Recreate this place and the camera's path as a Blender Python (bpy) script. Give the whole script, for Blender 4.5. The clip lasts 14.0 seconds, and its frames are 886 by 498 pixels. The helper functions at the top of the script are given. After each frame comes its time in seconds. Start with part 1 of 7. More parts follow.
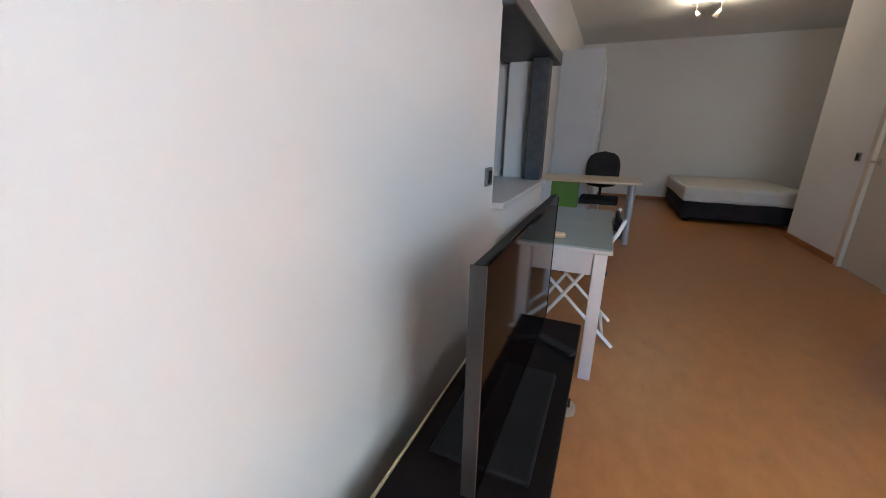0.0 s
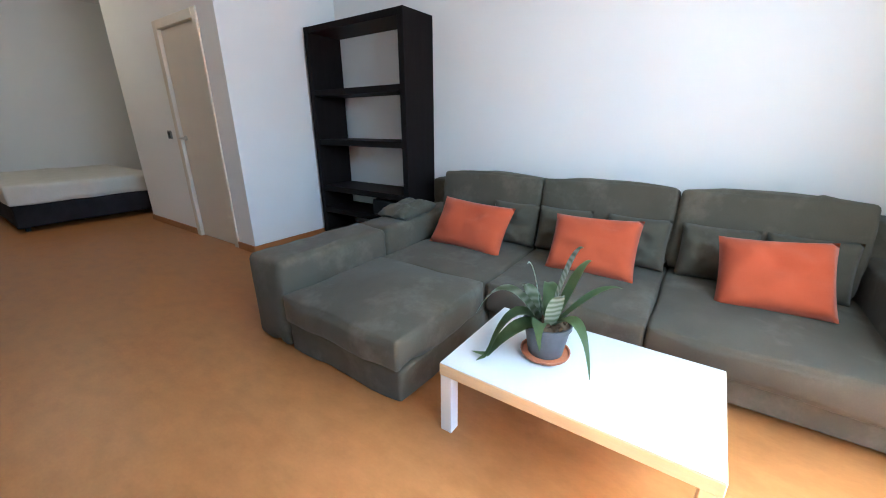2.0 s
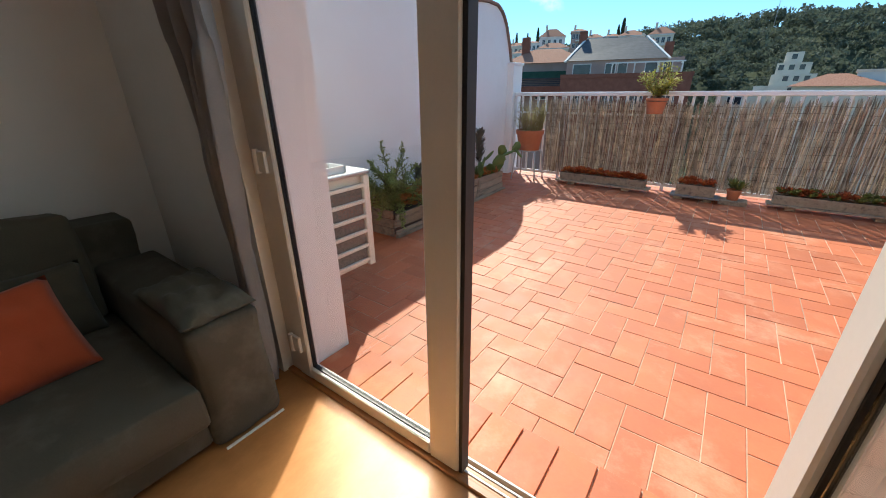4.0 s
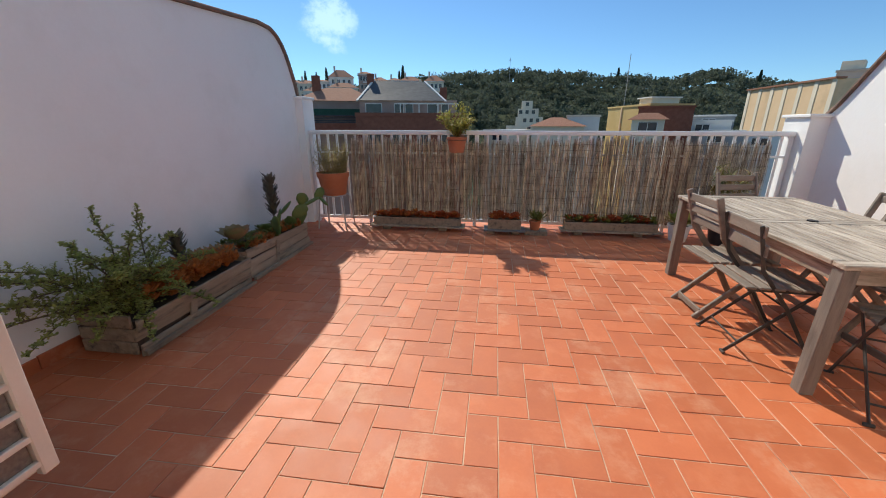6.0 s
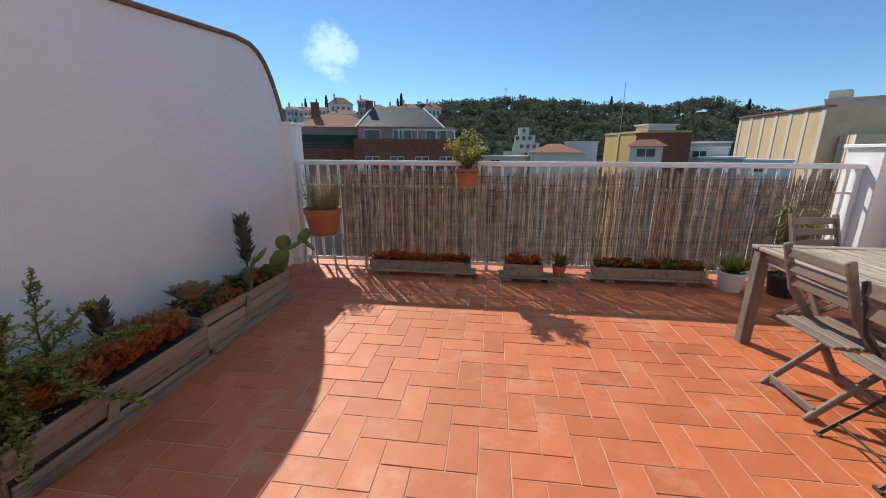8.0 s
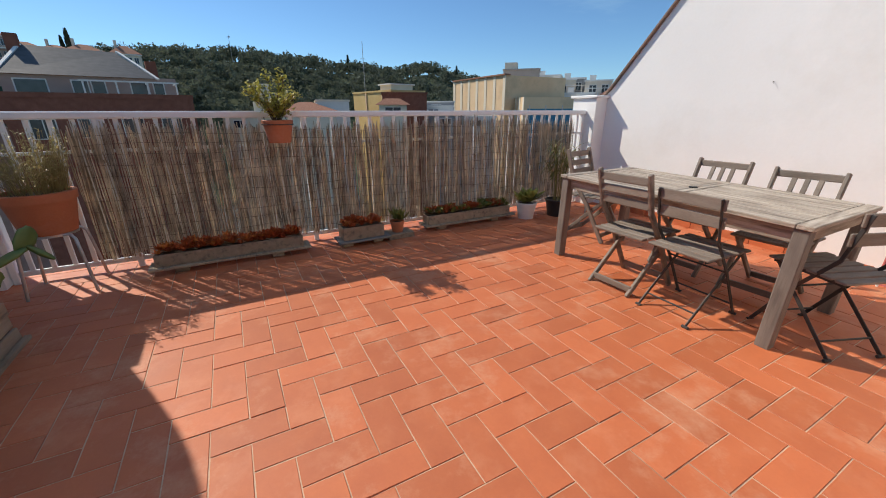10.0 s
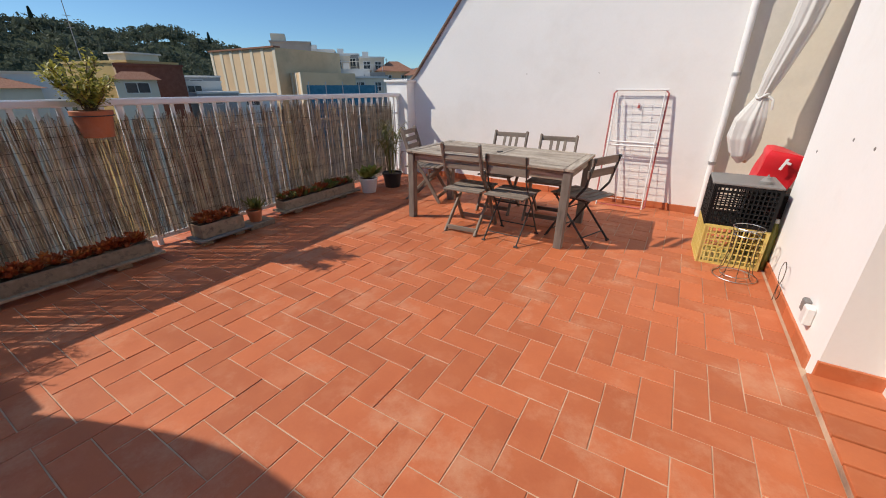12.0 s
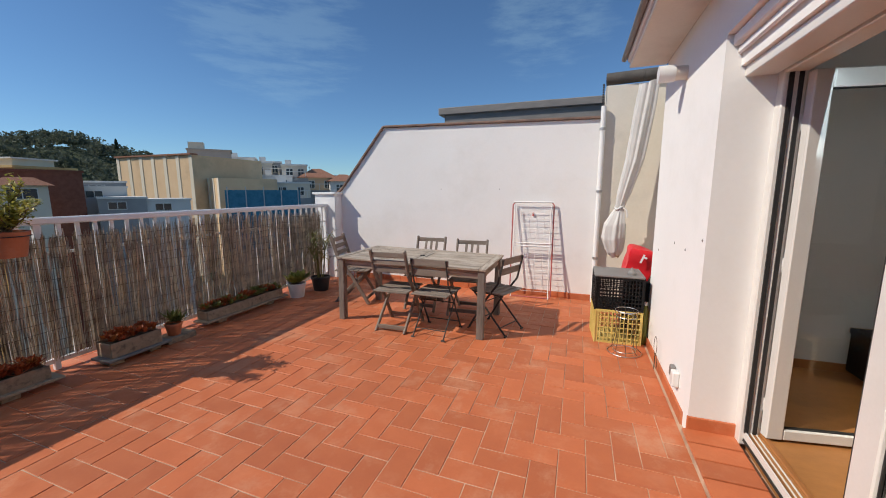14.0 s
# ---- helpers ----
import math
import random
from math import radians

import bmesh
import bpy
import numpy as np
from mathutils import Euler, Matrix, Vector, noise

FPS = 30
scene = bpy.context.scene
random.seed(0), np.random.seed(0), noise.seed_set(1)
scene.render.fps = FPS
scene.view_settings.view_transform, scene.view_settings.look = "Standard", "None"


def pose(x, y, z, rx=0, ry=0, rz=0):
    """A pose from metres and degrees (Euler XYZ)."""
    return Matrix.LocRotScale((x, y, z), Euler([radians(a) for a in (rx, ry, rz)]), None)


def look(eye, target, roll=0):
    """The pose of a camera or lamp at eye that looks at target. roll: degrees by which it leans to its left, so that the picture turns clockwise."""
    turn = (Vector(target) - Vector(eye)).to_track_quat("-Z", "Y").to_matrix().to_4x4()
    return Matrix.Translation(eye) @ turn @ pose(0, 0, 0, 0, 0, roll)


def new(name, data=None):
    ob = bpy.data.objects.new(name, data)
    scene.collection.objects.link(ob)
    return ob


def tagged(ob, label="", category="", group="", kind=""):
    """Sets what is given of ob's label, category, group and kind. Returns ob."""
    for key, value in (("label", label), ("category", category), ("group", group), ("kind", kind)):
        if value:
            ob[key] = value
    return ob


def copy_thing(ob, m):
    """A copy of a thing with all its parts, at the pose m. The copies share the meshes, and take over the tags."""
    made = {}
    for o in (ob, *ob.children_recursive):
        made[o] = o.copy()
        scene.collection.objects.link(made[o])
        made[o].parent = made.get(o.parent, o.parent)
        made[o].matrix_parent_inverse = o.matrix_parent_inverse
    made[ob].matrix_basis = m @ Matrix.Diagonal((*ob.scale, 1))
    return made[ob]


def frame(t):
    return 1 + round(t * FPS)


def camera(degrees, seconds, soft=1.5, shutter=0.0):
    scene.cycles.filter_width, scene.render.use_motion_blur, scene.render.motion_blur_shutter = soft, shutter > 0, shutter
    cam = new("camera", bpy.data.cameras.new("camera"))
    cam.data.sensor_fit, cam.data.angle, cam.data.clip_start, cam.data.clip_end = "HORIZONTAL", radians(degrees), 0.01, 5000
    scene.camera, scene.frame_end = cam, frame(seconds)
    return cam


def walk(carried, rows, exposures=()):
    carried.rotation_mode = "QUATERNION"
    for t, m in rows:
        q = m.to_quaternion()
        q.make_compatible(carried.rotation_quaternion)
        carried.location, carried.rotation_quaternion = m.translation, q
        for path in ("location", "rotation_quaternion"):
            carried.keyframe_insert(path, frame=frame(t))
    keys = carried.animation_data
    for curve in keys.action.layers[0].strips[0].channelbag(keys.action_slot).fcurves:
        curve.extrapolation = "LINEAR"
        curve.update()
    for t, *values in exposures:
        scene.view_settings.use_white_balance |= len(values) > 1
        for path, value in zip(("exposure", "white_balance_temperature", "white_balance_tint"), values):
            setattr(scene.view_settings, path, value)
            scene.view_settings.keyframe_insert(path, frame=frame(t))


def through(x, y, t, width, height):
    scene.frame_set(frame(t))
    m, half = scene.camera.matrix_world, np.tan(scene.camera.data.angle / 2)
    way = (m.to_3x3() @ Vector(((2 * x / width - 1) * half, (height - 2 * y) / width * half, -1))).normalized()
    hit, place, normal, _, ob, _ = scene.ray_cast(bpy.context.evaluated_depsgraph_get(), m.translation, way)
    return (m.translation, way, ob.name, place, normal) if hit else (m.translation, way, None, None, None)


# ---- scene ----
cam = camera(99.0, 14.0, soft=1.0)
PATH = [
    (0, (1.059, -0.377, 1.299), (0.302, 1.382, 0.724), 1.1),
    (0.5, (1.164, -0.268, 1.286), (0.906, 1.626, 0.696), 0.8),
    (1, (1.252, -0.117, 1.286), (1.688, 1.739, 0.681), 0.3),
    (1.5, (1.356, -0.031, 1.283), (2.492, 1.494, 0.662), 0.2),
    (2, (1.521, 0.016, 1.285), (3.069, 1.108, 0.646), -0.4),
    (2.3, (1.589, 0.015, 1.261), (3.333, 0.767, 0.635), -0.3),
    (2.5, (1.659, 0.005, 1.265), (3.487, 0.497, 0.619), -0.6),
    (3, (1.795, -0.043, 1.323), (3.639, -0.363, 0.618), -1.3),
    (3.5, (1.882, -0.182, 1.334), (3.413, -1.231, 0.588), -1.3),
    (4, (1.988, -0.368, 1.353), (3.073, -1.861, 0.581), -0.6),
    (4.2, (2.009, -0.446, 1.352), (2.944, -2.035, 0.578), -0.4),
    (6.3, (2.338, -1.258, 1.369), (2.575, -3.153, 0.774), 0.1),
    (6.5, (2.347, -1.318, 1.369), (2.621, -3.214, 0.795), 0.1),
    (7, (2.395, -1.536, 1.403), (2.741, -3.429, 0.858), 0.1),
    (7.2, (2.408, -1.63, 1.448), (2.765, -3.524, 0.915), 0.1),
    (9.3, (2.931, -2.172, 1.336), (2.401, -4.04, 0.856), -0.2),
    (9.5, (3.007, -2.208, 1.331), (2.313, -4.005, 0.793), -0.1),
    (10, (3.161, -2.337, 1.305), (2.269, -3.993, 0.624), -0.2),
    (10.5, (3.329, -2.44, 1.307), (2.25, -3.949, 0.561), -0.1),
    (11, (3.56, -2.479, 1.335), (2.298, -3.818, 0.551), -0.2),
    (11.5, (3.761, -2.456, 1.359), (2.285, -3.548, 0.566), -0.2),
    (12, (3.962, -2.342, 1.393), (2.387, -3.292, 0.608), -0.1),
    (12.5, (4.094, -2.29, 1.446), (2.433, -3.149, 0.736), -0.1),
    (13, (4.196, -2.26, 1.489), (2.441, -3.033, 0.922), -0.1),
    (13.5, (4.236, -2.237, 1.505), (2.41, -2.94, 1.093), -0.1),
    (14, (4.252, -2.22, 1.518), (2.389, -2.883, 1.217), -0.1),
]
EXPOSURES = [(0, 3.3, 5900, 8), (0.5, 3.93, 5750, 7), (1, 4.4, 6250, 7), (1.5, 4.2, 5750, 4), (2, 3.95, 5400, 2), (2.5, 3.75, 5200, 0), (3, 3.0, 6150, 3),
             (3.5, 1.75, 7000, 10), (4, 1.18, 6450, 2), (6.3, 0.65, 6850, 7), (9.3, 0.6, 6900, 9), (11, 0.5, 6900, 10), (14, 0.3, 6800, 10)]
walk(cam, [(t, look(eye, target, roll)) for t, eye, target, roll in PATH], EXPOSURES)

# ---- sky, sun ----
TO_SUN = Vector((0.59, -0.89, 1.0)).normalized()
sun_data = bpy.data.lights.new("sun", "SUN")
sun_data.energy, sun_data.angle, sun_data.color = 3.2, radians(0.53), (1.0, 0.93, 0.83)
sun = new("sun", sun_data)
sun.matrix_world = look(TO_SUN * 30, (0, 0, 0))

world = bpy.data.worlds.new("sky")
world.use_nodes = True
scene.world = world

# added area lamp in the terrace door's upper part, boosting the sky's light indoors
door_light = bpy.data.lights.new("door_skylight", "AREA")
door_light.shape, door_light.size, door_light.size_y = "RECTANGLE", 1.64, 0.42
door_light.energy, door_light.color = 4.0, (0.68, 0.87, 1.0)
new("door_skylight", door_light).matrix_world = look((2.56, -1.06, 1.90), (2.50, 1.0, 1.75))

# the two lit bulbs of the ceiling spotlight
for bulb_x in (1.84, 2.12):
    bulb = bpy.data.lights.new("spotlight_bulb", "POINT")
    bulb.energy, bulb.color, bulb.shadow_soft_size = 0.9, (1.0, 0.80, 0.56), 0.02
    new("spotlight_bulb", bulb).matrix_world = pose(bulb_x, 6.30, 3.10 - 0.15)


def build_sky(tree):
    nodes, links = tree.nodes, tree.links
    nodes.clear()
    out = nodes.new("ShaderNodeOutputWorld")
    bg = nodes.new("ShaderNodeBackground")
    bg.inputs["Strength"].default_value = 0.115
    sky = nodes.new("ShaderNodeTexSky")
    sky.sky_type, sky.sun_disc = "NISHITA", False
    sky.sun_elevation = math.asin(TO_SUN.z)
    sky.sun_rotation = math.atan2(TO_SUN.x, TO_SUN.y)
    sky.altitude, sky.air_density, sky.dust_density, sky.ozone_density = 100, 0.9, 0.05, 3.0
    coord = nodes.new("ShaderNodeTexCoord")
    colour = sky.outputs[0]

    def cloud(direction, inner, outer, scale, stretch, level, amount, before, turn=(0.5, 0.35, 0.6)):
        """A soft cloud round one direction of the sky, broken up by noise."""
        dot = nodes.new("ShaderNodeVectorMath")
        dot.operation = "DOT_PRODUCT"
        dot.inputs[1].default_value = Vector(direction).normalized()
        norm = nodes.new("ShaderNodeVectorMath")
        norm.operation = "NORMALIZE"
        links.new(coord.outputs["Generated"], norm.inputs[0])
        links.new(norm.outputs[0], dot.inputs[0])
        near = nodes.new("ShaderNodeMapRange")
        near.interpolation_type = "SMOOTHSTEP"
        near.inputs["From Min"].default_value = math.cos(radians(outer))
        near.inputs["From Max"].default_value = math.cos(radians(inner))
        links.new(dot.outputs["Value"], near.inputs["Value"])
        mp = nodes.new("ShaderNodeMapping")
        mp.inputs["Scale"].default_value = stretch
        mp.inputs["Rotation"].default_value = turn
        links.new(norm.outputs[0], mp.inputs[0])
        tex = nodes.new("ShaderNodeTexNoise")
        tex.inputs["Scale"].default_value, tex.inputs["Detail"].default_value = scale, 8
        tex.inputs["Roughness"].default_value = 0.62
        links.new(mp.outputs[0], tex.inputs["Vector"])
        add = nodes.new("ShaderNodeMath")
        add.operation = "MULTIPLY_ADD"
        add.inputs[1].default_value = 0.55
        links.new(near.outputs[0], add.inputs[0])
        links.new(tex.outputs[0], add.inputs[2])
        edge = nodes.new("ShaderNodeMapRange")
        edge.interpolation_type = "SMOOTHSTEP"
        edge.inputs["From Min"].default_value, edge.inputs["From Max"].default_value = level, level + 0.28
        edge.inputs["To Max"].default_value = amount
        links.new(add.outputs[0], edge.inputs["Value"])
        cut = nodes.new("ShaderNodeMath")
        cut.operation = "MULTIPLY"
        links.new(edge.outputs[0], cut.inputs[0])
        links.new(near.outputs[0], cut.inputs[1])
        mix = nodes.new("ShaderNodeMix")
        mix.data_type = "RGBA"
        mix.inputs["B"].default_value = (8.2, 8.8, 8.2, 1)
        links.new(cut.outputs[0], mix.inputs["Factor"])
        links.new(before, mix.inputs["A"])
        return mix.outputs["Result"]

    colour = cloud((0.387, -0.945, 0.228), 0.4, 5.0, 22, (1, 1, 1.2), 0.78, 0.85, colour)
    colour = cloud((-0.735, -0.66, 0.39), 3, 17, 7, (1, 1, 5), 0.86, 0.11, colour, (0.2, -0.5, 0.3))
    colour = cloud((-0.97, -0.08, 0.42), 2, 13, 7, (1, 1, 4), 0.86, 0.12, colour, (0.1, 0.4, 0.2))
    # clear, dry air: a little less green, and deeper blue towards the horizon
    norm = nodes.new("ShaderNodeVectorMath")
    norm.operation = "NORMALIZE"
    links.new(coord.outputs["Generated"], norm.inputs[0])
    split = nodes.new("ShaderNodeSeparateXYZ")
    links.new(norm.outputs[0], split.inputs[0])
    height = nodes.new("ShaderNodeMapRange")
    height.interpolation_type = "SMOOTHSTEP"
    height.inputs["From Min"].default_value, height.inputs["From Max"].default_value = 0.42, 1.0
    links.new(split.outputs["Z"], height.inputs["Value"])
    tint = nodes.new("ShaderNodeMix")
    tint.data_type = "RGBA"
    tint.inputs["A"].default_value, tint.inputs["B"].default_value = (0.46, 0.64, 0.78, 1), (1.9, 1.8, 1.5, 1)
    links.new(height.outputs[0], tint.inputs["Factor"])
    times = nodes.new("ShaderNodeMix")
    times.data_type, times.blend_type = "RGBA", "MULTIPLY"
    times.inputs["Factor"].default_value = 1.0
    links.new(colour, times.inputs["A"])
    links.new(tint.outputs["Result"], times.inputs["B"])
    links.new(times.outputs["Result"], bg.inputs["Color"])
    links.new(bg.outputs[0], out.inputs["Surface"])


build_sky(world.node_tree)


# ---- materials ----
def material(name, a, b, scale=6.0, rough=0.6, rough2=None, metal=0.0, bump=0.15, grain=90.0, stretch=(1, 1, 1), contrast=0.25,
             c=None, c_amount=0.5, c_scale=2.0, vary=0.0, spec=0.5, trans=0.0, sheen=0.0, space="Object", coat=0.0):
    """Two colours mixed by noise at two scales, stains of a third colour, fine relief; vary: lightness from object to object."""
    m = bpy.data.materials.new(name)
    m.use_nodes = True
    nodes, links = m.node_tree.nodes, m.node_tree.links
    bsdf = nodes["Principled BSDF"]
    coord = nodes.new("ShaderNodeTexCoord")
    mp = nodes.new("ShaderNodeMapping")
    mp.inputs["Scale"].default_value = stretch
    links.new(coord.outputs[space], mp.inputs[0])
    info = nodes.new("ShaderNodeObjectInfo")
    shift = nodes.new("ShaderNodeVectorMath")
    shift.operation = "MULTIPLY_ADD"
    shift.inputs[1].default_value = (7.3, 5.1, 3.7)
    links.new(info.outputs["Random"], shift.inputs[0])
    links.new(mp.outputs[0], shift.inputs[2])
    big = nodes.new("ShaderNodeTexNoise")
    big.inputs["Scale"].default_value, big.inputs["Detail"].default_value = scale, 5
    fine = nodes.new("ShaderNodeTexNoise")
    fine.inputs["Scale"].default_value, fine.inputs["Detail"].default_value = grain, 3
    for tex in (big, fine):
        links.new(shift.outputs[0], tex.inputs["Vector"])
    both = nodes.new("ShaderNodeMath")
    both.operation = "MULTIPLY_ADD"
    both.inputs[1].default_value = 0.35
    links.new(fine.outputs[0], both.inputs[0])
    links.new(big.outputs[0], both.inputs[2])
    ramp = nodes.new("ShaderNodeMapRange")
    ramp.inputs["From Min"].default_value, ramp.inputs["From Max"].default_value = 0.675 - contrast, 0.675 + contrast
    links.new(both.outputs[0], ramp.inputs["Value"])
    mix = nodes.new("ShaderNodeMix")
    mix.data_type = "RGBA"
    mix.inputs["A"].default_value, mix.inputs["B"].default_value = (*a, 1), (*b, 1)
    links.new(ramp.outputs[0], mix.inputs["Factor"])
    colour = mix.outputs["Result"]
    if c:
        stain = nodes.new("ShaderNodeTexNoise")
        stain.inputs["Scale"].default_value, stain.inputs["Detail"].default_value = c_scale, 6
        stain.inputs["Roughness"].default_value = 0.65
        links.new(shift.outputs[0], stain.inputs["Vector"])
        where = nodes.new("ShaderNodeMapRange")
        where.inputs["From Min"].default_value, where.inputs["From Max"].default_value = 0.52, 0.72
        where.inputs["To Max"].default_value = c_amount
        links.new(stain.outputs[0], where.inputs["Value"])
        mix2 = nodes.new("ShaderNodeMix")
        mix2.data_type = "RGBA"
        mix2.inputs["B"].default_value = (*c, 1)
        links.new(where.outputs[0], mix2.inputs["Factor"])
        links.new(colour, mix2.inputs["A"])
        colour = mix2.outputs["Result"]
    if vary:
        hsv = nodes.new("ShaderNodeHueSaturation")
        value = nodes.new("ShaderNodeMapRange")
        value.inputs["To Min"].default_value, value.inputs["To Max"].default_value = 1 - vary, 1 + vary
        links.new(info.outputs["Random"], value.inputs["Value"])
        links.new(value.outputs[0], hsv.inputs["Value"])
        links.new(colour, hsv.inputs["Color"])
        colour = hsv.outputs[0]
    links.new(colour, bsdf.inputs["Base Color"])
    rr = nodes.new("ShaderNodeMapRange")
    rr.inputs["To Min"].default_value = rough
    rr.inputs["To Max"].default_value = rough if rough2 is None else rough2
    links.new(big.outputs[0], rr.inputs["Value"])
    links.new(rr.outputs[0], bsdf.inputs["Roughness"])
    bsdf.inputs["Metallic"].default_value = metal
    bsdf.inputs["Specular IOR Level"].default_value = spec
    bsdf.inputs["Transmission Weight"].default_value = trans
    bsdf.inputs["Sheen Weight"].default_value = sheen
    bsdf.inputs["Coat Weight"].default_value = coat
    if bump:
        bp = nodes.new("ShaderNodeBump")
        bp.inputs["Strength"].default_value, bp.inputs["Distance"].default_value = bump, 0.004
        links.new(both.outputs[0], bp.inputs["Height"])
        links.new(bp.outputs[0], bsdf.inputs["Normal"])
    return m


def leafy(name, a, b, rough=0.5, through=0.25):
    """Foliage: a colour for each leaf, some light let through."""
    m = bpy.data.materials.new(name)
    m.use_nodes = True
    nodes, links = m.node_tree.nodes, m.node_tree.links
    bsdf, out = nodes["Principled BSDF"], nodes["Material Output"]
    geo = nodes.new("ShaderNodeNewGeometry")
    coord = nodes.new("ShaderNodeTexCoord")
    tex = nodes.new("ShaderNodeTexNoise")
    tex.inputs["Scale"].default_value = 9
    links.new(coord.outputs["Object"], tex.inputs["Vector"])
    add = nodes.new("ShaderNodeMath")
    add.operation = "MULTIPLY_ADD"
    add.inputs[1].default_value = 0.6
    links.new(geo.outputs["Random Per Island"], add.inputs[0])
    sub = nodes.new("ShaderNodeMath")
    sub.operation = "SUBTRACT"
    sub.inputs[1].default_value = 0.3
    links.new(tex.outputs[0], sub.inputs[0])
    links.new(sub.outputs[0], add.inputs[2])
    mix = nodes.new("ShaderNodeMix")
    mix.data_type = "RGBA"
    mix.inputs["A"].default_value, mix.inputs["B"].default_value = (*a, 1), (*b, 1)
    links.new(add.outputs[0], mix.inputs["Factor"])
    links.new(mix.outputs["Result"], bsdf.inputs["Base Color"])
    bsdf.inputs["Roughness"].default_value = rough
    soft = nodes.new("ShaderNodeBsdfTranslucent")
    links.new(mix.outputs["Result"], soft.inputs["Color"])
    blend = nodes.new("ShaderNodeMixShader")
    blend.inputs[0].default_value = through
    links.new(bsdf.outputs[0], blend.inputs[1])
    links.new(soft.outputs[0], blend.inputs[2])
    links.new(blend.outputs[0], out.inputs["Surface"])
    return m


def glass_material(name, tint=(0.97, 0.99, 0.98), rough=0.0):
    m = bpy.data.materials.new(name)
    m.use_nodes = True
    bsdf = m.node_tree.nodes["Principled BSDF"]
    bsdf.inputs["Base Color"].default_value = (*tint, 1)
    bsdf.inputs["Roughness"].default_value = rough
    bsdf.inputs["Transmission Weight"].default_value = 1.0
    bsdf.inputs["IOR"].default_value = 1.45
    return m


M = {}
M["wall"] = material("painted_wall", (0.80, 0.79, 0.77), (0.84, 0.83, 0.81), 1.5, 0.75, bump=0.12, grain=160, contrast=0.4)
M["outwall"] = material("whitewashed_render", (0.80, 0.79, 0.77), (0.87, 0.86, 0.84), 1.3, 0.85, bump=0.5, grain=38, contrast=0.4, c=(0.70, 0.68, 0.64), c_amount=0.35, c_scale=1.4)
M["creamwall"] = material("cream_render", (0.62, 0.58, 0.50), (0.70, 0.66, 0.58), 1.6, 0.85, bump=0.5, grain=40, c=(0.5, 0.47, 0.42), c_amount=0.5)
M["ceiling"] = material("ceiling_paint", (0.78, 0.77, 0.75), (0.82, 0.81, 0.79), 1.5, 0.8, bump=0.1)
M["laminate"] = material("laminate_floor", (0.34, 0.145, 0.046), (0.46, 0.205, 0.068), 9, 0.30, 0.42, bump=0.05, grain=60, stretch=(1.6, 0.8, 1), contrast=0.35, c=(0.28, 0.11, 0.034), c_amount=0.4, c_scale=6.0, spec=0.4)
M["skirting"] = material("wood_skirting", (0.33, 0.13, 0.04), (0.42, 0.17, 0.055), 3, 0.4, bump=0.08, stretch=(1, 1, 6))
M["terracotta"] = material("terracotta_tile", (0.43, 0.108, 0.039), (0.55, 0.158, 0.060), 7, 0.5, 0.72, bump=0.25, grain=70, contrast=0.5, c=(0.60, 0.23, 0.115), c_amount=0.45, c_scale=4.5, vary=0.12)
M["grout"] = material("sandy_grout", (0.45, 0.29, 0.195), (0.62, 0.45, 0.32), 5, 0.9, bump=0.4, c=(0.12, 0.065, 0.045), c_amount=0.9, c_scale=1.1)
M["whitepaint"] = material("white_enamel", (0.78, 0.78, 0.77), (0.83, 0.83, 0.82), 3, 0.35, 0.5, bump=0.06, c=(0.62, 0.58, 0.52), c_amount=0.2)
M["doorpaint"] = material("cream_door_paint", (0.66, 0.58, 0.47), (0.70, 0.62, 0.51), 2, 0.45, bump=0.05, stretch=(1, 1, 0.2))
M["glass"] = glass_material("window_glass")
M["frame"] = material("white_aluminium", (0.70, 0.68, 0.64), (0.76, 0.74, 0.70), 4, 0.35, bump=0.04, c=(0.5, 0.47, 0.42), c_amount=0.2)
M["seal"] = material("black_rubber", (0.012, 0.012, 0.013), (0.03, 0.03, 0.03), 8, 0.6, bump=0.1)
M["steel"] = material("brushed_steel", (0.5, 0.5, 0.5), (0.62, 0.62, 0.62), 10, 0.3, 0.45, metal=1.0, bump=0.05)
M["darksteel"] = material("dark_painted_metal", (0.018, 0.018, 0.02), (0.05, 0.045, 0.04), 9, 0.45, 0.6, bump=0.2, grain=120, c=(0.12, 0.06, 0.035), c_amount=0.35, c_scale=6)
M["greywood"] = material("weathered_grey_wood", (0.17, 0.128, 0.095), (0.54, 0.465, 0.385), 3.6, 0.8, bump=0.6, grain=30, stretch=(9, 0.9, 9), contrast=0.3, c=(0.10, 0.07, 0.05), c_amount=0.8, c_scale=3.2, vary=0.18)
M["greywood_x"] = material("weathered_grey_wood_cross", (0.17, 0.128, 0.095), (0.54, 0.465, 0.385), 3.6, 0.8, bump=0.6, grain=30, stretch=(0.9, 9, 9), contrast=0.3, c=(0.10, 0.07, 0.05), c_amount=0.8, c_scale=3.2, vary=0.18)
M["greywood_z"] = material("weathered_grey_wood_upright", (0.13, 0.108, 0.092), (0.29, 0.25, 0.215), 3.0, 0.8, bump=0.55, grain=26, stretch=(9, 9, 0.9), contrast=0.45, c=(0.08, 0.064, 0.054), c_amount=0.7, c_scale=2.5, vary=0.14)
M["chairwood"] = material("weathered_chair_wood", (0.12, 0.092, 0.072), (0.30, 0.245, 0.20), 4.0, 0.75, bump=0.45, grain=40, stretch=(1, 4, 4), contrast=0.45, c=(0.27, 0.24, 0.21), c_amount=0.5, c_scale=5, vary=0.15)
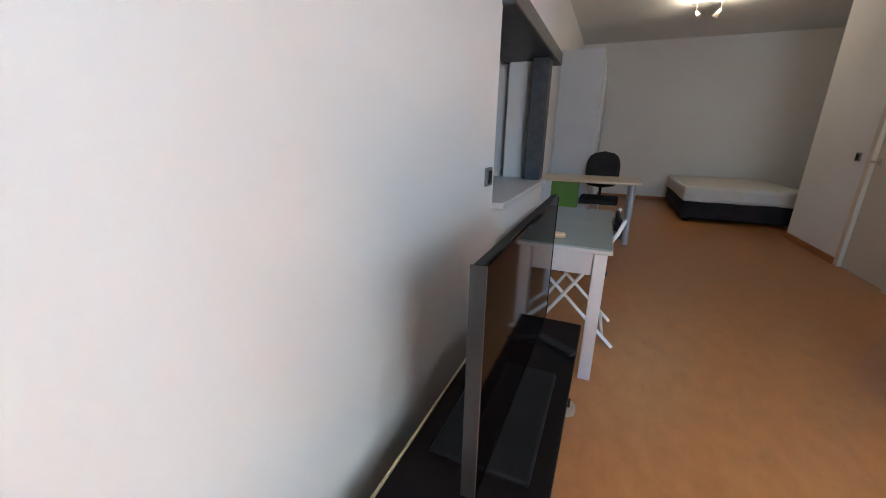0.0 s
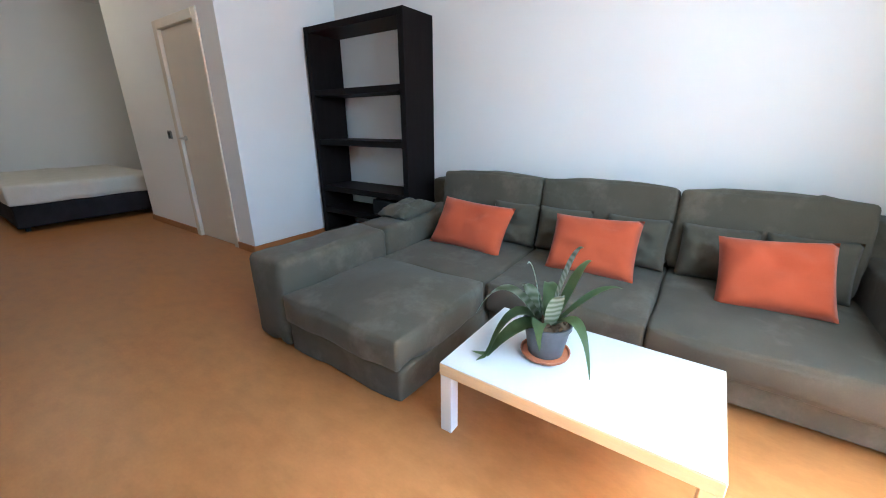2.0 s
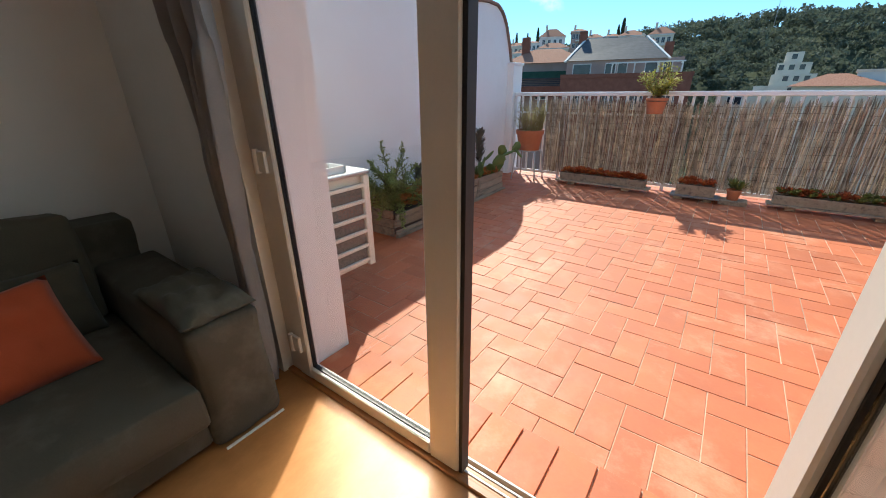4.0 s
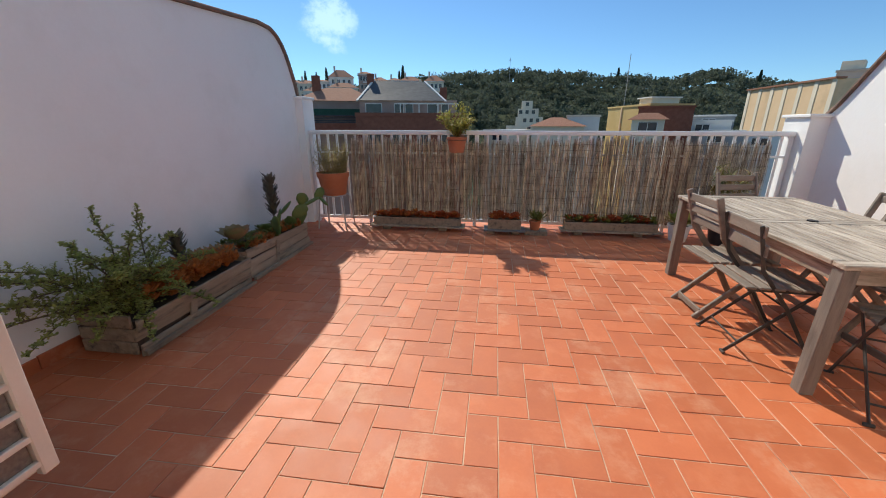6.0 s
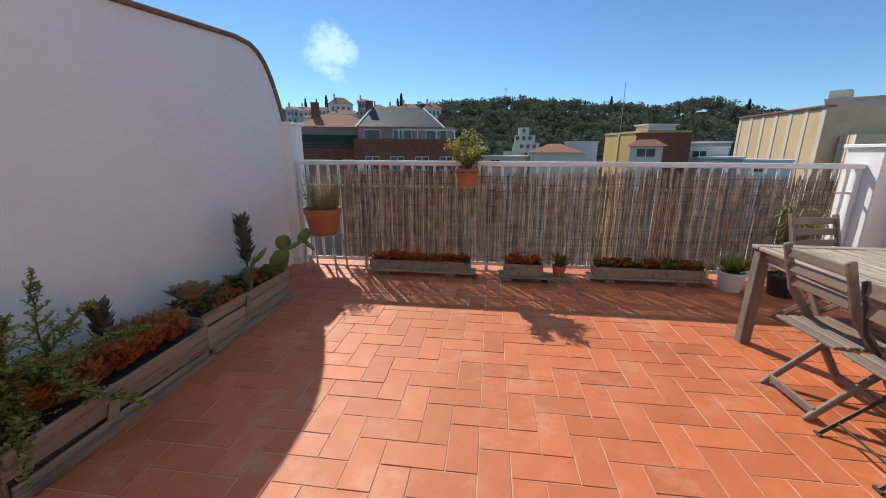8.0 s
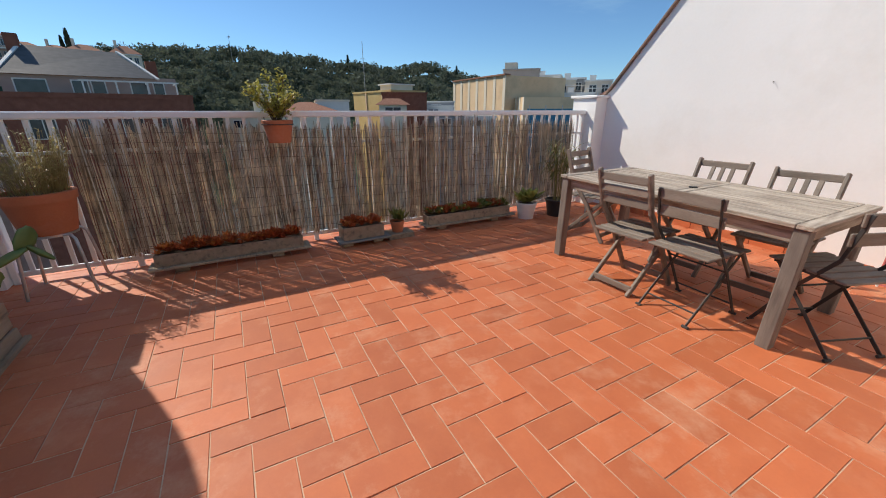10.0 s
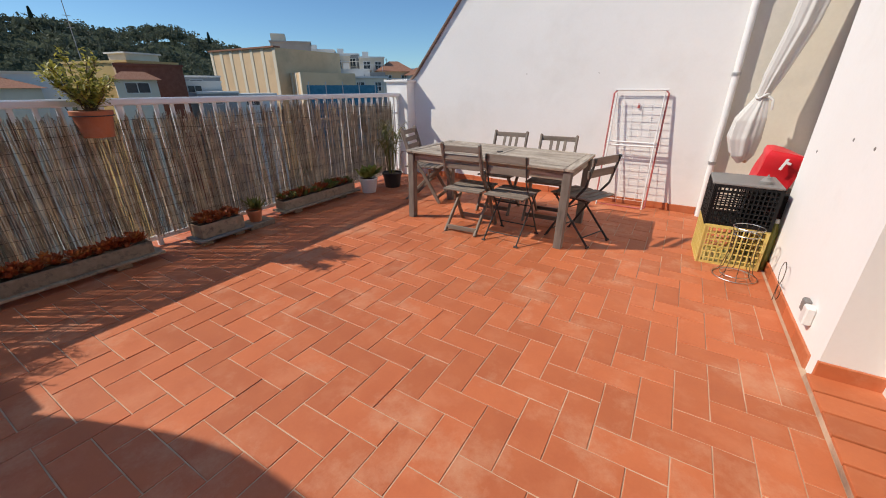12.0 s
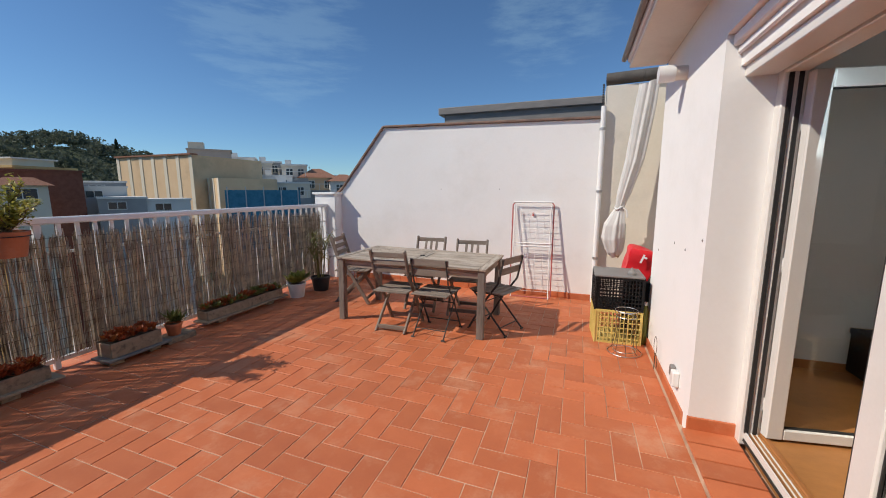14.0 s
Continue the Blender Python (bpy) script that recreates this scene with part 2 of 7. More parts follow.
M["plank"] = material("rotting_planter_wood", (0.22, 0.155, 0.10), (0.44, 0.34, 0.24), 4, 0.85, bump=0.7, grain=30, stretch=(6, 0.8, 6), contrast=0.45, c=(0.045, 0.035, 0.028), c_amount=0.8, c_scale=3, vary=0.2)
M["soil"] = material("dry_soil", (0.045, 0.03, 0.02), (0.11, 0.075, 0.05), 20, 0.95, bump=1.0, grain=60)
M["clay"] = material("terracotta_pot", (0.42, 0.13, 0.055), (0.52, 0.18, 0.08), 6, 0.6, 0.75, bump=0.15, c=(0.5, 0.28, 0.2), c_amount=0.5, c_scale=4)
M["reed"] = leafy("dry_reed", (0.20, 0.145, 0.095), (0.95, 0.84, 0.68), 0.7, 0.46)
M["wire"] = material("rusty_wire", (0.06, 0.045, 0.035), (0.14, 0.10, 0.07), 30, 0.6, metal=0.6, bump=0.1)
M["galv"] = material("galvanised_tube", (0.42, 0.42, 0.42), (0.56, 0.56, 0.55), 12, 0.4, metal=0.8, bump=0.05)
M["jade"] = leafy("jade_leaf", (0.16, 0.17, 0.035), (0.60, 0.52, 0.11), 0.45, 0.45)
M["shrub"] = leafy("shrub_leaf", (0.17, 0.22, 0.05), (0.50, 0.51, 0.15), 0.5, 0.4)
M["cactus"] = leafy("cactus_skin", (0.10, 0.16, 0.04), (0.24, 0.32, 0.09))
M["sedum"] = leafy("orange_succulent", (0.36, 0.12, 0.035), (0.70, 0.25, 0.07), 0.5, 0.4)
M["sedumgreen"] = leafy("green_succulent", (0.10, 0.13, 0.03), (0.26, 0.25, 0.06))
M["redsedum"] = leafy("red_succulent", (0.30, 0.062, 0.024), (0.52, 0.14, 0.045), 0.5, 0.35)
M["rosette"] = leafy("red_edged_rosette", (0.25, 0.27, 0.11), (0.40, 0.20, 0.11))
M["darkkal"] = leafy("dark_kalanchoe", (0.09, 0.08, 0.065), (0.24, 0.22, 0.16))
M["drygrass"] = leafy("dry_herb", (0.26, 0.22, 0.08), (0.55, 0.46, 0.20), 0.5, 0.4)
M["palm"] = leafy("yellowing_palm_leaf", (0.11, 0.13, 0.035), (0.36, 0.30, 0.11))
M["stem"] = material("woody_stem", (0.09, 0.06, 0.035), (0.17, 0.12, 0.07), 20, 0.8, bump=0.4)
M["whitepot"] = material("white_plastic", (0.68, 0.68, 0.66), (0.76, 0.75, 0.73), 6, 0.4, bump=0.03, c=(0.5, 0.47, 0.43), c_amount=0.3)
M["blackpot"] = material("black_plastic", (0.012, 0.013, 0.014), (0.03, 0.03, 0.032), 6, 0.4, 0.6, bump=0.06, c=(0.07, 0.06, 0.055), c_amount=0.4)
M["yellow"] = material("yellow_crate_plastic", (0.62, 0.48, 0.13), (0.72, 0.57, 0.20), 6, 0.5, bump=0.06, c=(0.45, 0.36, 0.15), c_amount=0.4)
M["redplastic"] = material("red_bag_plastic", (0.60, 0.012, 0.02), (0.70, 0.02, 0.03), 5, 0.35, bump=0.1)
M["redtube"] = material("red_enamel_tube", (0.42, 0.10, 0.10), (0.52, 0.16, 0.15), 8, 0.4, bump=0.05, c=(0.62, 0.5, 0.47), c_amount=0.4)
M["greycloth"] = material("light_grey_canvas", (0.54, 0.53, 0.51), (0.64, 0.63, 0.61), 5, 0.9, bump=0.3, grain=200, c=(0.58, 0.56, 0.53), c_amount=0.4)
M["awning"] = material("rolled_awning_canvas", (0.05, 0.045, 0.04), (0.10, 0.09, 0.08), 5, 0.8, bump=0.3)
M["zinc"] = material("grey_sheet_metal", (0.16, 0.15, 0.145), (0.25, 0.235, 0.22), 4, 0.6, bump=0.15, stretch=(1, 1, 5), c=(0.1, 0.09, 0.085), c_amount=0.5)
M["acwhite"] = material("cream_metal_casing", (0.64, 0.61, 0.52), (0.71, 0.68, 0.60), 4, 0.45, bump=0.04, c=(0.45, 0.38, 0.28), c_amount=0.3)
M["acdark"] = material("dark_fin_grille", (0.10, 0.09, 0.08), (0.20, 0.18, 0.15), 60, 0.6, bump=0.4)
M["sofa"] = material("grey_green_corduroy", (0.062, 0.054, 0.038), (0.112, 0.099, 0.071), 5, 0.95, bump=0.6, grain=180, contrast=0.5, c=(0.17, 0.152, 0.115), c_amount=0.6, c_scale=4.5, sheen=0.08, spec=0.2)
M["orange"] = material("orange_cotton", (0.40, 0.062, 0.017), (0.50, 0.088, 0.026), 5, 0.9, bump=0.4, grain=260, contrast=0.4, sheen=0.15)
M["blackbrown"] = material("black_brown_veneer", (0.008, 0.006, 0.006), (0.016, 0.012, 0.011), 3, 0.42, 0.5, bump=0.08, grain=30, stretch=(8, 8, 1), contrast=0.5, spec=0.04)
M["gloss"] = material("glossy_black_screen", (0.003, 0.002, 0.002), (0.004, 0.003, 0.003), 3, 0.06, bump=0.0, spec=0.025)
M["whitelam"] = material("white_laminate", (0.58, 0.60, 0.62), (0.63, 0.65, 0.67), 2.5, 0.36, 0.42, bump=0.03)
M["birch"] = material("birch_edge", (0.52, 0.38, 0.23), (0.62, 0.47, 0.30), 3, 0.5, bump=0.1, stretch=(1, 1, 8))
M["silver"] = material("silver_lacquer", (0.52, 0.53, 0.54), (0.60, 0.61, 0.62), 4, 0.35, 0.45, metal=0.35, bump=0.03)
M["tableglass"] = material("frosted_table_glass", (0.21, 0.27, 0.25), (0.25, 0.31, 0.29), 2, 0.06, bump=0.0, spec=0.6)
M["beech"] = material("pale_wood_laminate", (0.62, 0.50, 0.35), (0.70, 0.58, 0.42), 2.5, 0.35, bump=0.05, stretch=(1, 8, 8))
M["green"] = material("green_panel", (0.085, 0.21, 0.025), (0.11, 0.26, 0.035), 3, 0.5, bump=0.03)
M["blackcloth"] = material("black_upholstery", (0.012, 0.012, 0.013), (0.028, 0.028, 0.03), 6, 0.9, bump=0.4, grain=240)
M["blackplastic"] = material("black_moulded_plastic", (0.009, 0.009, 0.009), (0.018, 0.018, 0.019), 6, 0.45, bump=0.1, spec=0.12)
M["mattress"] = material("white_quilted_ticking", (0.66, 0.63, 0.57), (0.74, 0.71, 0.66), 6, 0.9, bump=0.5, grain=60)
M["bedbase"] = material("dark_bed_base", (0.013, 0.012, 0.014), (0.028, 0.026, 0.03), 5, 0.75, bump=0.25, spec=0.2)
M["curtain"] = material("grey_indoor_curtain", (0.40, 0.39, 0.40), (0.52, 0.505, 0.515), 5, 0.55, bump=0.25, grain=200)
M["bluegrey"] = material("blue_grey_stained_beam", (0.035, 0.043, 0.052), (0.07, 0.08, 0.092), 4, 0.5, bump=0.2, stretch=(5, 1, 5))
M["darkdoor"] = material("dark_brown_door", (0.018, 0.012, 0.011), (0.035, 0.025, 0.023), 3, 0.4, bump=0.1)
M["counter"] = material("grey_worktop", (0.30, 0.30, 0.31), (0.40, 0.40, 0.41), 12, 0.4, bump=0.05)
M["bromeliad"] = leafy("green_strap_leaf", (0.09, 0.15, 0.06), (0.26, 0.33, 0.15), 0.4, 0.3)
M["banded"] = leafy("silver_banded_leaf", (0.36, 0.42, 0.33), (0.62, 0.65, 0.57))
M["greypot"] = material("dark_grey_pot", (0.055, 0.06, 0.07), (0.085, 0.09, 0.10), 5, 0.45, bump=0.05)
M["bark"] = material("bark_chips", (0.07, 0.042, 0.022), (0.20, 0.125, 0.07), 30, 0.9, bump=1.0)
M["brass"] = material("satin_nickel", (0.50, 0.46, 0.40), (0.60, 0.56, 0.50), 8, 0.3, metal=1.0, bump=0.02)
M["brick"] = material("far_brick", (0.20, 0.075, 0.05), (0.27, 0.11, 0.075), 3, 0.85, bump=0.1, grain=20, c=(0.15, 0.06, 0.045), c_amount=0.5, c_scale=0.6, spec=0.08)
M["pinkwall"] = material("far_pink_render", (0.36, 0.25, 0.21), (0.44, 0.32, 0.27), 0.8, 0.85, bump=0.1, c=(0.28, 0.2, 0.17), c_amount=0.4, c_scale=0.5, spec=0.08)
M["slate"] = material("far_slate", (0.055, 0.062, 0.072), (0.09, 0.098, 0.11), 2, 0.6, bump=0.2, grain=14, stretch=(1, 1, 3), spec=0.08)
M["rooftile"] = material("far_roof_tile", (0.24, 0.115, 0.075), (0.34, 0.18, 0.125), 3, 0.85, bump=0.3, grain=12, stretch=(4, 1, 1), c=(0.2, 0.12, 0.09), c_amount=0.5, c_scale=1, spec=0.08)
M["yellowwall"] = material("far_yellow_render", (0.54, 0.38, 0.16), (0.62, 0.46, 0.22), 0.7, 0.85, bump=0.1, c=(0.42, 0.3, 0.15), c_amount=0.4, c_scale=0.6, spec=0.08)
M["tan"] = material("far_tan_render", (0.66, 0.46, 0.28), (0.74, 0.54, 0.34), 0.6, 0.85, bump=0.1, c=(0.38, 0.29, 0.19), c_amount=0.4, c_scale=0.5, spec=0.08)
M["cream"] = material("far_cream_render", (0.66, 0.58, 0.45), (0.74, 0.66, 0.53), 0.6, 0.85, bump=0.1, c=(0.42, 0.37, 0.30), c_amount=0.5, c_scale=0.5, spec=0.08)
M["whitefar"] = material("far_white_render", (0.66, 0.64, 0.60), (0.74, 0.72, 0.68), 0.5, 0.85, bump=0.1, c=(0.5, 0.48, 0.44), c_amount=0.4, c_scale=0.4, spec=0.08)
M["greyfar"] = material("far_grey_render", (0.30, 0.30, 0.29), (0.40, 0.39, 0.38), 0.6, 0.85, bump=0.1, c=(0.22, 0.22, 0.21), c_amount=0.5, c_scale=0.5, spec=0.08)
M["pane"] = material("far_window_glass", (0.02, 0.024, 0.03), (0.05, 0.055, 0.065), 2, 0.15, bump=0.0)
M["greencloth"] = material("far_green_awning", (0.02, 0.06, 0.045), (0.035, 0.085, 0.065), 2, 0.8, bump=0.1, spec=0.08)
M["bluenet"] = material("far_blue_netting", (0.05, 0.19, 0.27), (0.08, 0.26, 0.36), 3, 0.8, bump=0.2, grain=10, spec=0.08)
M["street"] = material("far_ground", (0.06, 0.06, 0.055), (0.11, 0.10, 0.09), 0.05, 0.9, bump=0.1, grain=1, c=(0.05, 0.07, 0.035), c_amount=0.7, c_scale=0.02, spec=0.08)
M["hill"] = material("wooded_hill", (0.036, 0.052, 0.032), (0.065, 0.08, 0.045), 0.08, 0.95, bump=0.2, grain=0.9, c=(0.12, 0.10, 0.065), c_amount=0.5, c_scale=0.03, spec=0.08)
M["pine"] = leafy("pine_crown", (0.05, 0.066, 0.052), (0.15, 0.17, 0.11), 0.9, 0.35)
M["cypress"] = leafy("cypress_crown", (0.014, 0.026, 0.014), (0.04, 0.058, 0.028), 0.8)


def island_variant(source, name):
    """The same surface for joined pieces: each loose piece has its own lightness."""
    m = source.copy()
    m.name = name
    nodes, links = m.node_tree.nodes, m.node_tree.links
    geo = nodes.new("ShaderNodeNewGeometry")
    info = next(n for n in nodes if n.type == "OBJECT_INFO")
    for link in list(info.outputs["Random"].links):
        links.new(geo.outputs["Random Per Island"], link.to_socket)
    return m


def dusty(m, dust, amount, scale, low):
    """Pale dust smeared across neighbouring pieces alike."""
    nodes, links = m.node_tree.nodes, m.node_tree.links
    socket = nodes["Principled BSDF"].inputs["Base Color"]
    before = socket.links[0].from_socket
    geo = nodes.new("ShaderNodeNewGeometry")
    tex = nodes.new("ShaderNodeTexNoise")
    tex.inputs["Scale"].default_value, tex.inputs["Detail"].default_value, tex.inputs["Roughness"].default_value = scale, 9, 0.72
    links.new(geo.outputs["Position"], tex.inputs["Vector"])
    where = nodes.new("ShaderNodeMapRange")
    where.inputs["From Min"].default_value, where.inputs["From Max"].default_value = low, low + 0.2
    where.inputs["To Max"].default_value = amount
    links.new(tex.outputs[0], where.inputs["Value"])
    mix = nodes.new("ShaderNodeMix")
    mix.data_type = "RGBA"
    mix.inputs["B"].default_value = (*dust, 1)
    links.new(where.outputs[0], mix.inputs["Factor"])
    links.new(before, mix.inputs["A"])
    links.new(mix.outputs["Result"], socket)


def banded(m, colour, scale):
    """Pale cross bands on a strap leaf."""
    nodes, links = m.node_tree.nodes, m.node_tree.links
    socket = nodes["Principled BSDF"].inputs["Base Color"]
    before = socket.links[0].from_socket
    coord = nodes.new("ShaderNodeTexCoord")
    wave = nodes.new("ShaderNodeTexWave")
    wave.wave_type, wave.bands_direction = "BANDS", "Z"
    wave.inputs["Scale"].default_value, wave.inputs["Distortion"].default_value, wave.inputs["Detail"].default_value = scale, 3.0, 2.0
    links.new(coord.outputs["Object"], wave.inputs["Vector"])
    mix = nodes.new("ShaderNodeMix")
    mix.data_type = "RGBA"
    mix.inputs["B"].default_value = (*colour, 1)
    links.new(wave.outputs["Fac"], mix.inputs["Factor"])
    links.new(before, mix.inputs["A"])
    links.new(mix.outputs["Result"], socket)


dusty(M["terracotta"], (0.64, 0.36, 0.22), 0.6, 2.1, 0.53)
banded(M["banded"], (0.10, 0.17, 0.07), 14.0)
M["terracotta_far"] = island_variant(M["terracotta"], "terracotta_tile_joined")
M["coping"] = material("weathered_coping", (0.16, 0.10, 0.075), (0.27, 0.17, 0.125), 5, 0.85, bump=0.5, grain=30, c=(0.10, 0.08, 0.07), c_amount=0.6, c_scale=4)


# ---- building helpers ----
def box(bm, x0, x1, y0, y1, z0, z1, bevel=0.0, m=None, seg=1):
    """A block between the given bounds, with its edges rounded."""
    made = bmesh.ops.create_cube(bm, size=1.0)["verts"]
    for v in made:
        v.co = Vector(((x0 + x1) / 2 + v.co.x * (x1 - x0), (y0 + y1) / 2 + v.co.y * (y1 - y0), (z0 + z1) / 2 + v.co.z * (z1 - z0)))
    if bevel:
        edges = list({e for v in made for e in v.link_edges})
        got = bmesh.ops.bevel(bm, geom=edges, offset=bevel, segments=seg, affect="EDGES", profile=0.6)
        made = list({v for f in got["faces"] for v in f.verts} | {v for v in made if v.is_valid})
    if m is not None:
        bmesh.ops.transform(bm, matrix=m, verts=made)
    return made


def rod(bm, p, q, r, seg=8, r2=None):
    """A round bar from p to q."""
    p, q = Vector(p), Vector(q)
    turn = (q - p).to_track_quat("Z", "Y").to_matrix().to_4x4()
    return bmesh.ops.create_cone(bm, cap_ends=True, segments=seg, radius1=r, radius2=r if r2 is None else r2, depth=(q - p).length,
                                 matrix=Matrix.Translation((p + q) / 2) @ turn)["verts"]


def tube(bm, points, r, seg=6, taper=1.0):
    """A round bar bent along points."""
    pts = [Vector(p) for p in points]
    rings = []
    for i, p in enumerate(pts):
        d = (pts[min(i + 1, len(pts) - 1)] - pts[max(i - 1, 0)]).normalized()
        side = d.orthogonal().normalized() if not rings else (rings[-1][1] - d * rings[-1][1].dot(d)).normalized()
        up = d.cross(side)
        k = r * (1 + (taper - 1) * i / (len(pts) - 1))
        rings.append(([bm.verts.new(p + (side * math.cos(a) + up * math.sin(a)) * k) for a in (2 * math.pi * j / seg for j in range(seg))], side))
    for (u, _), (v, _) in zip(rings, rings[1:]):
        for j in range(seg):
            bm.faces.new((u[j], u[(j + 1) % seg], v[(j + 1) % seg], v[j]))
    bm.faces.new(rings[0][0][::-1])
    bm.faces.new(rings[-1][0])


def lathe(bm, profile, seg=24, at=(0, 0, 0)):
    """A turned shape from (radius, height) pairs."""
    at = Vector(at)
    rings = [[bm.verts.new(at + Vector((r * math.cos(a), r * math.sin(a), z))) for a in (2 * math.pi * j / seg for j in range(seg))] for r, z in profile]
    for u, v in zip(rings, rings[1:]):
        for j in range(seg):
            bm.faces.new((u[j], u[(j + 1) % seg], v[(j + 1) % seg], v[j]))
    return rings


def bar(bm, p, q, w, h, up=(0, 0, 1), bevel=0.002):
    """A squared bar from p to q: w across, h along up."""
    p, q = Vector(p), Vector(q)
    d = (q - p).normalized()
    side = d.cross(Vector(up)).normalized()
    top = side.cross(d)
    m = Matrix((side, d, top)).transposed().to_4x4()
    m.translation = (p + q) / 2
    n = (q - p).length / 2
    return box(bm, -w / 2, w / 2, -n, n, -h / 2, h / 2, bevel, m)


def finish(bm, name, smooth=None):
    me = bpy.data.meshes.new(name)
    bmesh.ops.recalc_face_normals(bm, faces=bm.faces)
    if smooth:
        for f in bm.faces:
            f.smooth = True
    bm.to_mesh(me)
    bm.free()
    if smooth:
        me.set_sharp_from_angle(angle=radians(smooth))
    return me


def part(name, bm, mat, parent, label="", smooth=None, m=None):
    ob = new(name, finish(bm, name, smooth))
    ob.data.materials.append(mat)
    ob.parent = parent
    if m is not None:
        ob.matrix_basis = m
    if label:
        ob["label"] = label
    return ob


def thing(name, label, category, m=None, group="", kind=""):
    ob = new(name)
    ob.empty_display_size = 0.1
    if m is not None:
        ob.matrix_basis = m
    return tagged(ob, label, category, group, kind)


def solid(name, bm, mat, label, category="", kind="structure", smooth=None, m=None):
    ob = new(name, finish(bm, name, smooth))
    ob.data.materials.append(mat)
    if m is not None:
        ob.matrix_basis = m
    return tagged(ob, label, category, kind=kind)


def blocks(*bounds, bevel=0.0):
    bm = bmesh.new()
    for b in bounds:
        box(bm, *b, bevel)
    return bm


# ---- the place: levels ----
FLOOR = 0.10
CEIL = 3.10


def ground(y):
    """The terrace falls gently towards the house."""
    return -0.02 + 0.02 * (-1.5 - y)


SLOPE = Matrix.Translation((0, -1.5, -0.02)) @ Matrix.Rotation(-math.atan(0.02), 4, "X")

# ---- indoor shell ----
solid("floor", blocks((0.25, 4.6, -1.2, 8.7, FLOOR - 0.12, FLOOR)), M["laminate"], "orange-brown wood laminate floor", "floor")
solid("ceiling", blocks((-2.1, 4.8, -1.1, 8.7, CEIL, CEIL + 0.15)), M["ceiling"], "plain white painted ceiling", "ceiling")
# wall with the television and the kitchen hatch
solid("wall_west", blocks((0.25, 0.54, -1.1, 1.43, FLOOR, CEIL), (0.25, 0.54, 1.43, 2.72, FLOOR, 0.95), (0.25, 0.54, 1.43, 2.72, 1.93, CEIL),
                          (0.25, 0.54, 2.72, 2.92, FLOOR, CEIL)), M["wall"], "white painted wall with a kitchen hatch", "wall")
solid("wall_west_2", blocks((0.05, 0.25, 2.80, 8.7, FLOOR, CEIL)), M["wall"], "white painted wall beside the wardrobe", "wall")
solid("wall_north", blocks((0.25, 4.6, 8.55, 8.7, FLOOR, CEIL)), M["wall"], "pale grey-white bedroom wall", "wall")
solid("wall_east", blocks((4.5, 4.8, -1.1, 3.45, FLOOR, CEIL)), M["wall"], "white painted wall behind the sofa", "wall")
solid("wall_door", blocks((3.29, 3.41, 3.45, 3.80, FLOOR, CEIL), (3.29, 3.41, 4.56, 5.87, FLOOR, CEIL), (3.29, 3.41, 3.80, 4.56, 2.14, CEIL),
                          (3.41, 4.6, 3.45, 3.57, FLOOR, CEIL), (3.41, 4.6, 5.75, 5.87, FLOOR, CEIL)), M["wall"], "white painted wall round a cream door", "wall")
solid("wall_alcove", blocks((4.4, 4.6, 5.87, 8.55, FLOOR, CEIL)), M["wall"], "white painted wall beside the bed", "wall")
# facade wall with the terrace door's opening
X0, X1, HEAD = 1.645, 3.48, 2.19
solid("wall_south", blocks((X1, 4.8, -1.5, -1.1, -0.1, CEIL), (0.05, X0, -1.5, -1.1, -0.1, CEIL), (X0, X1, -1.42, -1.1, HEAD, CEIL), (X0, X1, -1.5, -1.42, 2.36, CEIL)),
      M["outwall"], "whitewashed terrace facade wall", "wall")
bm = bmesh.new()
for b in ((3.275, 3.29, 3.45, 3.74), (3.275, 3.29, 4.62, 5.87), (0.25, 0.265, 2.92, 5.28), (4.485, 4.5, -1.1, 3.45), (0.54, 0.555, -1.1, 2.92)):
    box(bm, *b, FLOOR, FLOOR + 0.07, 0.003)
box(bm, 3.275, 4.485, 3.435, 3.45, FLOOR, FLOOR + 0.07, 0.003)
box(bm, 0.85, 4.4, 8.535, 8.55, FLOOR, FLOOR + 0.07, 0.003)
solid("baseboard", bm, M["skirting"], "low orange-brown wooden skirting board", "baseboard")
# kitchen behind the hatch
solid("wall_kitchen", blocks((-2.1, -1.9, 0.2, 6.1, 0, CEIL), (-1.9, 0.25, 0.2, 0.32, 0, CEIL), (-1.9, 0.05, 5.98, 6.1, 0, CEIL)), M["wall"], "cream kitchen walls seen through the hatch", "wall")
solid("floor_kitchen", blocks((-1.9, 0.25, 0.32, 5.98, 0, FLOOR - 0.01)), M["skirting"], "brown kitchen floor", "floor")

# ---- terrace shell ----
solid("terrace_floor", blocks((-1.4, 5.0, -4.95, 0.4, -0.2, 0.0)), M["grout"], "sandy mortar bed of the tiled terrace", "floor", m=SLOPE)
LEFT, RIGHT = 4.90, -1.30


def gable_wall(name, x0, x1, outline, label):
    """A wall across x with the given (y, z) outline."""
    bm = bmesh.new()
    a = [bm.verts.new((x0, y, z)) for y, z in outline]
    b = [bm.verts.new((x1, y, z)) for y, z in outline]
    bm.faces.new(a)
    bm.faces.new(b[::-1])
    for i in range(len(a)):
        j = (i + 1) % len(a)
        bm.faces.new((a[i], a[j], b[j], b[i]))
    return solid(name, bm, M["outwall"], label, "wall")


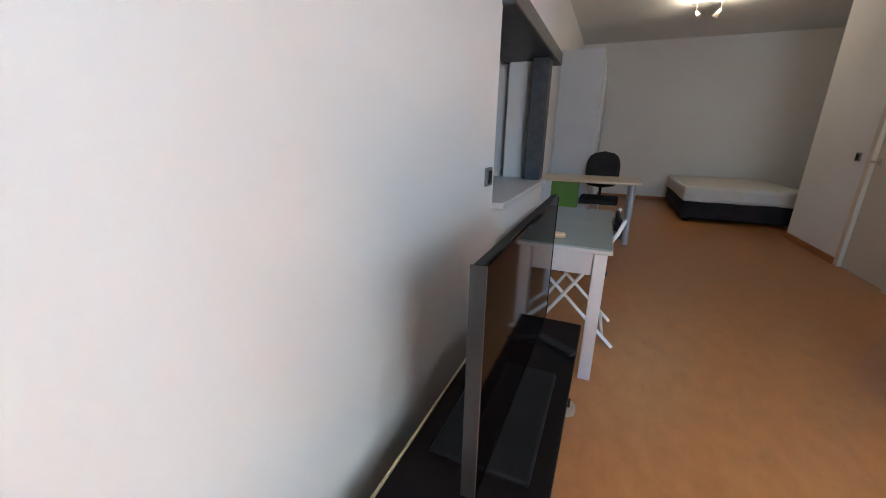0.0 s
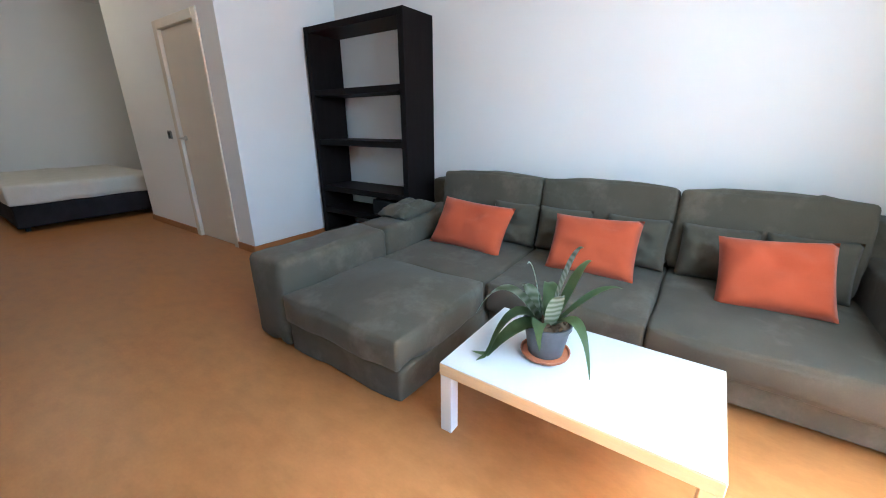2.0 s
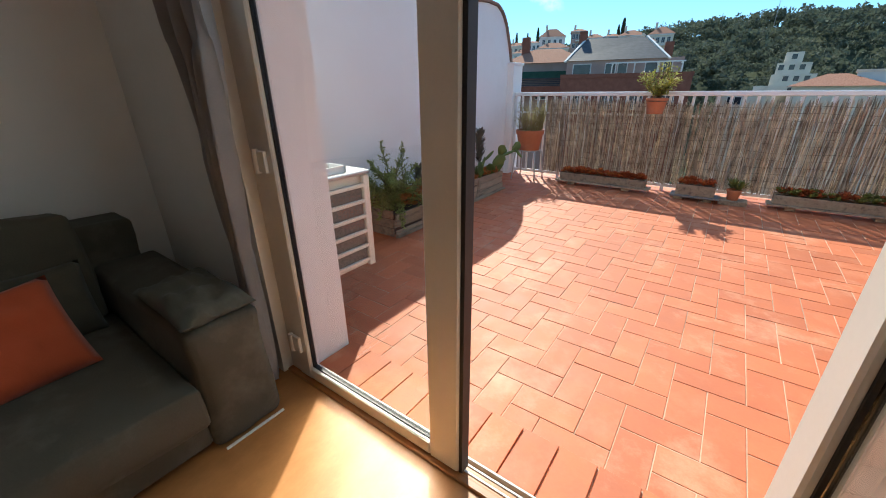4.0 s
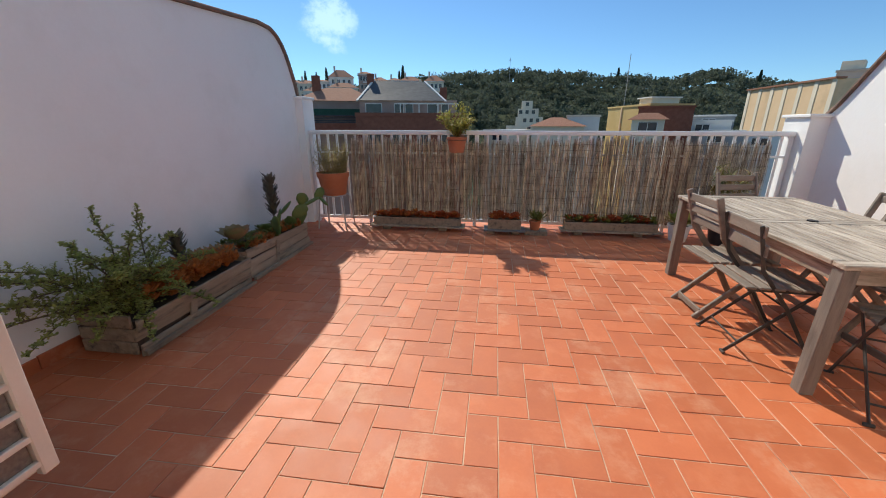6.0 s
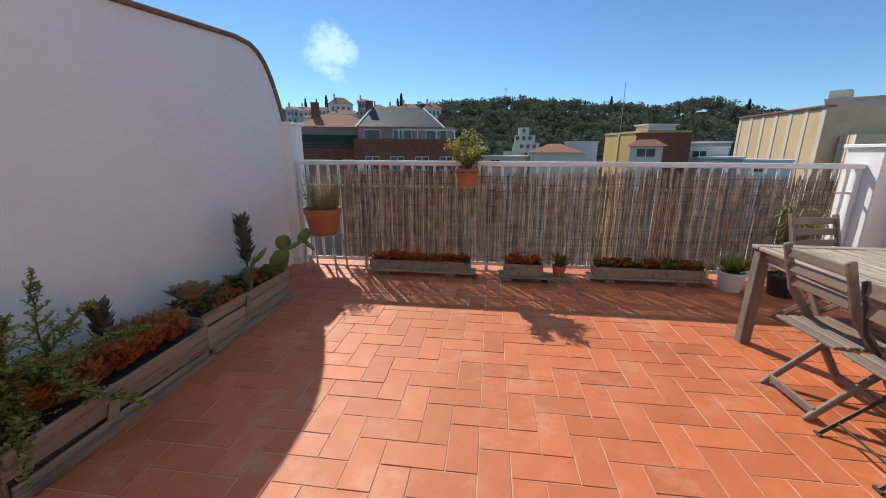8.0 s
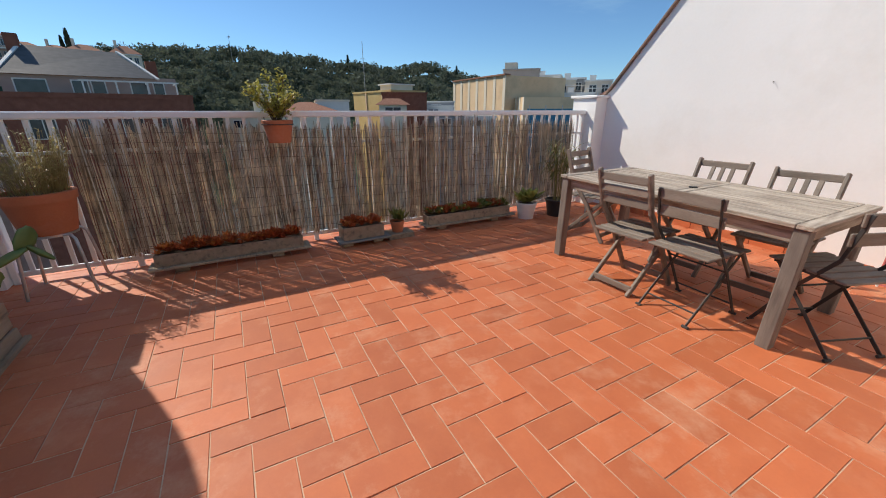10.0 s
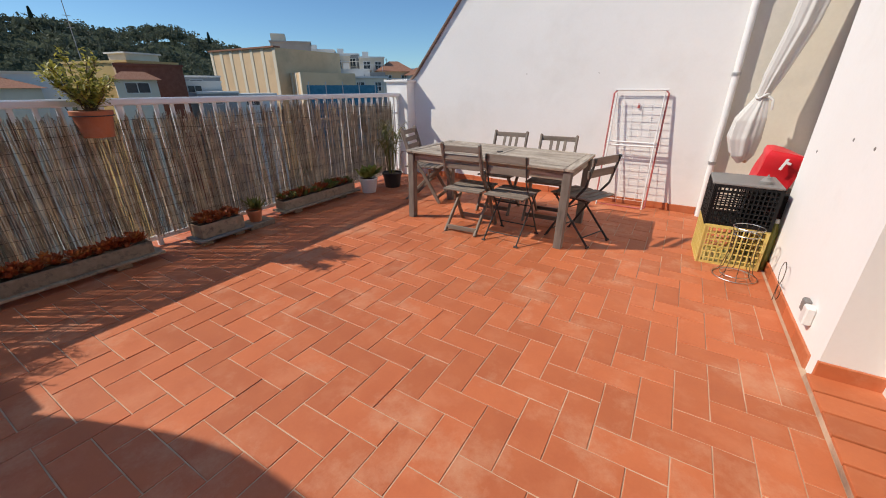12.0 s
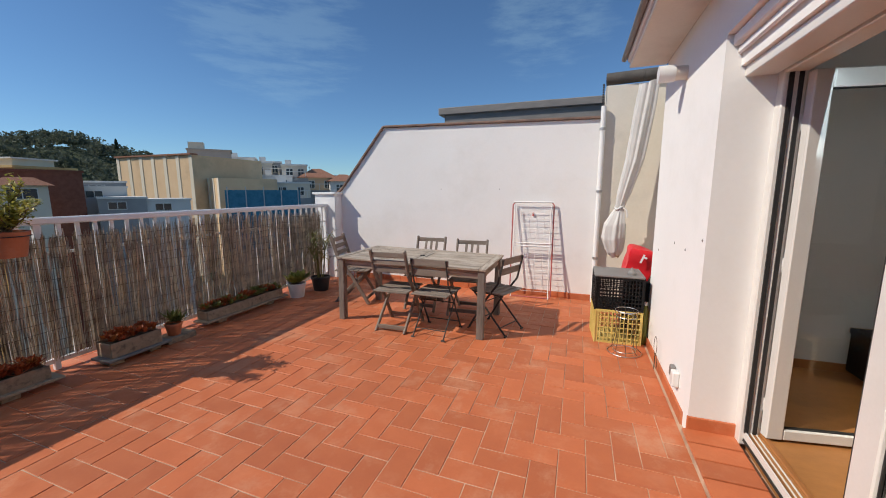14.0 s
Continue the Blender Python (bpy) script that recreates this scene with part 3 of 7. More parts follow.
left_outline = [(-1.5, -0.3), (-1.5, 2.10), (-4.03, 2.29), (-5.45, 2.41), (-5.68, 2.40), (-5.80, 2.35), (-5.90, 2.27), (-5.97, 2.18), (-6.04, 2.05), (-6.12, 1.87), (-6.17, 1.72), (-6.2, -0.3)]
gable_wall("wall_terrace_left", LEFT, LEFT + 0.2, left_outline, "whitewashed terrace side wall with a rounded shoulder")
right_outline = [(-1.95, -0.3), (-1.95, 2.45), (-5.19, 2.51), (-5.98, 1.57), (-6.12, 1.45), (-6.14, -0.3)]
gable_wall("wall_terrace_right", RIGHT - 0.2, RIGHT, right_outline, "whitewashed terrace end wall with a sloping shoulder")


def coping(name, x, w, path, label):
    """A row of thin tiles along the top of a gable wall."""
    bm = bmesh.new()
    for (y0, z0), (y1, z1) in zip(path, path[1:]):
        bar(bm, (x, y0, z0 + 0.02), (x, y1, z1 + 0.02), w, 0.035, up=(0, 0, 1), bevel=0.008)
    return solid(name, bm, M["coping"], label, "coping")


coping("trim_coping_left", LEFT + 0.1, 0.27, left_outline[1:-1], "weathered terracotta coping along the wall top")
coping("trim_coping_right", RIGHT - 0.1, 0.27, right_outline[1:-1], "weathered terracotta coping along the sloping wall top")
solid("pillar_left", blocks((4.80, 5.1, -6.4, -6.1, -0.3, 1.70)), M["outwall"], "whitewashed end pier beside the railing", "pillar")
solid("pillar_right", blocks((-1.5, -1.10, -6.42, -6.03, -0.3, 1.47)), M["outwall"], "whitewashed end pier beside the railing", "pillar")
for nm, b in (("trim_cap_left", (4.78, 5.12, -6.42, -6.08, 1.70, 1.735)), ("trim_cap_right", (-1.5, -1.07, -6.45, -6.0, 1.47, 1.505))):
    solid(nm, blocks(b, bevel=0.006), M["outwall"], "thin white cap slab on the end pier", "cap")
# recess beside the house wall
# cream is the corner block's own; on the white back wall it paints in shade
solid("wall_recess", blocks((-1.3, 0.05, -1.2, -1.1, -0.1, CEIL), (-1.55, -1.3, -1.95, -1.1, -0.1, 2.86)), M["creamwall"], "recess walls in cream: cream rendered corner, shaded white back wall", "wall")

# ---- terrace door ----
def glazed_leaf(name, label, width, height, m, hinge_side, group, st2=0.125):
    """A door leaf along local x from its hinge, with stiles, rails, one pane and its seal."""
    leaf = thing(name, label, "door", m, group)
    st = 0.085
    low = 0.062
    for nm, b in (("stile", (0, st, -0.028, 0.028, 0, height)), ("stile", (width - st2, width - 0.02, -0.028, 0.028, 0, height)),
                  ("bottom_rail", (st, width - st2, -0.026, 0.026, 0, low)), ("top_rail", (st, width - st2, -0.026, 0.026, height - 0.09, height))):
        part(nm, blocks(b, bevel=0.006), M["frame"], leaf)
    k = 0.006
    for b in ((st, st + k, -0.012, 0.012, low, height - 0.09), (width - st2 - k, width - st2, -0.012, 0.012, low, height - 0.09),
              (st + k, width - st2 - k, -0.012, 0.012, low, low + k), (st + k, width - st2 - k, -0.012, 0.012, height - 0.09 - k, height - 0.09),
              (width - 0.0195, width - 0.006, -0.02, 0.02, 0, height)):
        part("seal", blocks(b), M["seal"], leaf, "black rubber glazing seal")
    part("pane", blocks((st + k, width - st2 - k, -0.004, 0.004, low + k, height - 0.09 - k)), M["glass"], leaf, "clear window glass").visible_shadow = False
    for z in (0.18, height * 0.5, height - 0.25):
        bm = bmesh.new()
        rod(bm, (-0.006, hinge_side * 0.04, z - 0.045), (-0.006, hinge_side * 0.04, z + 0.045), 0.011, 10)
        box(bm, 0.0, 0.05, hinge_side * 0.035 - 0.007, hinge_side * 0.035 + 0.007, z - 0.04, z + 0.04, 0.002)
        part("hinge", bm, M["whitepaint"], leaf, "white door hinge", smooth=40)
    return leaf


YF = -1.2
bm = blocks((3.40, 3.52, YF - 0.05, YF + 0.05, 0.02, HEAD), (1.62, 1.715, YF - 0.05, YF + 0.05, 0.02, HEAD), (1.715, 3.40, YF - 0.05, YF + 0.05, HEAD - 0.07, HEAD), bevel=0.005)
for y in (-0.02, 0.005, 0.03):
    box(bm, 1.715, 3.40, YF + y - 0.004, YF + y + 0.004, 0.06, 0.104, 0.001)
solid("door_frame", bm, M["frame"], "white aluminium terrace door frame", "door frame")
bm = blocks((1.715, 1.725, YF - 0.03, YF - 0.01, 0.1, HEAD - 0.07), (1.715, 1.725, YF + 0.012, YF + 0.03, 0.1, HEAD - 0.07),
            (1.715, 3.40, YF - 0.03, YF + 0.05, 0.045, 0.06))
solid("door_seal", bm, M["seal"], "black rubber seals in the door frame", "seal")
glazed_leaf("terrace_door_leaf", "closed white glazed terrace door leaf", 0.92, 2.0, pose(3.395, YF + 0.035, 0.115, 0, 0, 180), -1, "terrace door leaves", 0.143)
glazed_leaf("terrace_door_leaf", "white glazed terrace door leaf swung open inwards", 0.80, 2.0, pose(1.745, YF + 0.05, 0.115, 0, 0, 99), 1, "terrace door leaves")
# threshold of the laminate and the tiled step outside
solid("threshold", blocks((1.645, 3.48, -1.15, -1.12, 0.06, 0.112), bevel=0.004), M["skirting"], "brown wooden threshold strip", "threshold")
solid("trim_lintel", blocks((X0 + 0.004, X1 - 0.004, -1.47, -1.424, 2.295, 2.356), (X0 + 0.004, X1 - 0.004, -1.445, -1.424, 2.25, 2.294), bevel=0.008), M["outwall"], "white moulded lintel over the terrace door", "lintel")
solid("shutter_box", blocks((X0 + 0.003, X1 - 0.003, -1.40, -1.26, 2.13, HEAD - 0.003), bevel=0.004), M["frame"], "white roller shutter box under the lintel", "shutter box")

# ---- roof edge over the facade ----
solid("roof", blocks((0.0, 5.2, -1.84, -1.1, 2.74, 2.80), (-0.02, 5.2, -1.1, 8.8, 3.25, 3.35), bevel=0.01), M["outwall"], "white roof slab projecting over the facade", "roof")
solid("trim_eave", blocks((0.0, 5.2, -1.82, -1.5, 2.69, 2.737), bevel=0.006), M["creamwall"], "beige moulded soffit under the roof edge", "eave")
bm = bmesh.new()
rod(bm, (-0.05, -1.865, 2.79), (5.2, -1.865, 2.79), 0.026, 12)
solid("gutter", bm, M["zinc"], "dark sheet metal gutter along the roof edge", "gutter", smooth=40)
awn = thing("awning", "rolled dark awning on a wall bracket", "awning", pose(0, 0, 0))
bm = bmesh.new()
rod(bm, (-1.36, -1.95, 2.95), (-1.30, -1.52, 2.95), 0.075, 16)
rod(bm, (-1.30, -1.52, 2.95), (-1.28, -1.3, 2.95), 0.075, 16)
part("roll", bm, M["awning"], awn, smooth=40)
bm = bmesh.new()
for i in range(14):
    rod(bm, (-1.285, -1.985, 2.88 - i * 0.03), (-1.285, -1.985, 2.86 - i * 0.03), 0.012, 6)
part("chain", bm, M["darksteel"], awn, "dark bead chain")
vent = thing("vent_pipe", "stubby cream vent pipe sticking out of the facade", "vent pipe", pose(0.80, -1.5, 2.40))
bm = bmesh.new()
rod(bm, (0, 0.02, 0), (0, -0.08, 0), 0.052, 20)
part("pipe", bm, M["creamwall"], vent, smooth=40)
bm = bmesh.new()
rod(bm, (0, -0.08, 0), (0, -0.19, 0), 0.062, 20)
part("cap", bm, M["whitepot"], vent, "white plastic cap", smooth=40)
# neighbour's roof behind the end wall
nb = thing("neighbour_shed", "grey sheet metal roof structure behind the end wall", "shed", pose(-2.4, -3.2, 0))
part("wall", blocks((-1.2, 0.0, -1.35, 1.45, -17.0, 2.86)), M["zinc"], nb)
part("roof", blocks((-1.3, 0.06, -1.45, 1.5, 2.86, 2.98), bevel=0.01), M["zinc"], nb)

# drain pipe, socket, outdoor curtain
dp = thing("drain_pipe", "white drain pipe down the corner of the end wall", "pipe", pose(-1.24, -1.97, 0))
bm = bmesh.new()
rod(bm, (0, 0, ground(-1.97)), (0, 0, 2.6), 0.032, 12)
part("pipe", bm, M["whitepaint"], dp, smooth=40)
for z in (0.6, 1.5, 2.3):
    bm = bmesh.new()
    rod(bm, (0, 0, z), (0, 0, z + 0.03), 0.04, 12)
    part("clip", bm, M["galv"], dp, smooth=40)
solid("outdoor_socket", blocks((1.32, 1.39, -1.545, -1.5, 0.16, 0.27), bevel=0.008), M["whitepot"], "small white outdoor socket box on the facade", "socket", kind="")
solid("junction_box", blocks((1.23, 1.29, -1.535, -1.5, 0.19, 0.27), bevel=0.008), M["zinc"], "small grey switch box on the facade", "switch", kind="")


def curtain(name, label, mat, rows, pleats, depth, knot=None, along_y=False):
    """Gathered cloth: rows of (centre x, centre y, width, z) from top to bottom."""
    n = 72
    bm = bmesh.new()
    grid = []
    steps = 40
    for k in range(steps + 1):
        s = k / steps * (len(rows) - 1)
        i = min(int(s), len(rows) - 2)
        u = s - i
        u = u * u * (3 - 2 * u)
        cx, cy, w, z = [rows[i][j] * (1 - u) + rows[i + 1][j] * u for j in range(4)]
        line = []
        for j in range(n + 1):
            a = j / n
            fold = math.sin(a * pleats * 2 * math.pi + 0.7 * math.sin(k * 0.23)) + 0.45 * math.sin(a * pleats * 3.7 * math.pi + k * 0.11 + 1.3)
            dx = (a - 0.5) * w + 0.10 * w * noise.noise((a * 3, k * 0.12, 4.0))
            dy = depth * fold * (0.5 + 0.5 * min(1, w / 0.3))
            if along_y:
                dx, dy = dy, dx
            line.append(bm.verts.new((cx + dx, cy + dy, z + 0.012 * math.sin(a * 9 + 1))))
        grid.append(line)
    for a, b in zip(grid, grid[1:]):
        for j in range(n):
            bm.faces.new((a[j], a[j + 1], b[j + 1], b[j]))
    bmesh.ops.solidify(bm, geom=bm.faces[:], thickness=0.004)
    cur = thing(name, label, "curtain", pose(0, 0, 0))
    part("cloth", bm, mat, cur, smooth=60)
    if knot:
        bm = bmesh.new()
        pts = [Vector((knot[0] + knot[3] * math.cos(a), knot[1] + 0.75 * knot[3] * math.sin(a), knot[2] + 0.02 * math.sin(2 * a))) for a in (2 * math.pi * i / 20 for i in range(21))]
        tube(bm, pts, 0.014, 8)
        part("tie", bm, mat, cur, "knotted tie of the same cloth", smooth=60)
    return cur


def bundle(name, label, mat, rows, knot):
    """Cloth gathered into a hanging bundle: rows of (centre x, centre y, width, z), folded all round."""
    cur = thing(name, label, "curtain", pose(0, 0, 0))
    bm = bmesh.new()
    n, steps, grid = 64, 44, []
    for k in range(steps + 1):
        s = k / steps * (len(rows) - 1)
        i = min(int(s), len(rows) - 2)
        u = (s - i) * (s - i) * (3 - 2 * (s - i))
        cx, cy, w, z = [rows[i][j] * (1 - u) + rows[i + 1][j] * u for j in range(4)]
        line = []
        for j in range(n):
            a = 2 * math.pi * j / n
            r = 0.5 * w * (1 + 0.10 * math.sin(7 * a + 0.05 * k) + 0.06 * math.sin(13 * a + 1.1) + 0.14 * noise.noise((math.cos(a) * 1.5, math.sin(a) * 1.5, k * 0.06)))
            line.append(bm.verts.new((cx + 0.75 * r * math.cos(a), cy + r * math.sin(a), z + 0.02 * math.sin(2 * a))))
        grid.append(line)
    for a, b in zip(grid, grid[1:]):
        for j in range(n):
            bm.faces.new((a[j], a[(j + 1) % n], b[(j + 1) % n], b[j]))
    bm.faces.new(grid[-1])
    part("cloth", bm, mat, cur, smooth=60)
    bm = bmesh.new()
    tube(bm, [Vector((knot[0] + knot[3] * math.cos(a), knot[1] + knot[3] * math.sin(a), knot[2] + 0.02 * math.sin(2 * a))) for a in (2 * math.pi * i / 20 for i in range(21))], 0.012, 8)
    tube(bm, [(knot[0] + 0.04, knot[1] + 0.04, knot[2]), (knot[0] + 0.07, knot[1] + 0.08, knot[2] - 0.03), (knot[0] + 0.07, knot[1] + 0.09, knot[2] - 0.12)], 0.014, 8, 0.8)
    part("tie", bm, mat, cur, "knotted tie of the same cloth", smooth=60)


bundle("outdoor_curtain", "light grey canvas curtain knotted together in the recess", M["greycloth"],
       [(-0.98, -1.50, 0.20, 2.78), (-0.98, -1.53, 0.22, 2.5), (-0.99, -1.60, 0.20, 1.9), (-1.0, -1.69, 0.15, 1.5), (-1.0, -1.73, 0.09, 1.31), (-1.0, -1.77, 0.24, 1.10), (-1.0, -1.78, 0.26, 0.92), (-1.0, -1.76, 0.19, 0.76), (-1.0, -1.74, 0.08, 0.69)],
       (-1.0, -1.73, 1.31, 0.05))

# ---- railing and reed screen ----
rail = thing("railing", "white painted metal terrace railing", "railing", pose(0, -6.2, 0))
part("handrail", blocks((-1.10, 4.80, -0.035, 0.035, 1.265, 1.32), bevel=0.01), M["whitepaint"], rail)
part("bottom_rail", blocks((-1.10, 4.80, -0.012, 0.012, 0.13, 0.17), bevel=0.004), M["whitepaint"], rail)
part("middle_rail", blocks((-1.10, 4.80, -0.010, 0.010, 1.02, 1.045), bevel=0.003), M["whitepaint"], rail)
bm0 = None
for i in range(48):
    x = -1.10 + i * 0.1253
    if bm0 is None:
        bm0 = part("baluster", blocks((-0.016, 0.016, -0.009, 0.009, 0.165, 1.268), bevel=0.003), M["whitepaint"], rail, m=pose(x, 0, 0))
    else:
        ob = new("baluster", bm0.data)
        ob.parent, ob.matrix_basis = rail, pose(x, 0, 0)
for x in (-1.06, 0.15, 1.15, 2.55, 4.0, 4.77):
    part("post", blocks((x - 0.02, x + 0.02, -0.02, 0.02, 0.03, 1.27), bevel=0.004), M["whitepaint"], rail)
rng = random.Random(5)
screen = thing("reed_screen", "weathered brown reed screen tied to the railing", "reed screen", pose(0, -6.135, 0))
verts, faces = [], []


def reed(x, y, z0, z1, r, lean, bow):
    base = len(verts)
    for k in range(4):
        u = k / 3
        cx, cy = x + lean * u + bow * math.sin(math.pi * u), y + 0.3 * bow * math.sin(math.pi * u)
        for sx, sy in ((-1, 0), (0, -1), (1, 0), (0, 1)):
            verts.append((cx + sx * r, cy + sy * r, z0 + (z1 - z0) * u))
    for k in range(3):
        for j in range(4):
            a, b = base + k * 4 + j, base + k * 4 + (j + 1) % 4
            faces.append((a, b, b + 4, a + 4))
    faces.append(tuple(base + 12 + j for j in range(4)))


x = -0.84
while x < 4.22:
    wide = rng.choice((0.0019, 0.0024, 0.003, 0.0038))
    tall = 1.20 + 0.025 * math.sin(x * 2.1) + rng.gauss(0, 0.022)
    low = 0.17 + abs(rng.gauss(0, 0.03))
    reed(x, rng.uniform(-0.006, 0.012), low, tall, wide, rng.gauss(0, 0.022), rng.gauss(0, 0.008))
    if rng.random() < 0.25:
        reed(x + 0.004, 0.022, low + 0.05, tall - rng.uniform(0, 0.25), wide, rng.gauss(0, 0.035), rng.gauss(0, 0.01))
    x += wide * 1.55 + rng.choice((0.0, 0.0003, 0.0008, 0.0016, 0.008))
x = -0.84
while x < 4.22:
    wide = rng.choice((0.0022, 0.003, 0.0038))
    tall = 1.17 + 0.025 * math.sin(x * 2.1) + rng.gauss(0, 0.03)
    reed(x, rng.uniform(0.022, 0.032) - 0.045, 0.18 + abs(rng.gauss(0, 0.05)), tall, wide, rng.gauss(0, 0.02), rng.gauss(0, 0.008))
    x += wide * 2.1 + rng.choice((0.0, 0.001, 0.004, 0.014))
me = bpy.data.meshes.new("reeds")
me.from_pydata(verts, [], faces)
me.materials.append(M["reed"])
reeds = new("reeds", me)
reeds.parent = screen
tagged(reeds, kind="stuff")
for z in (0.25, 0.33, 0.42, 0.50, 0.59, 0.67, 0.76, 0.84, 0.92, 1.0, 1.08, 1.15):
    bm = bmesh.new()
    tube(bm, [(-0.85 + i * 0.0845, 0.016 + 0.004 * math.sin(i * 2.3 + z * 5), z + 0.011 * math.sin(i * 0.42 + z * 9) + 0.006 * noise.noise((i * 0.6, z * 7, 0))) for i in range(61)], 0.0015, 4)
    part("binding_wire", bm, M["wire"], screen)


# ---- pots and plants ----
def pot_profile(r, h, rim=0.03, taper=0.72):
    return [(0.0, 0.0), (r * taper, 0.0), (r * taper * 1.02, 0.006), (r * 0.94, h - rim), (r, h - rim), (r * 1.02, h - 0.004), (r * 0.99, h), (r * 0.90, h), (r * 0.88, h - 0.02)]


def pot(name, label, mat, m, r, h, category="plant pot", rim=0.03):
    p = thing(name, label, category, m)
    bm = bmesh.new()
    lathe(bm, pot_profile(r, h, rim), 28)
    part("pot", bm, mat, p, smooth=35)
    bm = bmesh.new()
    ring = lathe(bm, [(r * 0.885, h - 0.025), (r * 0.45, h - 0.015), (0.001, h - 0.012)], 24)
    part("soil", bm, M["soil"], p, "dry dark soil", smooth=60)
    return p


def leaf_card(verts, faces, at, direction, length, width, bend=0.15, fold=0.25):
    """One pointed leaf with a fold along its middle."""
    d = Vector(direction).normalized()
    side = d.cross(Vector((0, 0, 1)))
    side = side.normalized() if side.length > 0.05 else Vector((1, 0, 0))
    up = side.cross(d)
    b = len(verts)
    at = Vector(at)
    for u, w in ((0.0, 0.25), (0.35, 1.0), (0.72, 0.8), (1.0, 0.05)):
        mid = at + d * length * u - up * bend * length * u * u
        for s in (-1, 0, 1):
            verts.append(mid + side * s * width * 0.5 * w + up * (fold * width * 0.5 * w if s else 0))
    for k in range(3):
        for j in range(2):
            a = b + k * 3 + j
            faces.append((a, a + 1, a + 4, a + 3))


def leaf_mesh(name, verts, faces, mat, parent, label="", kind="stuff"):
    me = bpy.data.meshes.new(name)
    me.from_pydata(verts, [], faces)
    for p in me.polygons:
        p.use_smooth = True
    me.materials.append(mat)
    ob = new(name, me)
    ob.parent = parent
    return tagged(ob, label, kind=kind)


def rand_dir(rng, zmin=-0.2):
    while True:
        v = Vector((rng.uniform(-1, 1), rng.uniform(-1, 1), rng.uniform(zmin, 1)))
        if 0.1 < v.length < 1:
            return v.normalized()


def bush(parent, seed, stems, height, spread, leaf, count, mat, base_z, lean=(0, 0), droop=0.0, thick=0.006):
    """Stems that fork, with small leaves all along them."""
    rng = random.Random(seed)
    bm = bmesh.new()
    lv, lf = [], []
    for i in range(stems):
        a = 2 * math.pi * i / stems + rng.uniform(-0.4, 0.4)
        out = rng.uniform(0.25, 1.0) * spread
        h = height * rng.uniform(0.6, 1.0) * (1.05 - 0.35 * out / spread)
        pts = []
        for k in range(6):
            u = k / 5
            pts.append(Vector((lean[0] * u + math.cos(a) * out * u ** 1.2 + rng.uniform(-1, 1) * 0.02, lean[1] * u + math.sin(a) * out * u ** 1.2 + rng.uniform(-1, 1) * 0.02,
                               base_z + h * (u - droop * u * u * out / spread))))
        tube(bm, pts, thick, 5, 0.4)
        for _ in range(count):
            u = rng.uniform(0.25, 1.0)
            k = min(int(u * 5), 4)
            p = pts[k].lerp(pts[k + 1], u * 5 - k)
            d = rand_dir(rng, -0.3)
            twig = p + d * rng.uniform(0.0, 0.22) * spread
            leaf_card(lv, lf, twig, rand_dir(rng, -0.2), leaf * rng.uniform(0.6, 1.2), leaf * 0.5 * rng.uniform(0.7, 1.2), 0.2)
    part("stems", bm, M["stem"], parent)
    leaf_mesh("leaves", lv, lf, mat, parent)


# pot hung on the handrail
p = pot("hanging_plant_pot", "terracotta pot with a yellow-green jade bush hung on the railing", M["clay"], pose(2.785, -6.02, 1.06), 0.125, 0.185)
bush(p, 3, 16, 0.46, 0.26, 0.042, 80, M["jade"], 0.15)
bm = bmesh.new()
tube(bm, [(0.128 * math.cos(a), 0.128 * math.sin(a), 0.15) for a in (2 * math.pi * i / 24 for i in range(25))], 0.004, 5)
tube(bm, [(0.09, -0.09, 0.15), (0.09, -0.15, 0.2), (0.09, -0.19, 0.27), (0.09, -0.22, 0.262)], 0.004, 5)
tube(bm, [(-0.09, -0.09, 0.15), (-0.09, -0.15, 0.2), (-0.09, -0.19, 0.27), (-0.09, -0.22, 0.262)], 0.004, 5)
part("wire_holder", bm, M["darksteel"], p, "dark wire pot holder")

# stool with a pot in the corner
g = ground(-5.95)
st = thing("plant_stool", "grey tubular metal stool under a terracotta pot", "stool", pose(4.40, -5.95, g))
for sx in (-1, 1):
    for sy in (-1, 1):
        bm = bmesh.new()
        tube(bm, [(sx * 0.19, sy * 0.16, 0), (sx * 0.165, sy * 0.14, 0.30), (sx * 0.155, sy * 0.13, 0.40), (sx * 0.13, sy * 0.11, 0.43), (0, sy * 0.105, 0.432)], 0.011, 8)
        part("leg", bm, M["galv"], st, smooth=50)
bm = bmesh.new()
rod(bm, (0, 0, 0.425), (0, 0, 0.44), 0.15, 24)
part("seat", bm, M["galv"], st, smooth=40)
p = pot("plant_pot", "wide terracotta pot with a dry yellowish herb on the stool", M["clay"], pose(4.40, -5.95, g + 0.441), 0.205, 0.29, rim=0.06)
rng = random.Random(11)
bm = bmesh.new()
lv, lf = [], []
for i in range(210):
    a, r = rng.uniform(0, 6.28), 0.17 * math.sqrt(rng.random())
    b = Vector((r * math.cos(a), r * math.sin(a), 0.27))
    t = b + Vector((math.cos(a) * rng.uniform(0, 0.12), math.sin(a) * rng.uniform(0, 0.12), rng.uniform(0.16, 0.44)))
    tube(bm, [b, (b + t) / 2 + Vector((rng.gauss(0, 0.012), rng.gauss(0, 0.012), 0)), t], 0.002, 4, 0.5)
    for _ in range(7):
        leaf_card(lv, lf, b.lerp(t, rng.uniform(0.3, 1)), rand_dir(rng, 0), 0.028, 0.009)
tagged(part("twig_tuft", bm, M["drygrass"], p), kind="stuff")
leaf_mesh("leaves", lv, lf, M["drygrass"], p)


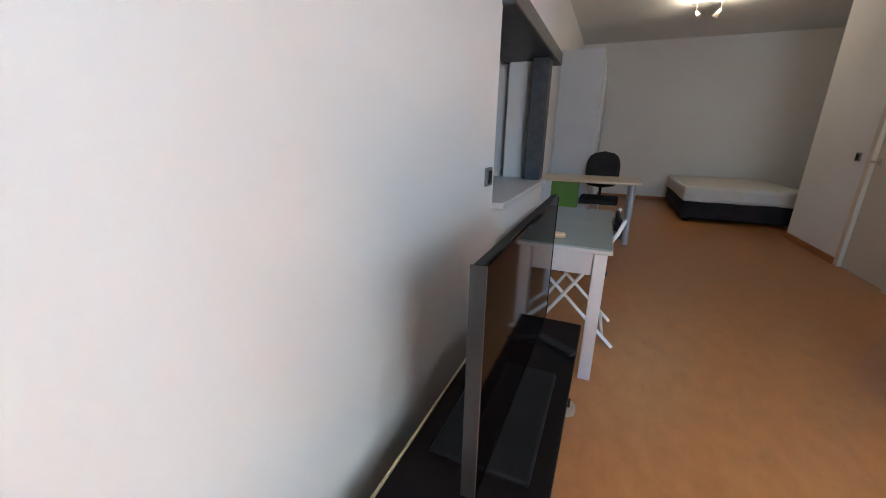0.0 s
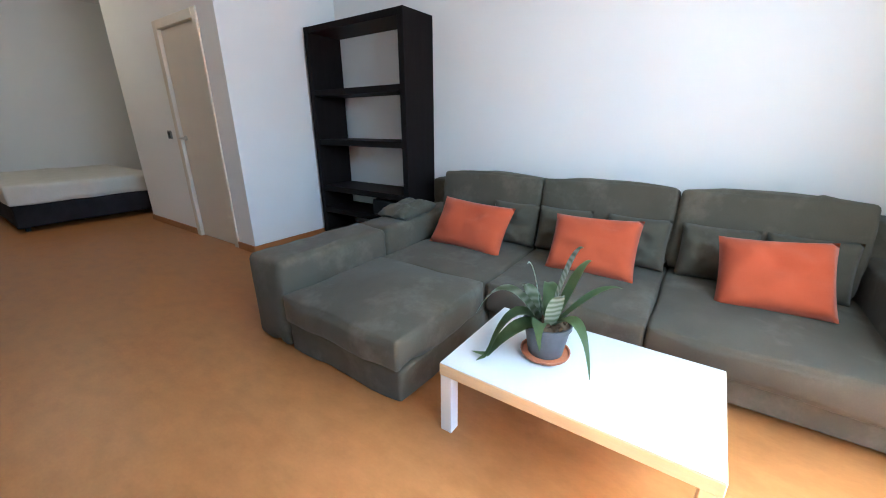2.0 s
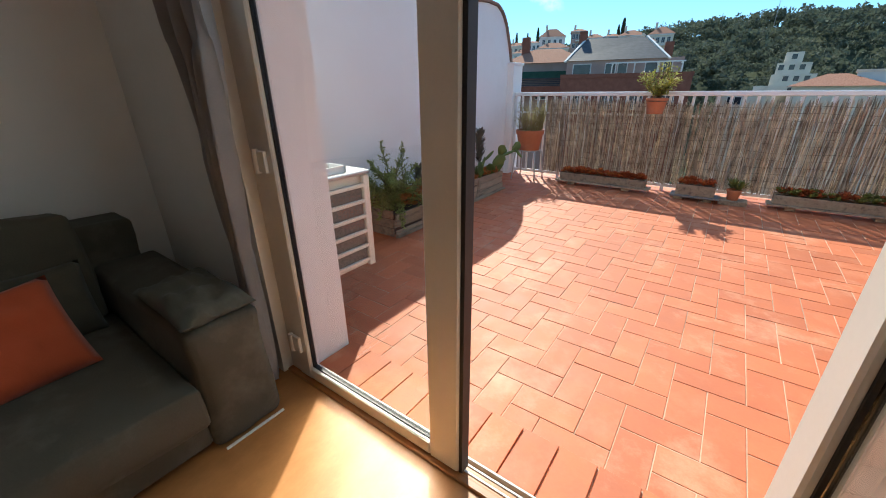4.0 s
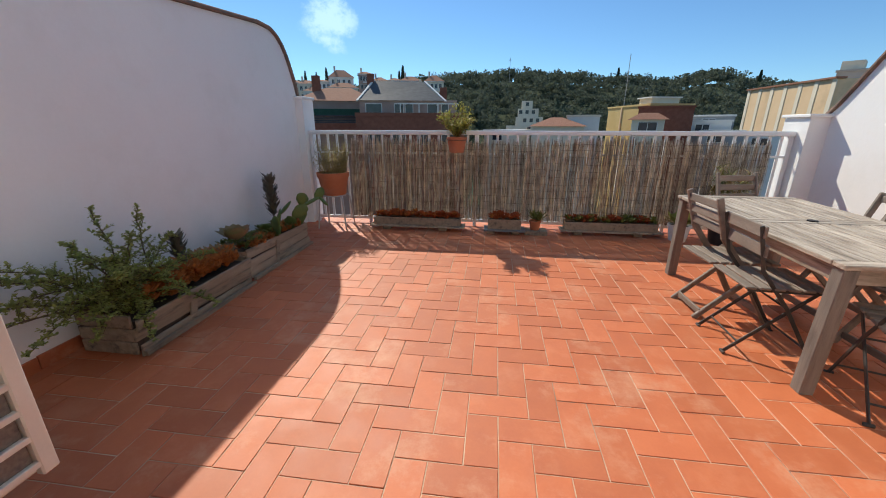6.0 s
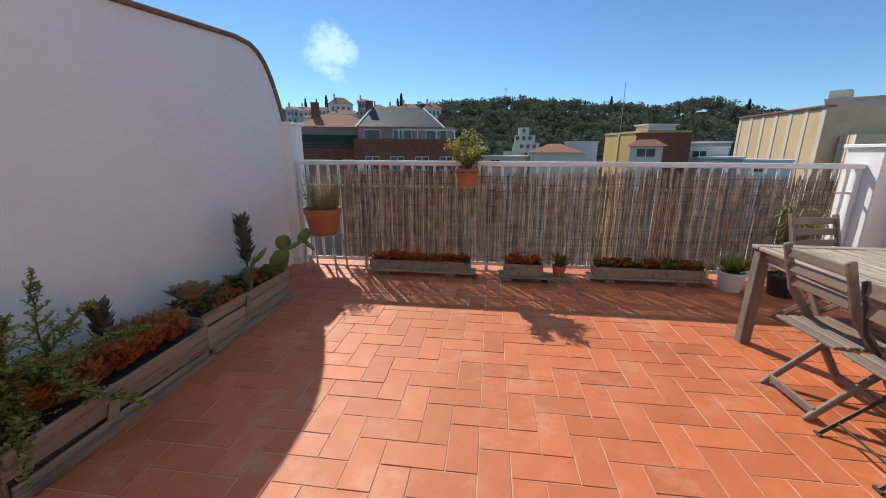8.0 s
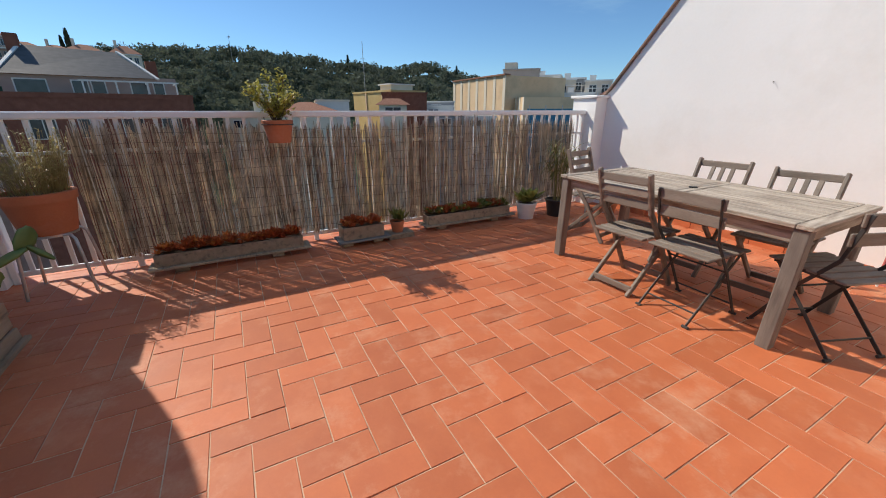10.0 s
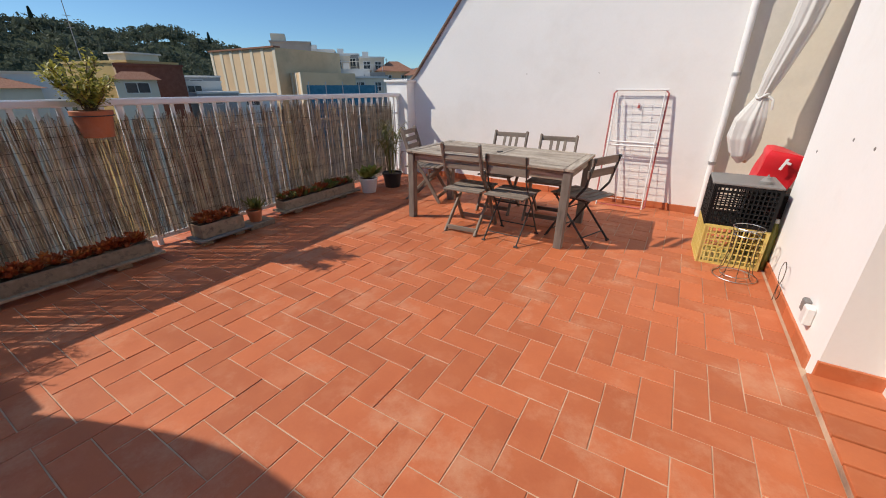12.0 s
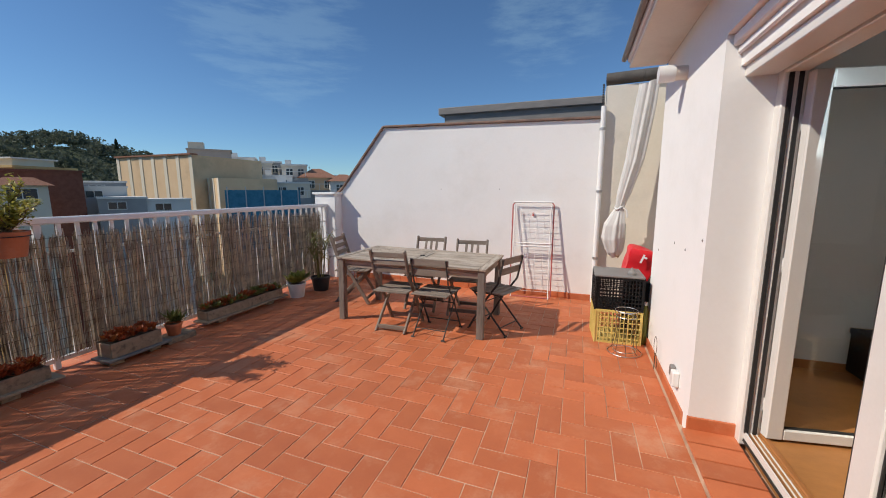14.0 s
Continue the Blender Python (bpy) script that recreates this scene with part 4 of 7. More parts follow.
def rosettes(parent, seed, x0, x1, y0, y1, z, n, size, mat, name="sedum_mat", leaves=9, wide=0.42):
    """Small fleshy rosettes over a bed."""
    rng = random.Random(seed)
    lv, lf = [], []
    for _ in range(n):
        c = Vector((rng.uniform(x0, x1), rng.uniform(y0, y1), z + rng.uniform(0, 0.05)))
        s = size * rng.uniform(0.6, 1.3)
        for k in range(leaves):
            a = 2.4 * k + rng.uniform(-0.3, 0.3)
            e = 0.25 + 0.9 * k / leaves
            leaf_card(lv, lf, c, (math.cos(a) * math.cos(e), math.sin(a) * math.cos(e), math.sin(e)), s * (1.1 - 0.5 * k / leaves), s * wide, -0.25, 0.3)
    return leaf_mesh(name, lv, lf, mat, parent)


def trough(label, x0, x1, y, depth, high, mats, seed, board=True, feet=(0.2, 0.85)):
    """A low wooden planter of thin boards on a plank with blocks under it."""
    g = ground(y)
    w = x1 - x0
    t = thing("planter_trough", label, "planter", pose((x0 + x1) / 2, y, g), "planters along the railing")
    z = 0.0
    for f in feet:
        part("foot", blocks((-w / 2 + w * f - 0.05, -w / 2 + w * f + 0.05, -0.07, 0.09, 0, 0.045), bevel=0.004), M["plank"], t)
    part("board", blocks((-w / 2 - 0.06, w / 2 + 0.05, -depth / 2, depth / 2 + 0.04, 0.045, 0.065), bevel=0.003), M["plank"] if board else M["zinc"], t)
    z = 0.065
    for nm, b in (("front_board", (-w / 2, w / 2, depth / 2 - 0.018, depth / 2, z, z + high)), ("back_board", (-w / 2, w / 2, -depth / 2, -depth / 2 + 0.018, z, z + high)),
                  ("end_board", (-w / 2, -w / 2 + 0.016, -depth / 2 + 0.018, depth / 2 - 0.018, z, z + high - 0.006)), ("end_board", (w / 2 - 0.016, w / 2, -depth / 2 + 0.018, depth / 2 - 0.018, z, z + high - 0.006))):
        part(nm, blocks(b, bevel=0.004), M["plank"], t)
    part("soil", blocks((-w / 2 + 0.016, w / 2 - 0.016, -depth / 2 + 0.018, depth / 2 - 0.018, z, z + high - 0.02)), M["soil"], t)
    n = int(w * 75)
    for i, (mt, share) in enumerate(mats):
        rosettes(t, seed + i, -w / 2 + 0.03, w / 2 - 0.03, -depth / 2 + 0.02, depth / 2 - 0.01, z + high - 0.005, int(n * share * 1.3), 0.062, M[mt])
    return t


trough("long low wooden trough with red-brown succulents", 2.72, 3.86, -5.98, 0.17, 0.10, (("redsedum", 1.0), ("sedum", 0.35)), 21)
trough("short grey wooden planter with red succulents on a dark board", 1.95, 2.36, -5.93, 0.20, 0.125, (("redsedum", 1.0), ("sedum", 0.4)), 31, False, (0.15, 0.9))
trough("long low wooden trough with green and red succulents", 0.30, 1.40, -6.01, 0.17, 0.10, (("redsedum", 0.6), ("sedumgreen", 0.6)), 41)
b2 = solid("plank_shelf", blocks((1.62, 1.90, -6.03, -5.83, ground(-5.93), ground(-5.93) + 0.055), bevel=0.004), M["plank"], "dark plank under a small terracotta pot", "plank", kind="")
p = pot("plant_pot", "small terracotta pot with a pale spiky succulent", M["clay"], pose(1.77, -5.93, ground(-5.93) + 0.055), 0.075, 0.12, rim=0.022)
rosettes(p, 51, -0.05, 0.05, -0.05, 0.05, 0.11, 7, 0.12, M["sedumgreen"], leaves=14, wide=0.15)
p = pot("plant_pot", "white plastic pot with an aloe beside the railing", M["whitepot"], pose(0.10, -5.86, ground(-5.86)), 0.125, 0.20)
rosettes(p, 52, -0.05, 0.05, -0.05, 0.05, 0.19, 9, 0.16, M["shrub"], leaves=10)
p = pot("plant_pot", "black plastic pot with a tall yellowing palm", M["blackpot"], pose(-0.32, -5.78, ground(-5.78)), 0.14, 0.21)
rng = random.Random(61)
bm = bmesh.new()
lv, lf = [], []
for i in range(9):
    a = 2.4 * i
    tip = Vector((0.20 * math.cos(a) * rng.uniform(0.4, 1.2), 0.20 * math.sin(a) * rng.uniform(0.4, 1.2), rng.uniform(0.6, 0.95)))
    pts = [Vector((0.04 * math.cos(a), 0.04 * math.sin(a), 0.19)), tip * 0.5 + Vector((0, 0, 0.2)), tip]
    tube(bm, pts, 0.006, 5, 0.5)
    for _ in range(26):
        u = rng.uniform(0.35, 1)
        c = pts[0].lerp(pts[1], u * 2) if u < 0.5 else pts[1].lerp(pts[2], u * 2 - 1)
        leaf_card(lv, lf, c, rand_dir(rng, -0.3), rng.uniform(0.09, 0.17), 0.016, 0.5)
part("stems", bm, M["palm"], p)
leaf_mesh("leaves", lv, lf, M["palm"], p)
st2 = thing("metal_stool", "grey tubular metal stool in the corner by the end pier", "stool", pose(-0.78, -5.72, ground(-5.72)))
for sx in (-1, 1):
    for sy in (-1, 1):
        bm = bmesh.new()
        tube(bm, [(sx * 0.17, sy * 0.15, 0), (sx * 0.15, sy * 0.14, 0.36), (sx * 0.14, sy * 0.13, 0.42), (sx * 0.11, sy * 0.12, 0.45), (0, sy * 0.12, 0.45)], 0.010, 8)
        part("leg", bm, M["galv"], st2, smooth=50)
part("seat", blocks((-0.15, 0.15, -0.13, 0.13, 0.45, 0.465), bevel=0.006), M["galv"], st2)
p = pot("plant_pot", "small terracotta pot on the tiles behind the stool", M["clay"], pose(-1.05, -5.55, ground(-5.55)), 0.08, 0.13)


# wooden planters along the side wall
def plank_box(label, y0, y1, x0, x1, high, seed, tilt=0.0):
    g = ground((y0 + y1) / 2)
    n = y1 - y0
    t = thing("wooden_planter", label, "planter", pose((x0 + x1) / 2, (y0 + y1) / 2, g), "planters along the side wall")
    w = (x1 - x0) / 2
    rng = random.Random(seed)
    for k in range(3):
        z0, z1 = high * k / 3, high * (k + 1) / 3 - 0.008
        part("side_plank", blocks((-w, -w + 0.02, -n / 2, n / 2, z0, z1), bevel=0.004), M["plank"], t, m=pose(rng.uniform(-0.012, 0.006), 0, 0, rng.uniform(-1.0, 1.0), rng.uniform(-5, 5), rng.uniform(-1.2, 1.2)))
        part("end_plank", blocks((-w + 0.02, w, -n / 2, -n / 2 + 0.018, z0, z1), bevel=0.004), M["plank"], t)
        part("end_plank", blocks((-w + 0.02, w, n / 2 - 0.018, n / 2, z0, z1), bevel=0.004), M["plank"], t)
    part("back_plank", blocks((w - 0.018, w, -n / 2 + 0.018, n / 2 - 0.018, 0, high)), M["plank"], t)
    part("batten", blocks((-w - 0.014, -w - 0.002, -0.03, 0.03, 0.0, high * 0.8), bevel=0.003), M["plank"], t, m=pose(0, n * 0.12, 0.03, 14))
    part("base_strip", blocks((-w - 0.05, -w - 0.018, -n / 2, n / 2, 0.0, 0.035), bevel=0.003), M["plank"], t)
    bm = blocks((-w + 0.02, w - 0.018, -n / 2 + 0.018, n / 2 - 0.018, 0.02, high - 0.05))
    part("soil", bm, M["soil"], t, "dry dark soil")
    return t


boxes = [plank_box("weathered wooden planter with orange succulents and a spiny shrub", -4.05, -2.92, 4.42, 4.82, 0.27, 71),
         plank_box("weathered wooden planter with cactus and dark kalanchoe", -5.20, -4.08, 4.44, 4.82, 0.27, 72)]
rosettes(boxes[0], 81, -0.16, 0.14, -0.48, 0.42, 0.29, 190, 0.07, M["sedum"], leaves=11)
rosettes(boxes[0], 84, -0.18, -0.02, -0.52, 0.38, 0.25, 130, 0.065, M["sedum"], leaves=10)
rosettes(boxes[1], 85, -0.17, 0.0, -0.5, 0.5, 0.24, 60, 0.06, M["sedum"], leaves=9)
rosettes(boxes[0], 83, -0.1, 0.14, -0.5, -0.1, 0.26, 10, 0.12, M["rosette"], leaves=10)
rosettes(boxes[1], 82, -0.16, 0.14, -0.5, 0.5, 0.25, 70, 0.055, M["sedumgreen"], leaves=9)


def plant(name, label, x, y, z=0.2):
    return thing(name, label, "plant", pose(x, y, ground(y) + z))


def spiny_shrub(x, y):
    """Upright and sprawling stems set with short leafy side shoots."""
    t = plant("green_shrub", "sprawling green shrub with leafy spikes over the planter", x, y, 0.18)
    rng = random.Random(9)
    bm = bmesh.new()
    lv, lf = [], []
    shoots = [((0.10, 0.06), 0.70, 0.09), ((0.08, -0.12), 0.66, 0.10), ((0.0, 0.24), 0.50, 0.25), ((0.05, 0.48), 0.45, 0.3), ((-0.12, 0.55), 0.28, 0.3), ((-0.28, 0.18), 0.38, 0.3), ((-0.30, -0.25), 0.32, 0.3),
              ((-0.22, -0.5), 0.26, 0.3), ((-0.38, 0.02), 0.18, 0.4), ((-0.30, 0.42), 0.10, 0.4), ((-0.12, -0.05), 0.55, 0.2), ((0.08, -0.42), 0.42, 0.25), ((-0.26, -0.1), 0.06, 0.5), ((0.1, 0.68), 0.30, 0.4),
              ((0.12, 0.62), 0.52, 0.25), ((0.06, 0.85), 0.22, 0.3), ((-0.38, 0.2), -0.05, 0.45), ((-0.36, -0.3), -0.02, 0.45), ((-0.2, 0.3), 0.3, 0.3), ((-0.1, 0.1), 0.42, 0.3), ((-0.15, 0.75), 0.12, 0.4), ((0.05, 0.3), 0.56, 0.2), ((0.10, 0.55), 0.40, 0.12), ((0.08, 0.62), 0.34, 0.1)]
    for (dx, dy), h, bow in shoots:
        b = Vector((rng.uniform(-0.08, 0.05), rng.uniform(-0.15, 0.15), 0.0))
        pts = []
        for k in range(9):
            u = k / 8
            pts.append(b + Vector((dx * u ** 1.3, dy * u ** 1.3, h * u + bow * 0.35 * math.sin(math.pi * u))) + Vector((rng.gauss(0, 0.008), rng.gauss(0, 0.008), 0)))
        tube(bm, pts, 0.007, 5, 0.35)
        along = (pts[-1] - pts[0]).normalized()
        for q in range(44):
            u = 0.10 + 0.90 * q / 43
            k = min(int(u * 8), 7)
            p = pts[k].lerp(pts[k + 1], u * 8 - k)
            d = (rand_dir(rng, -0.4) + along * 0.35).normalized()
            n = (0.155 * (1.08 - u) + 0.018) * rng.uniform(0.6, 1.15)
            tube(bm, [p, p + d * n], 0.0025, 3, 0.5)
            for i in range(16):
                leaf_card(lv, lf, p + d * n * (i + 0.5) / 15, rand_dir(rng, -0.2), rng.uniform(0.014, 0.024), rng.uniform(0.010, 0.016), 0.1)
    part("stems", bm, M["stem"], t)
    leaf_mesh("leaves", lv, lf, M["shrub"], t)


spiny_shrub(4.64, -3.12)


def spike_plant(name, label, x, y, h, r, mat, seed, z=0.22):
    """One upright stem crowded with stiff upturned leaves."""
    t = plant(name, label, x, y, z)
    rng = random.Random(seed)
    bm = bmesh.new()
    tube(bm, [(0, 0, 0), (0.01, 0.01, h * 0.5), (0.0, 0.02, h)], 0.008, 6, 0.6)
    part("stem", bm, M["stem"], t)
    lv, lf = [], []
    for k in range(int(h * 260)):
        u = rng.uniform(0.25, 1.0)
        a = k * 2.4
        leaf_card(lv, lf, (0, 0.02 * u, h * u), (math.cos(a), math.sin(a), 0.55), 1.25 * r * rng.uniform(0.8, 1.1) * (1.15 - 0.5 * abs(u - 0.6)), 0.034, -0.3)
    leaf_mesh("leaves", lv, lf, mat, t)


spike_plant("dark_kalanchoe", "tall dark spiky kalanchoe in the planter", 4.66, -4.92, 0.58, 0.085, M["darkkal"], 91)
spike_plant("dark_kalanchoe", "low dark spiky kalanchoe in the planter", 4.66, -3.62, 0.33, 0.075, M["darkkal"], 92)
t = plant("rosette_succulent", "large pale green rosette with red leaf edges", 4.58, -4.16, 0.30)
rosettes(t, 93, -0.01, 0.01, -0.01, 0.01, 0.03, 1, 0.21, M["rosette"], "leaves", 26, 0.78)
t = plant("rosette_succulent", "small pale rosette in a sunken black pot", 4.62, -3.86, 0.24)
rosettes(t, 94, -0.01, 0.01, -0.01, 0.01, 0.02, 1, 0.11, M["rosette"], "leaves", 18, 0.7)
# prickly cactus with flat pads
t = plant("pad_cactus", "green cactus of flat pads leaning out of the planter", 4.58, -5.02, 0.20)
rng = random.Random(95)
for i, (x, y, z, dx, dy, dz, n, w) in enumerate(((0, 0, 0, -0.15, 0.1, 0.25, 0.22, 0.10), (-0.10, 0.06, 0.17, -0.4, -0.3, 0.35, 0.20, 0.095), (-0.19, -0.03, 0.28, -0.5, -0.6, 0.3, 0.2, 0.09), (-0.28, -0.14, 0.34, -0.3, -0.7, 0.5, 0.17, 0.09),
                                                 (-0.30, -0.2, 0.36, -0.5, 0.0, -0.5, 0.15, 0.075), (0.02, 0.18, 0.0, 0.1, 0.6, 0.5, 0.26, 0.09), (-0.02, 0.32, 0.12, -0.6, 0.5, 0.05, 0.22, 0.085), (-0.05, -0.12, 0.02, -0.2, -0.4, 0.9, 0.24, 0.1),
                                                 (-0.1, -0.2, 0.22, 0.1, -0.3, 0.9, 0.17, 0.09), (-0.2, 0.0, 0.3, -0.1, 0.2, 0.9, 0.14, 0.08),
                                                 (-0.02, 0.26, 0.08, -0.35, 0.1, 0.85, 0.24, 0.11), (-0.10, 0.28, 0.26, -0.6, 0.2, 0.5, 0.20, 0.10), (-0.05, 0.36, 0.10, -0.5, 0.4, 0.6, 0.22, 0.10))):
    bm = bmesh.new()
    bmesh.ops.create_uvsphere(bm, u_segments=14, v_segments=10, radius=1.0)
    for v in bm.verts:
        k = 1 + 0.10 * noise.noise(v.co * 2.3 + Vector((i, 0, 0)))
        v.co = Vector((v.co.x * w * 0.68 * k * (1 + 0.25 * v.co.z) * (1 + 0.10 * math.sin(9 * v.co.z)), v.co.y * 0.018 * k, (v.co.z + 1) * n * 0.5))
    turn = Vector((dx, dy, dz)).to_track_quat("Z", "Y").to_matrix().to_4x4()
    part("pad", bm, M["cactus"], t, smooth=80, m=Matrix.Translation((x, y, z)) @ turn @ Matrix.Rotation(rng.uniform(0, 3), 4, "Z"))


# ---- garden table ----
TX0, TX1, TY0, TY1 = -0.27, 0.67, -4.80, -3.06
tg = ground(-3.9)
TILT = pose(0.20, -3.93, tg) @ Matrix.Rotation(-math.atan(0.02), 4, "X")
tab = thing("garden_table", "weathered grey wooden extending garden table", "table", TILT)
hx, hy, top = 0.47, 0.87, 0.745
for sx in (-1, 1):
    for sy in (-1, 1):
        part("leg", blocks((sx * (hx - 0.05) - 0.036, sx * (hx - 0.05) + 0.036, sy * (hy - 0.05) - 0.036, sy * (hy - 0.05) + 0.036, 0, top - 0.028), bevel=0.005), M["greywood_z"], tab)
for nm, b, mt in (("apron", (hx - 0.07, hx - 0.045, -hy + 0.086, hy - 0.086, top - 0.115, top - 0.03), "greywood"), ("apron", (-hx + 0.045, -hx + 0.07, -hy + 0.086, hy - 0.086, top - 0.115, top - 0.03), "greywood"),
                  ("apron", (-hx + 0.086, hx - 0.086, hy - 0.07, hy - 0.045, top - 0.115, top - 0.03), "greywood_x"), ("apron", (-hx + 0.086, hx - 0.086, -hy + 0.045, -hy + 0.07, top - 0.115, top - 0.03), "greywood_x"),
                  ("end_board", (-hx, hx, hy - 0.075, hy, top - 0.026, top), "greywood_x"), ("end_board", (-hx, hx, -hy, -hy + 0.075, top - 0.026, top), "greywood_x"),
                  ("side_board", (hx - 0.065, hx, -hy + 0.079, hy - 0.079, top - 0.026, top), "greywood"), ("side_board", (-hx, -hx + 0.065, -hy + 0.079, hy - 0.079, top - 0.026, top), "greywood"),
                  ("middle_board", (-hx + 0.069, hx - 0.069, -0.055, -0.003, top - 0.026, top), "greywood_x"), ("middle_board", (-hx + 0.069, hx - 0.069, 0.003, 0.055, top - 0.026, top), "greywood_x")):
    part(nm, blocks(b, bevel=0.004), M[mt], tab)
rng = random.Random(101)
n = 14
for half in (-1, 1):
    for i in range(n):
        x = -hx + 0.069 + (2 * hx - 0.138) * (i + 0.5) / n
        w = (2 * hx - 0.138) / n / 2 - 0.005
        y0, y1 = (-hy + 0.079, -0.059) if half < 0 else (0.059, hy - 0.079)
        part("slat", blocks((-w, w, y0, y1, top - 0.024, top - 0.002 + rng.uniform(-0.002, 0.002)), bevel=0.003), M["greywood"], tab, m=pose(x, 0, 0))
bm = bmesh.new()
rod(bm, (0, 0, top), (0, 0, top + 0.006), 0.03, 16)
part("hole_ring", bm, M["blackplastic"], tab, "dark ring of the parasol hole")


# ---- folding chairs ----
def wooden_chair(label, upright, m):
    """Folding chair facing local +y: crossed legs, slatted seat, slatted back."""
    ch = thing("folding_chair", label, "chair", m, "chairs round the garden table")
    for s in (-1, 1):
        bm = bmesh.new()
        x = s * 0.195
        tubes = [(x, 0.23, 0.0), (x, 0.02, 0.36), (x, -0.17, 0.62), (x, -0.25, 0.88)]
        for a, b in zip(tubes, tubes[1:]):
            bar(bm, a, Vector(b) + (Vector(b) - Vector(a)).normalized() * 0.012, 0.024, 0.042, up=(0, 1, 0.5), bevel=0.005)
        part("back_post", bm, M["chairwood"], ch)
        bm = bmesh.new()
        bar(bm, (s * 0.165, -0.24, 0.0), (s * 0.165, 0.19, 0.43), 0.024, 0.038, up=(0, 1, 0.5), bevel=0.005)
        part("leg", bm, M["chairwood"], ch)
    for i in range(7):
        y = 0.20 - i * 0.066
        part("seat_slat", blocks((-0.2, 0.2, -0.027, 0.027, 0.432, 0.450), bevel=0.004), M["chairwood"], ch, m=pose(0, y, 0))
    for nm, a, b in (("rear_stretcher", (-0.165, -0.20, 0.05), (0.165, -0.20, 0.05)), ("front_stretcher", (-0.195, 0.19, 0.07), (0.195, 0.19, 0.07))):
        bm = bmesh.new()
        bar(bm, a, b, 0.018, 0.045, bevel=0.004)
        part(nm, bm, M["chairwood"], ch)
    lean = 0.31
    if upright:
        for z, hh in ((0.85, 0.05), (0.62, 0.04)):
            bm = bmesh.new()
            bar(bm, (-0.185, -0.255 + (0.88 - z) * lean, z), (0.185, -0.255 + (0.88 - z) * lean, z), 0.018, hh, bevel=0.005)
            part("back_rail", bm, M["chairwood"], ch)
        for x in (-0.075, 0.0, 0.075):
            bm = bmesh.new()
            bar(bm, (x, -0.165, 0.62), (x, -0.248, 0.84), 0.032, 0.012, up=(0, 1, 0), bevel=0.003)
            part("back_slat", bm, M["chairwood"], ch)
    else:
        for z in (0.84, 0.755, 0.67):
            bm = bmesh.new()
            bar(bm, (-0.185, -0.255 + (0.88 - z) * lean, z), (0.185, -0.255 + (0.88 - z) * lean, z), 0.016, 0.055, bevel=0.005)
            part("back_slat", bm, M["chairwood"], ch)
    return ch


def metal_chair(label, m):
    """Folding chair facing local +y: dark iron strips, wooden seat and back slats."""
    ch = thing("folding_chair", label, "chair", m, "chairs round the garden table")
    for s in (-1, 1):
        bm = bmesh.new()
        x = s * 0.19
        pts = [(x, 0.22, 0.012), (x, 0.02, 0.34), (x, -0.15, 0.56), (x, -0.215, 0.82)]
        for a, b in zip(pts, pts[1:]):
            bar(bm, a, Vector(b) + (Vector(b) - Vector(a)).normalized() * 0.004, 0.008, 0.022, up=(0, 1, 0.5), bevel=0.002)
        rod(bm, (x - 0.02, 0.22, 0.010), (x + 0.02, 0.22, 0.010), 0.010, 8)
        part("back_post", bm, M["darksteel"], ch)
        bm = bmesh.new()
        x = s * 0.168
        bar(bm, (x, -0.24, 0.012), (x, 0.18, 0.44), 0.008, 0.022, up=(0, 1, 0.5), bevel=0.002)
        rod(bm, (x - 0.02, -0.24, 0.010), (x + 0.02, -0.24, 0.010), 0.010, 8)
        part("leg", bm, M["darksteel"], ch)
        bm = bmesh.new()
        bar(bm, (x, -0.19, 0.435), (x, 0.2, 0.435), 0.008, 0.02, bevel=0.002)
        part("seat_rail", bm, M["darksteel"], ch)
    for a, b in (((-0.168, -0.17, 0.085), (0.168, -0.17, 0.085)), ((-0.19, 0.17, 0.09), (0.19, 0.17, 0.09)), ((-0.19, 0.02, 0.34), (0.19, 0.02, 0.34))):
        bm = bmesh.new()
        rod(bm, a, b, 0.006, 8)
        part("cross_rod", bm, M["darksteel"], ch)
    for i in range(6):
        part("seat_slat", blocks((-0.2, 0.2, -0.029, 0.029, 0.447, 0.462), bevel=0.004), M["chairwood"], ch, m=pose(0, 0.185 - i * 0.075, 0))
    for z in (0.79, 0.68):
        bm = bmesh.new()
        bar(bm, (-0.21, -0.215 + (0.82 - z) * 0.25 + 0.012, z), (0.21, -0.215 + (0.82 - z) * 0.25 + 0.012, z), 0.014, 0.07, bevel=0.004)
        part("back_slat", bm, M["chairwood"], ch)
    return ch


def seat_at(x, y, turn):
    return pose(x, y, ground(y), 0, 0, turn)


ca = wooden_chair("weathered wooden folding chair with horizontal back slats", False, seat_at(0.58, -4.05, 91))
copy_thing(ca, seat_at(-0.10, -5.02, 12))
metal_chair("dark iron folding chair with weathered wooden slats", seat_at(0.60, -3.59, 87))
metal_chair("dark iron folding chair turned askew at the table's end", seat_at(0.25, -3.03, 158))
cd = wooden_chair("weathered wooden folding chair with upright back slats", True, seat_at(-0.20, -4.05, -90))
copy_thing(cd, seat_at(-0.17, -3.47, -88))

# ---- drying rack against the end wall ----
rk = thing("drying_rack", "folded red and white clothes drying rack leaning on the wall", "drying rack", pose(-1.13, -2.82, ground(-2.82)))
H = 1.36


def lean_pt(y, z, off=0.0):
    return Vector((-0.13 * z / H + off, y, z))


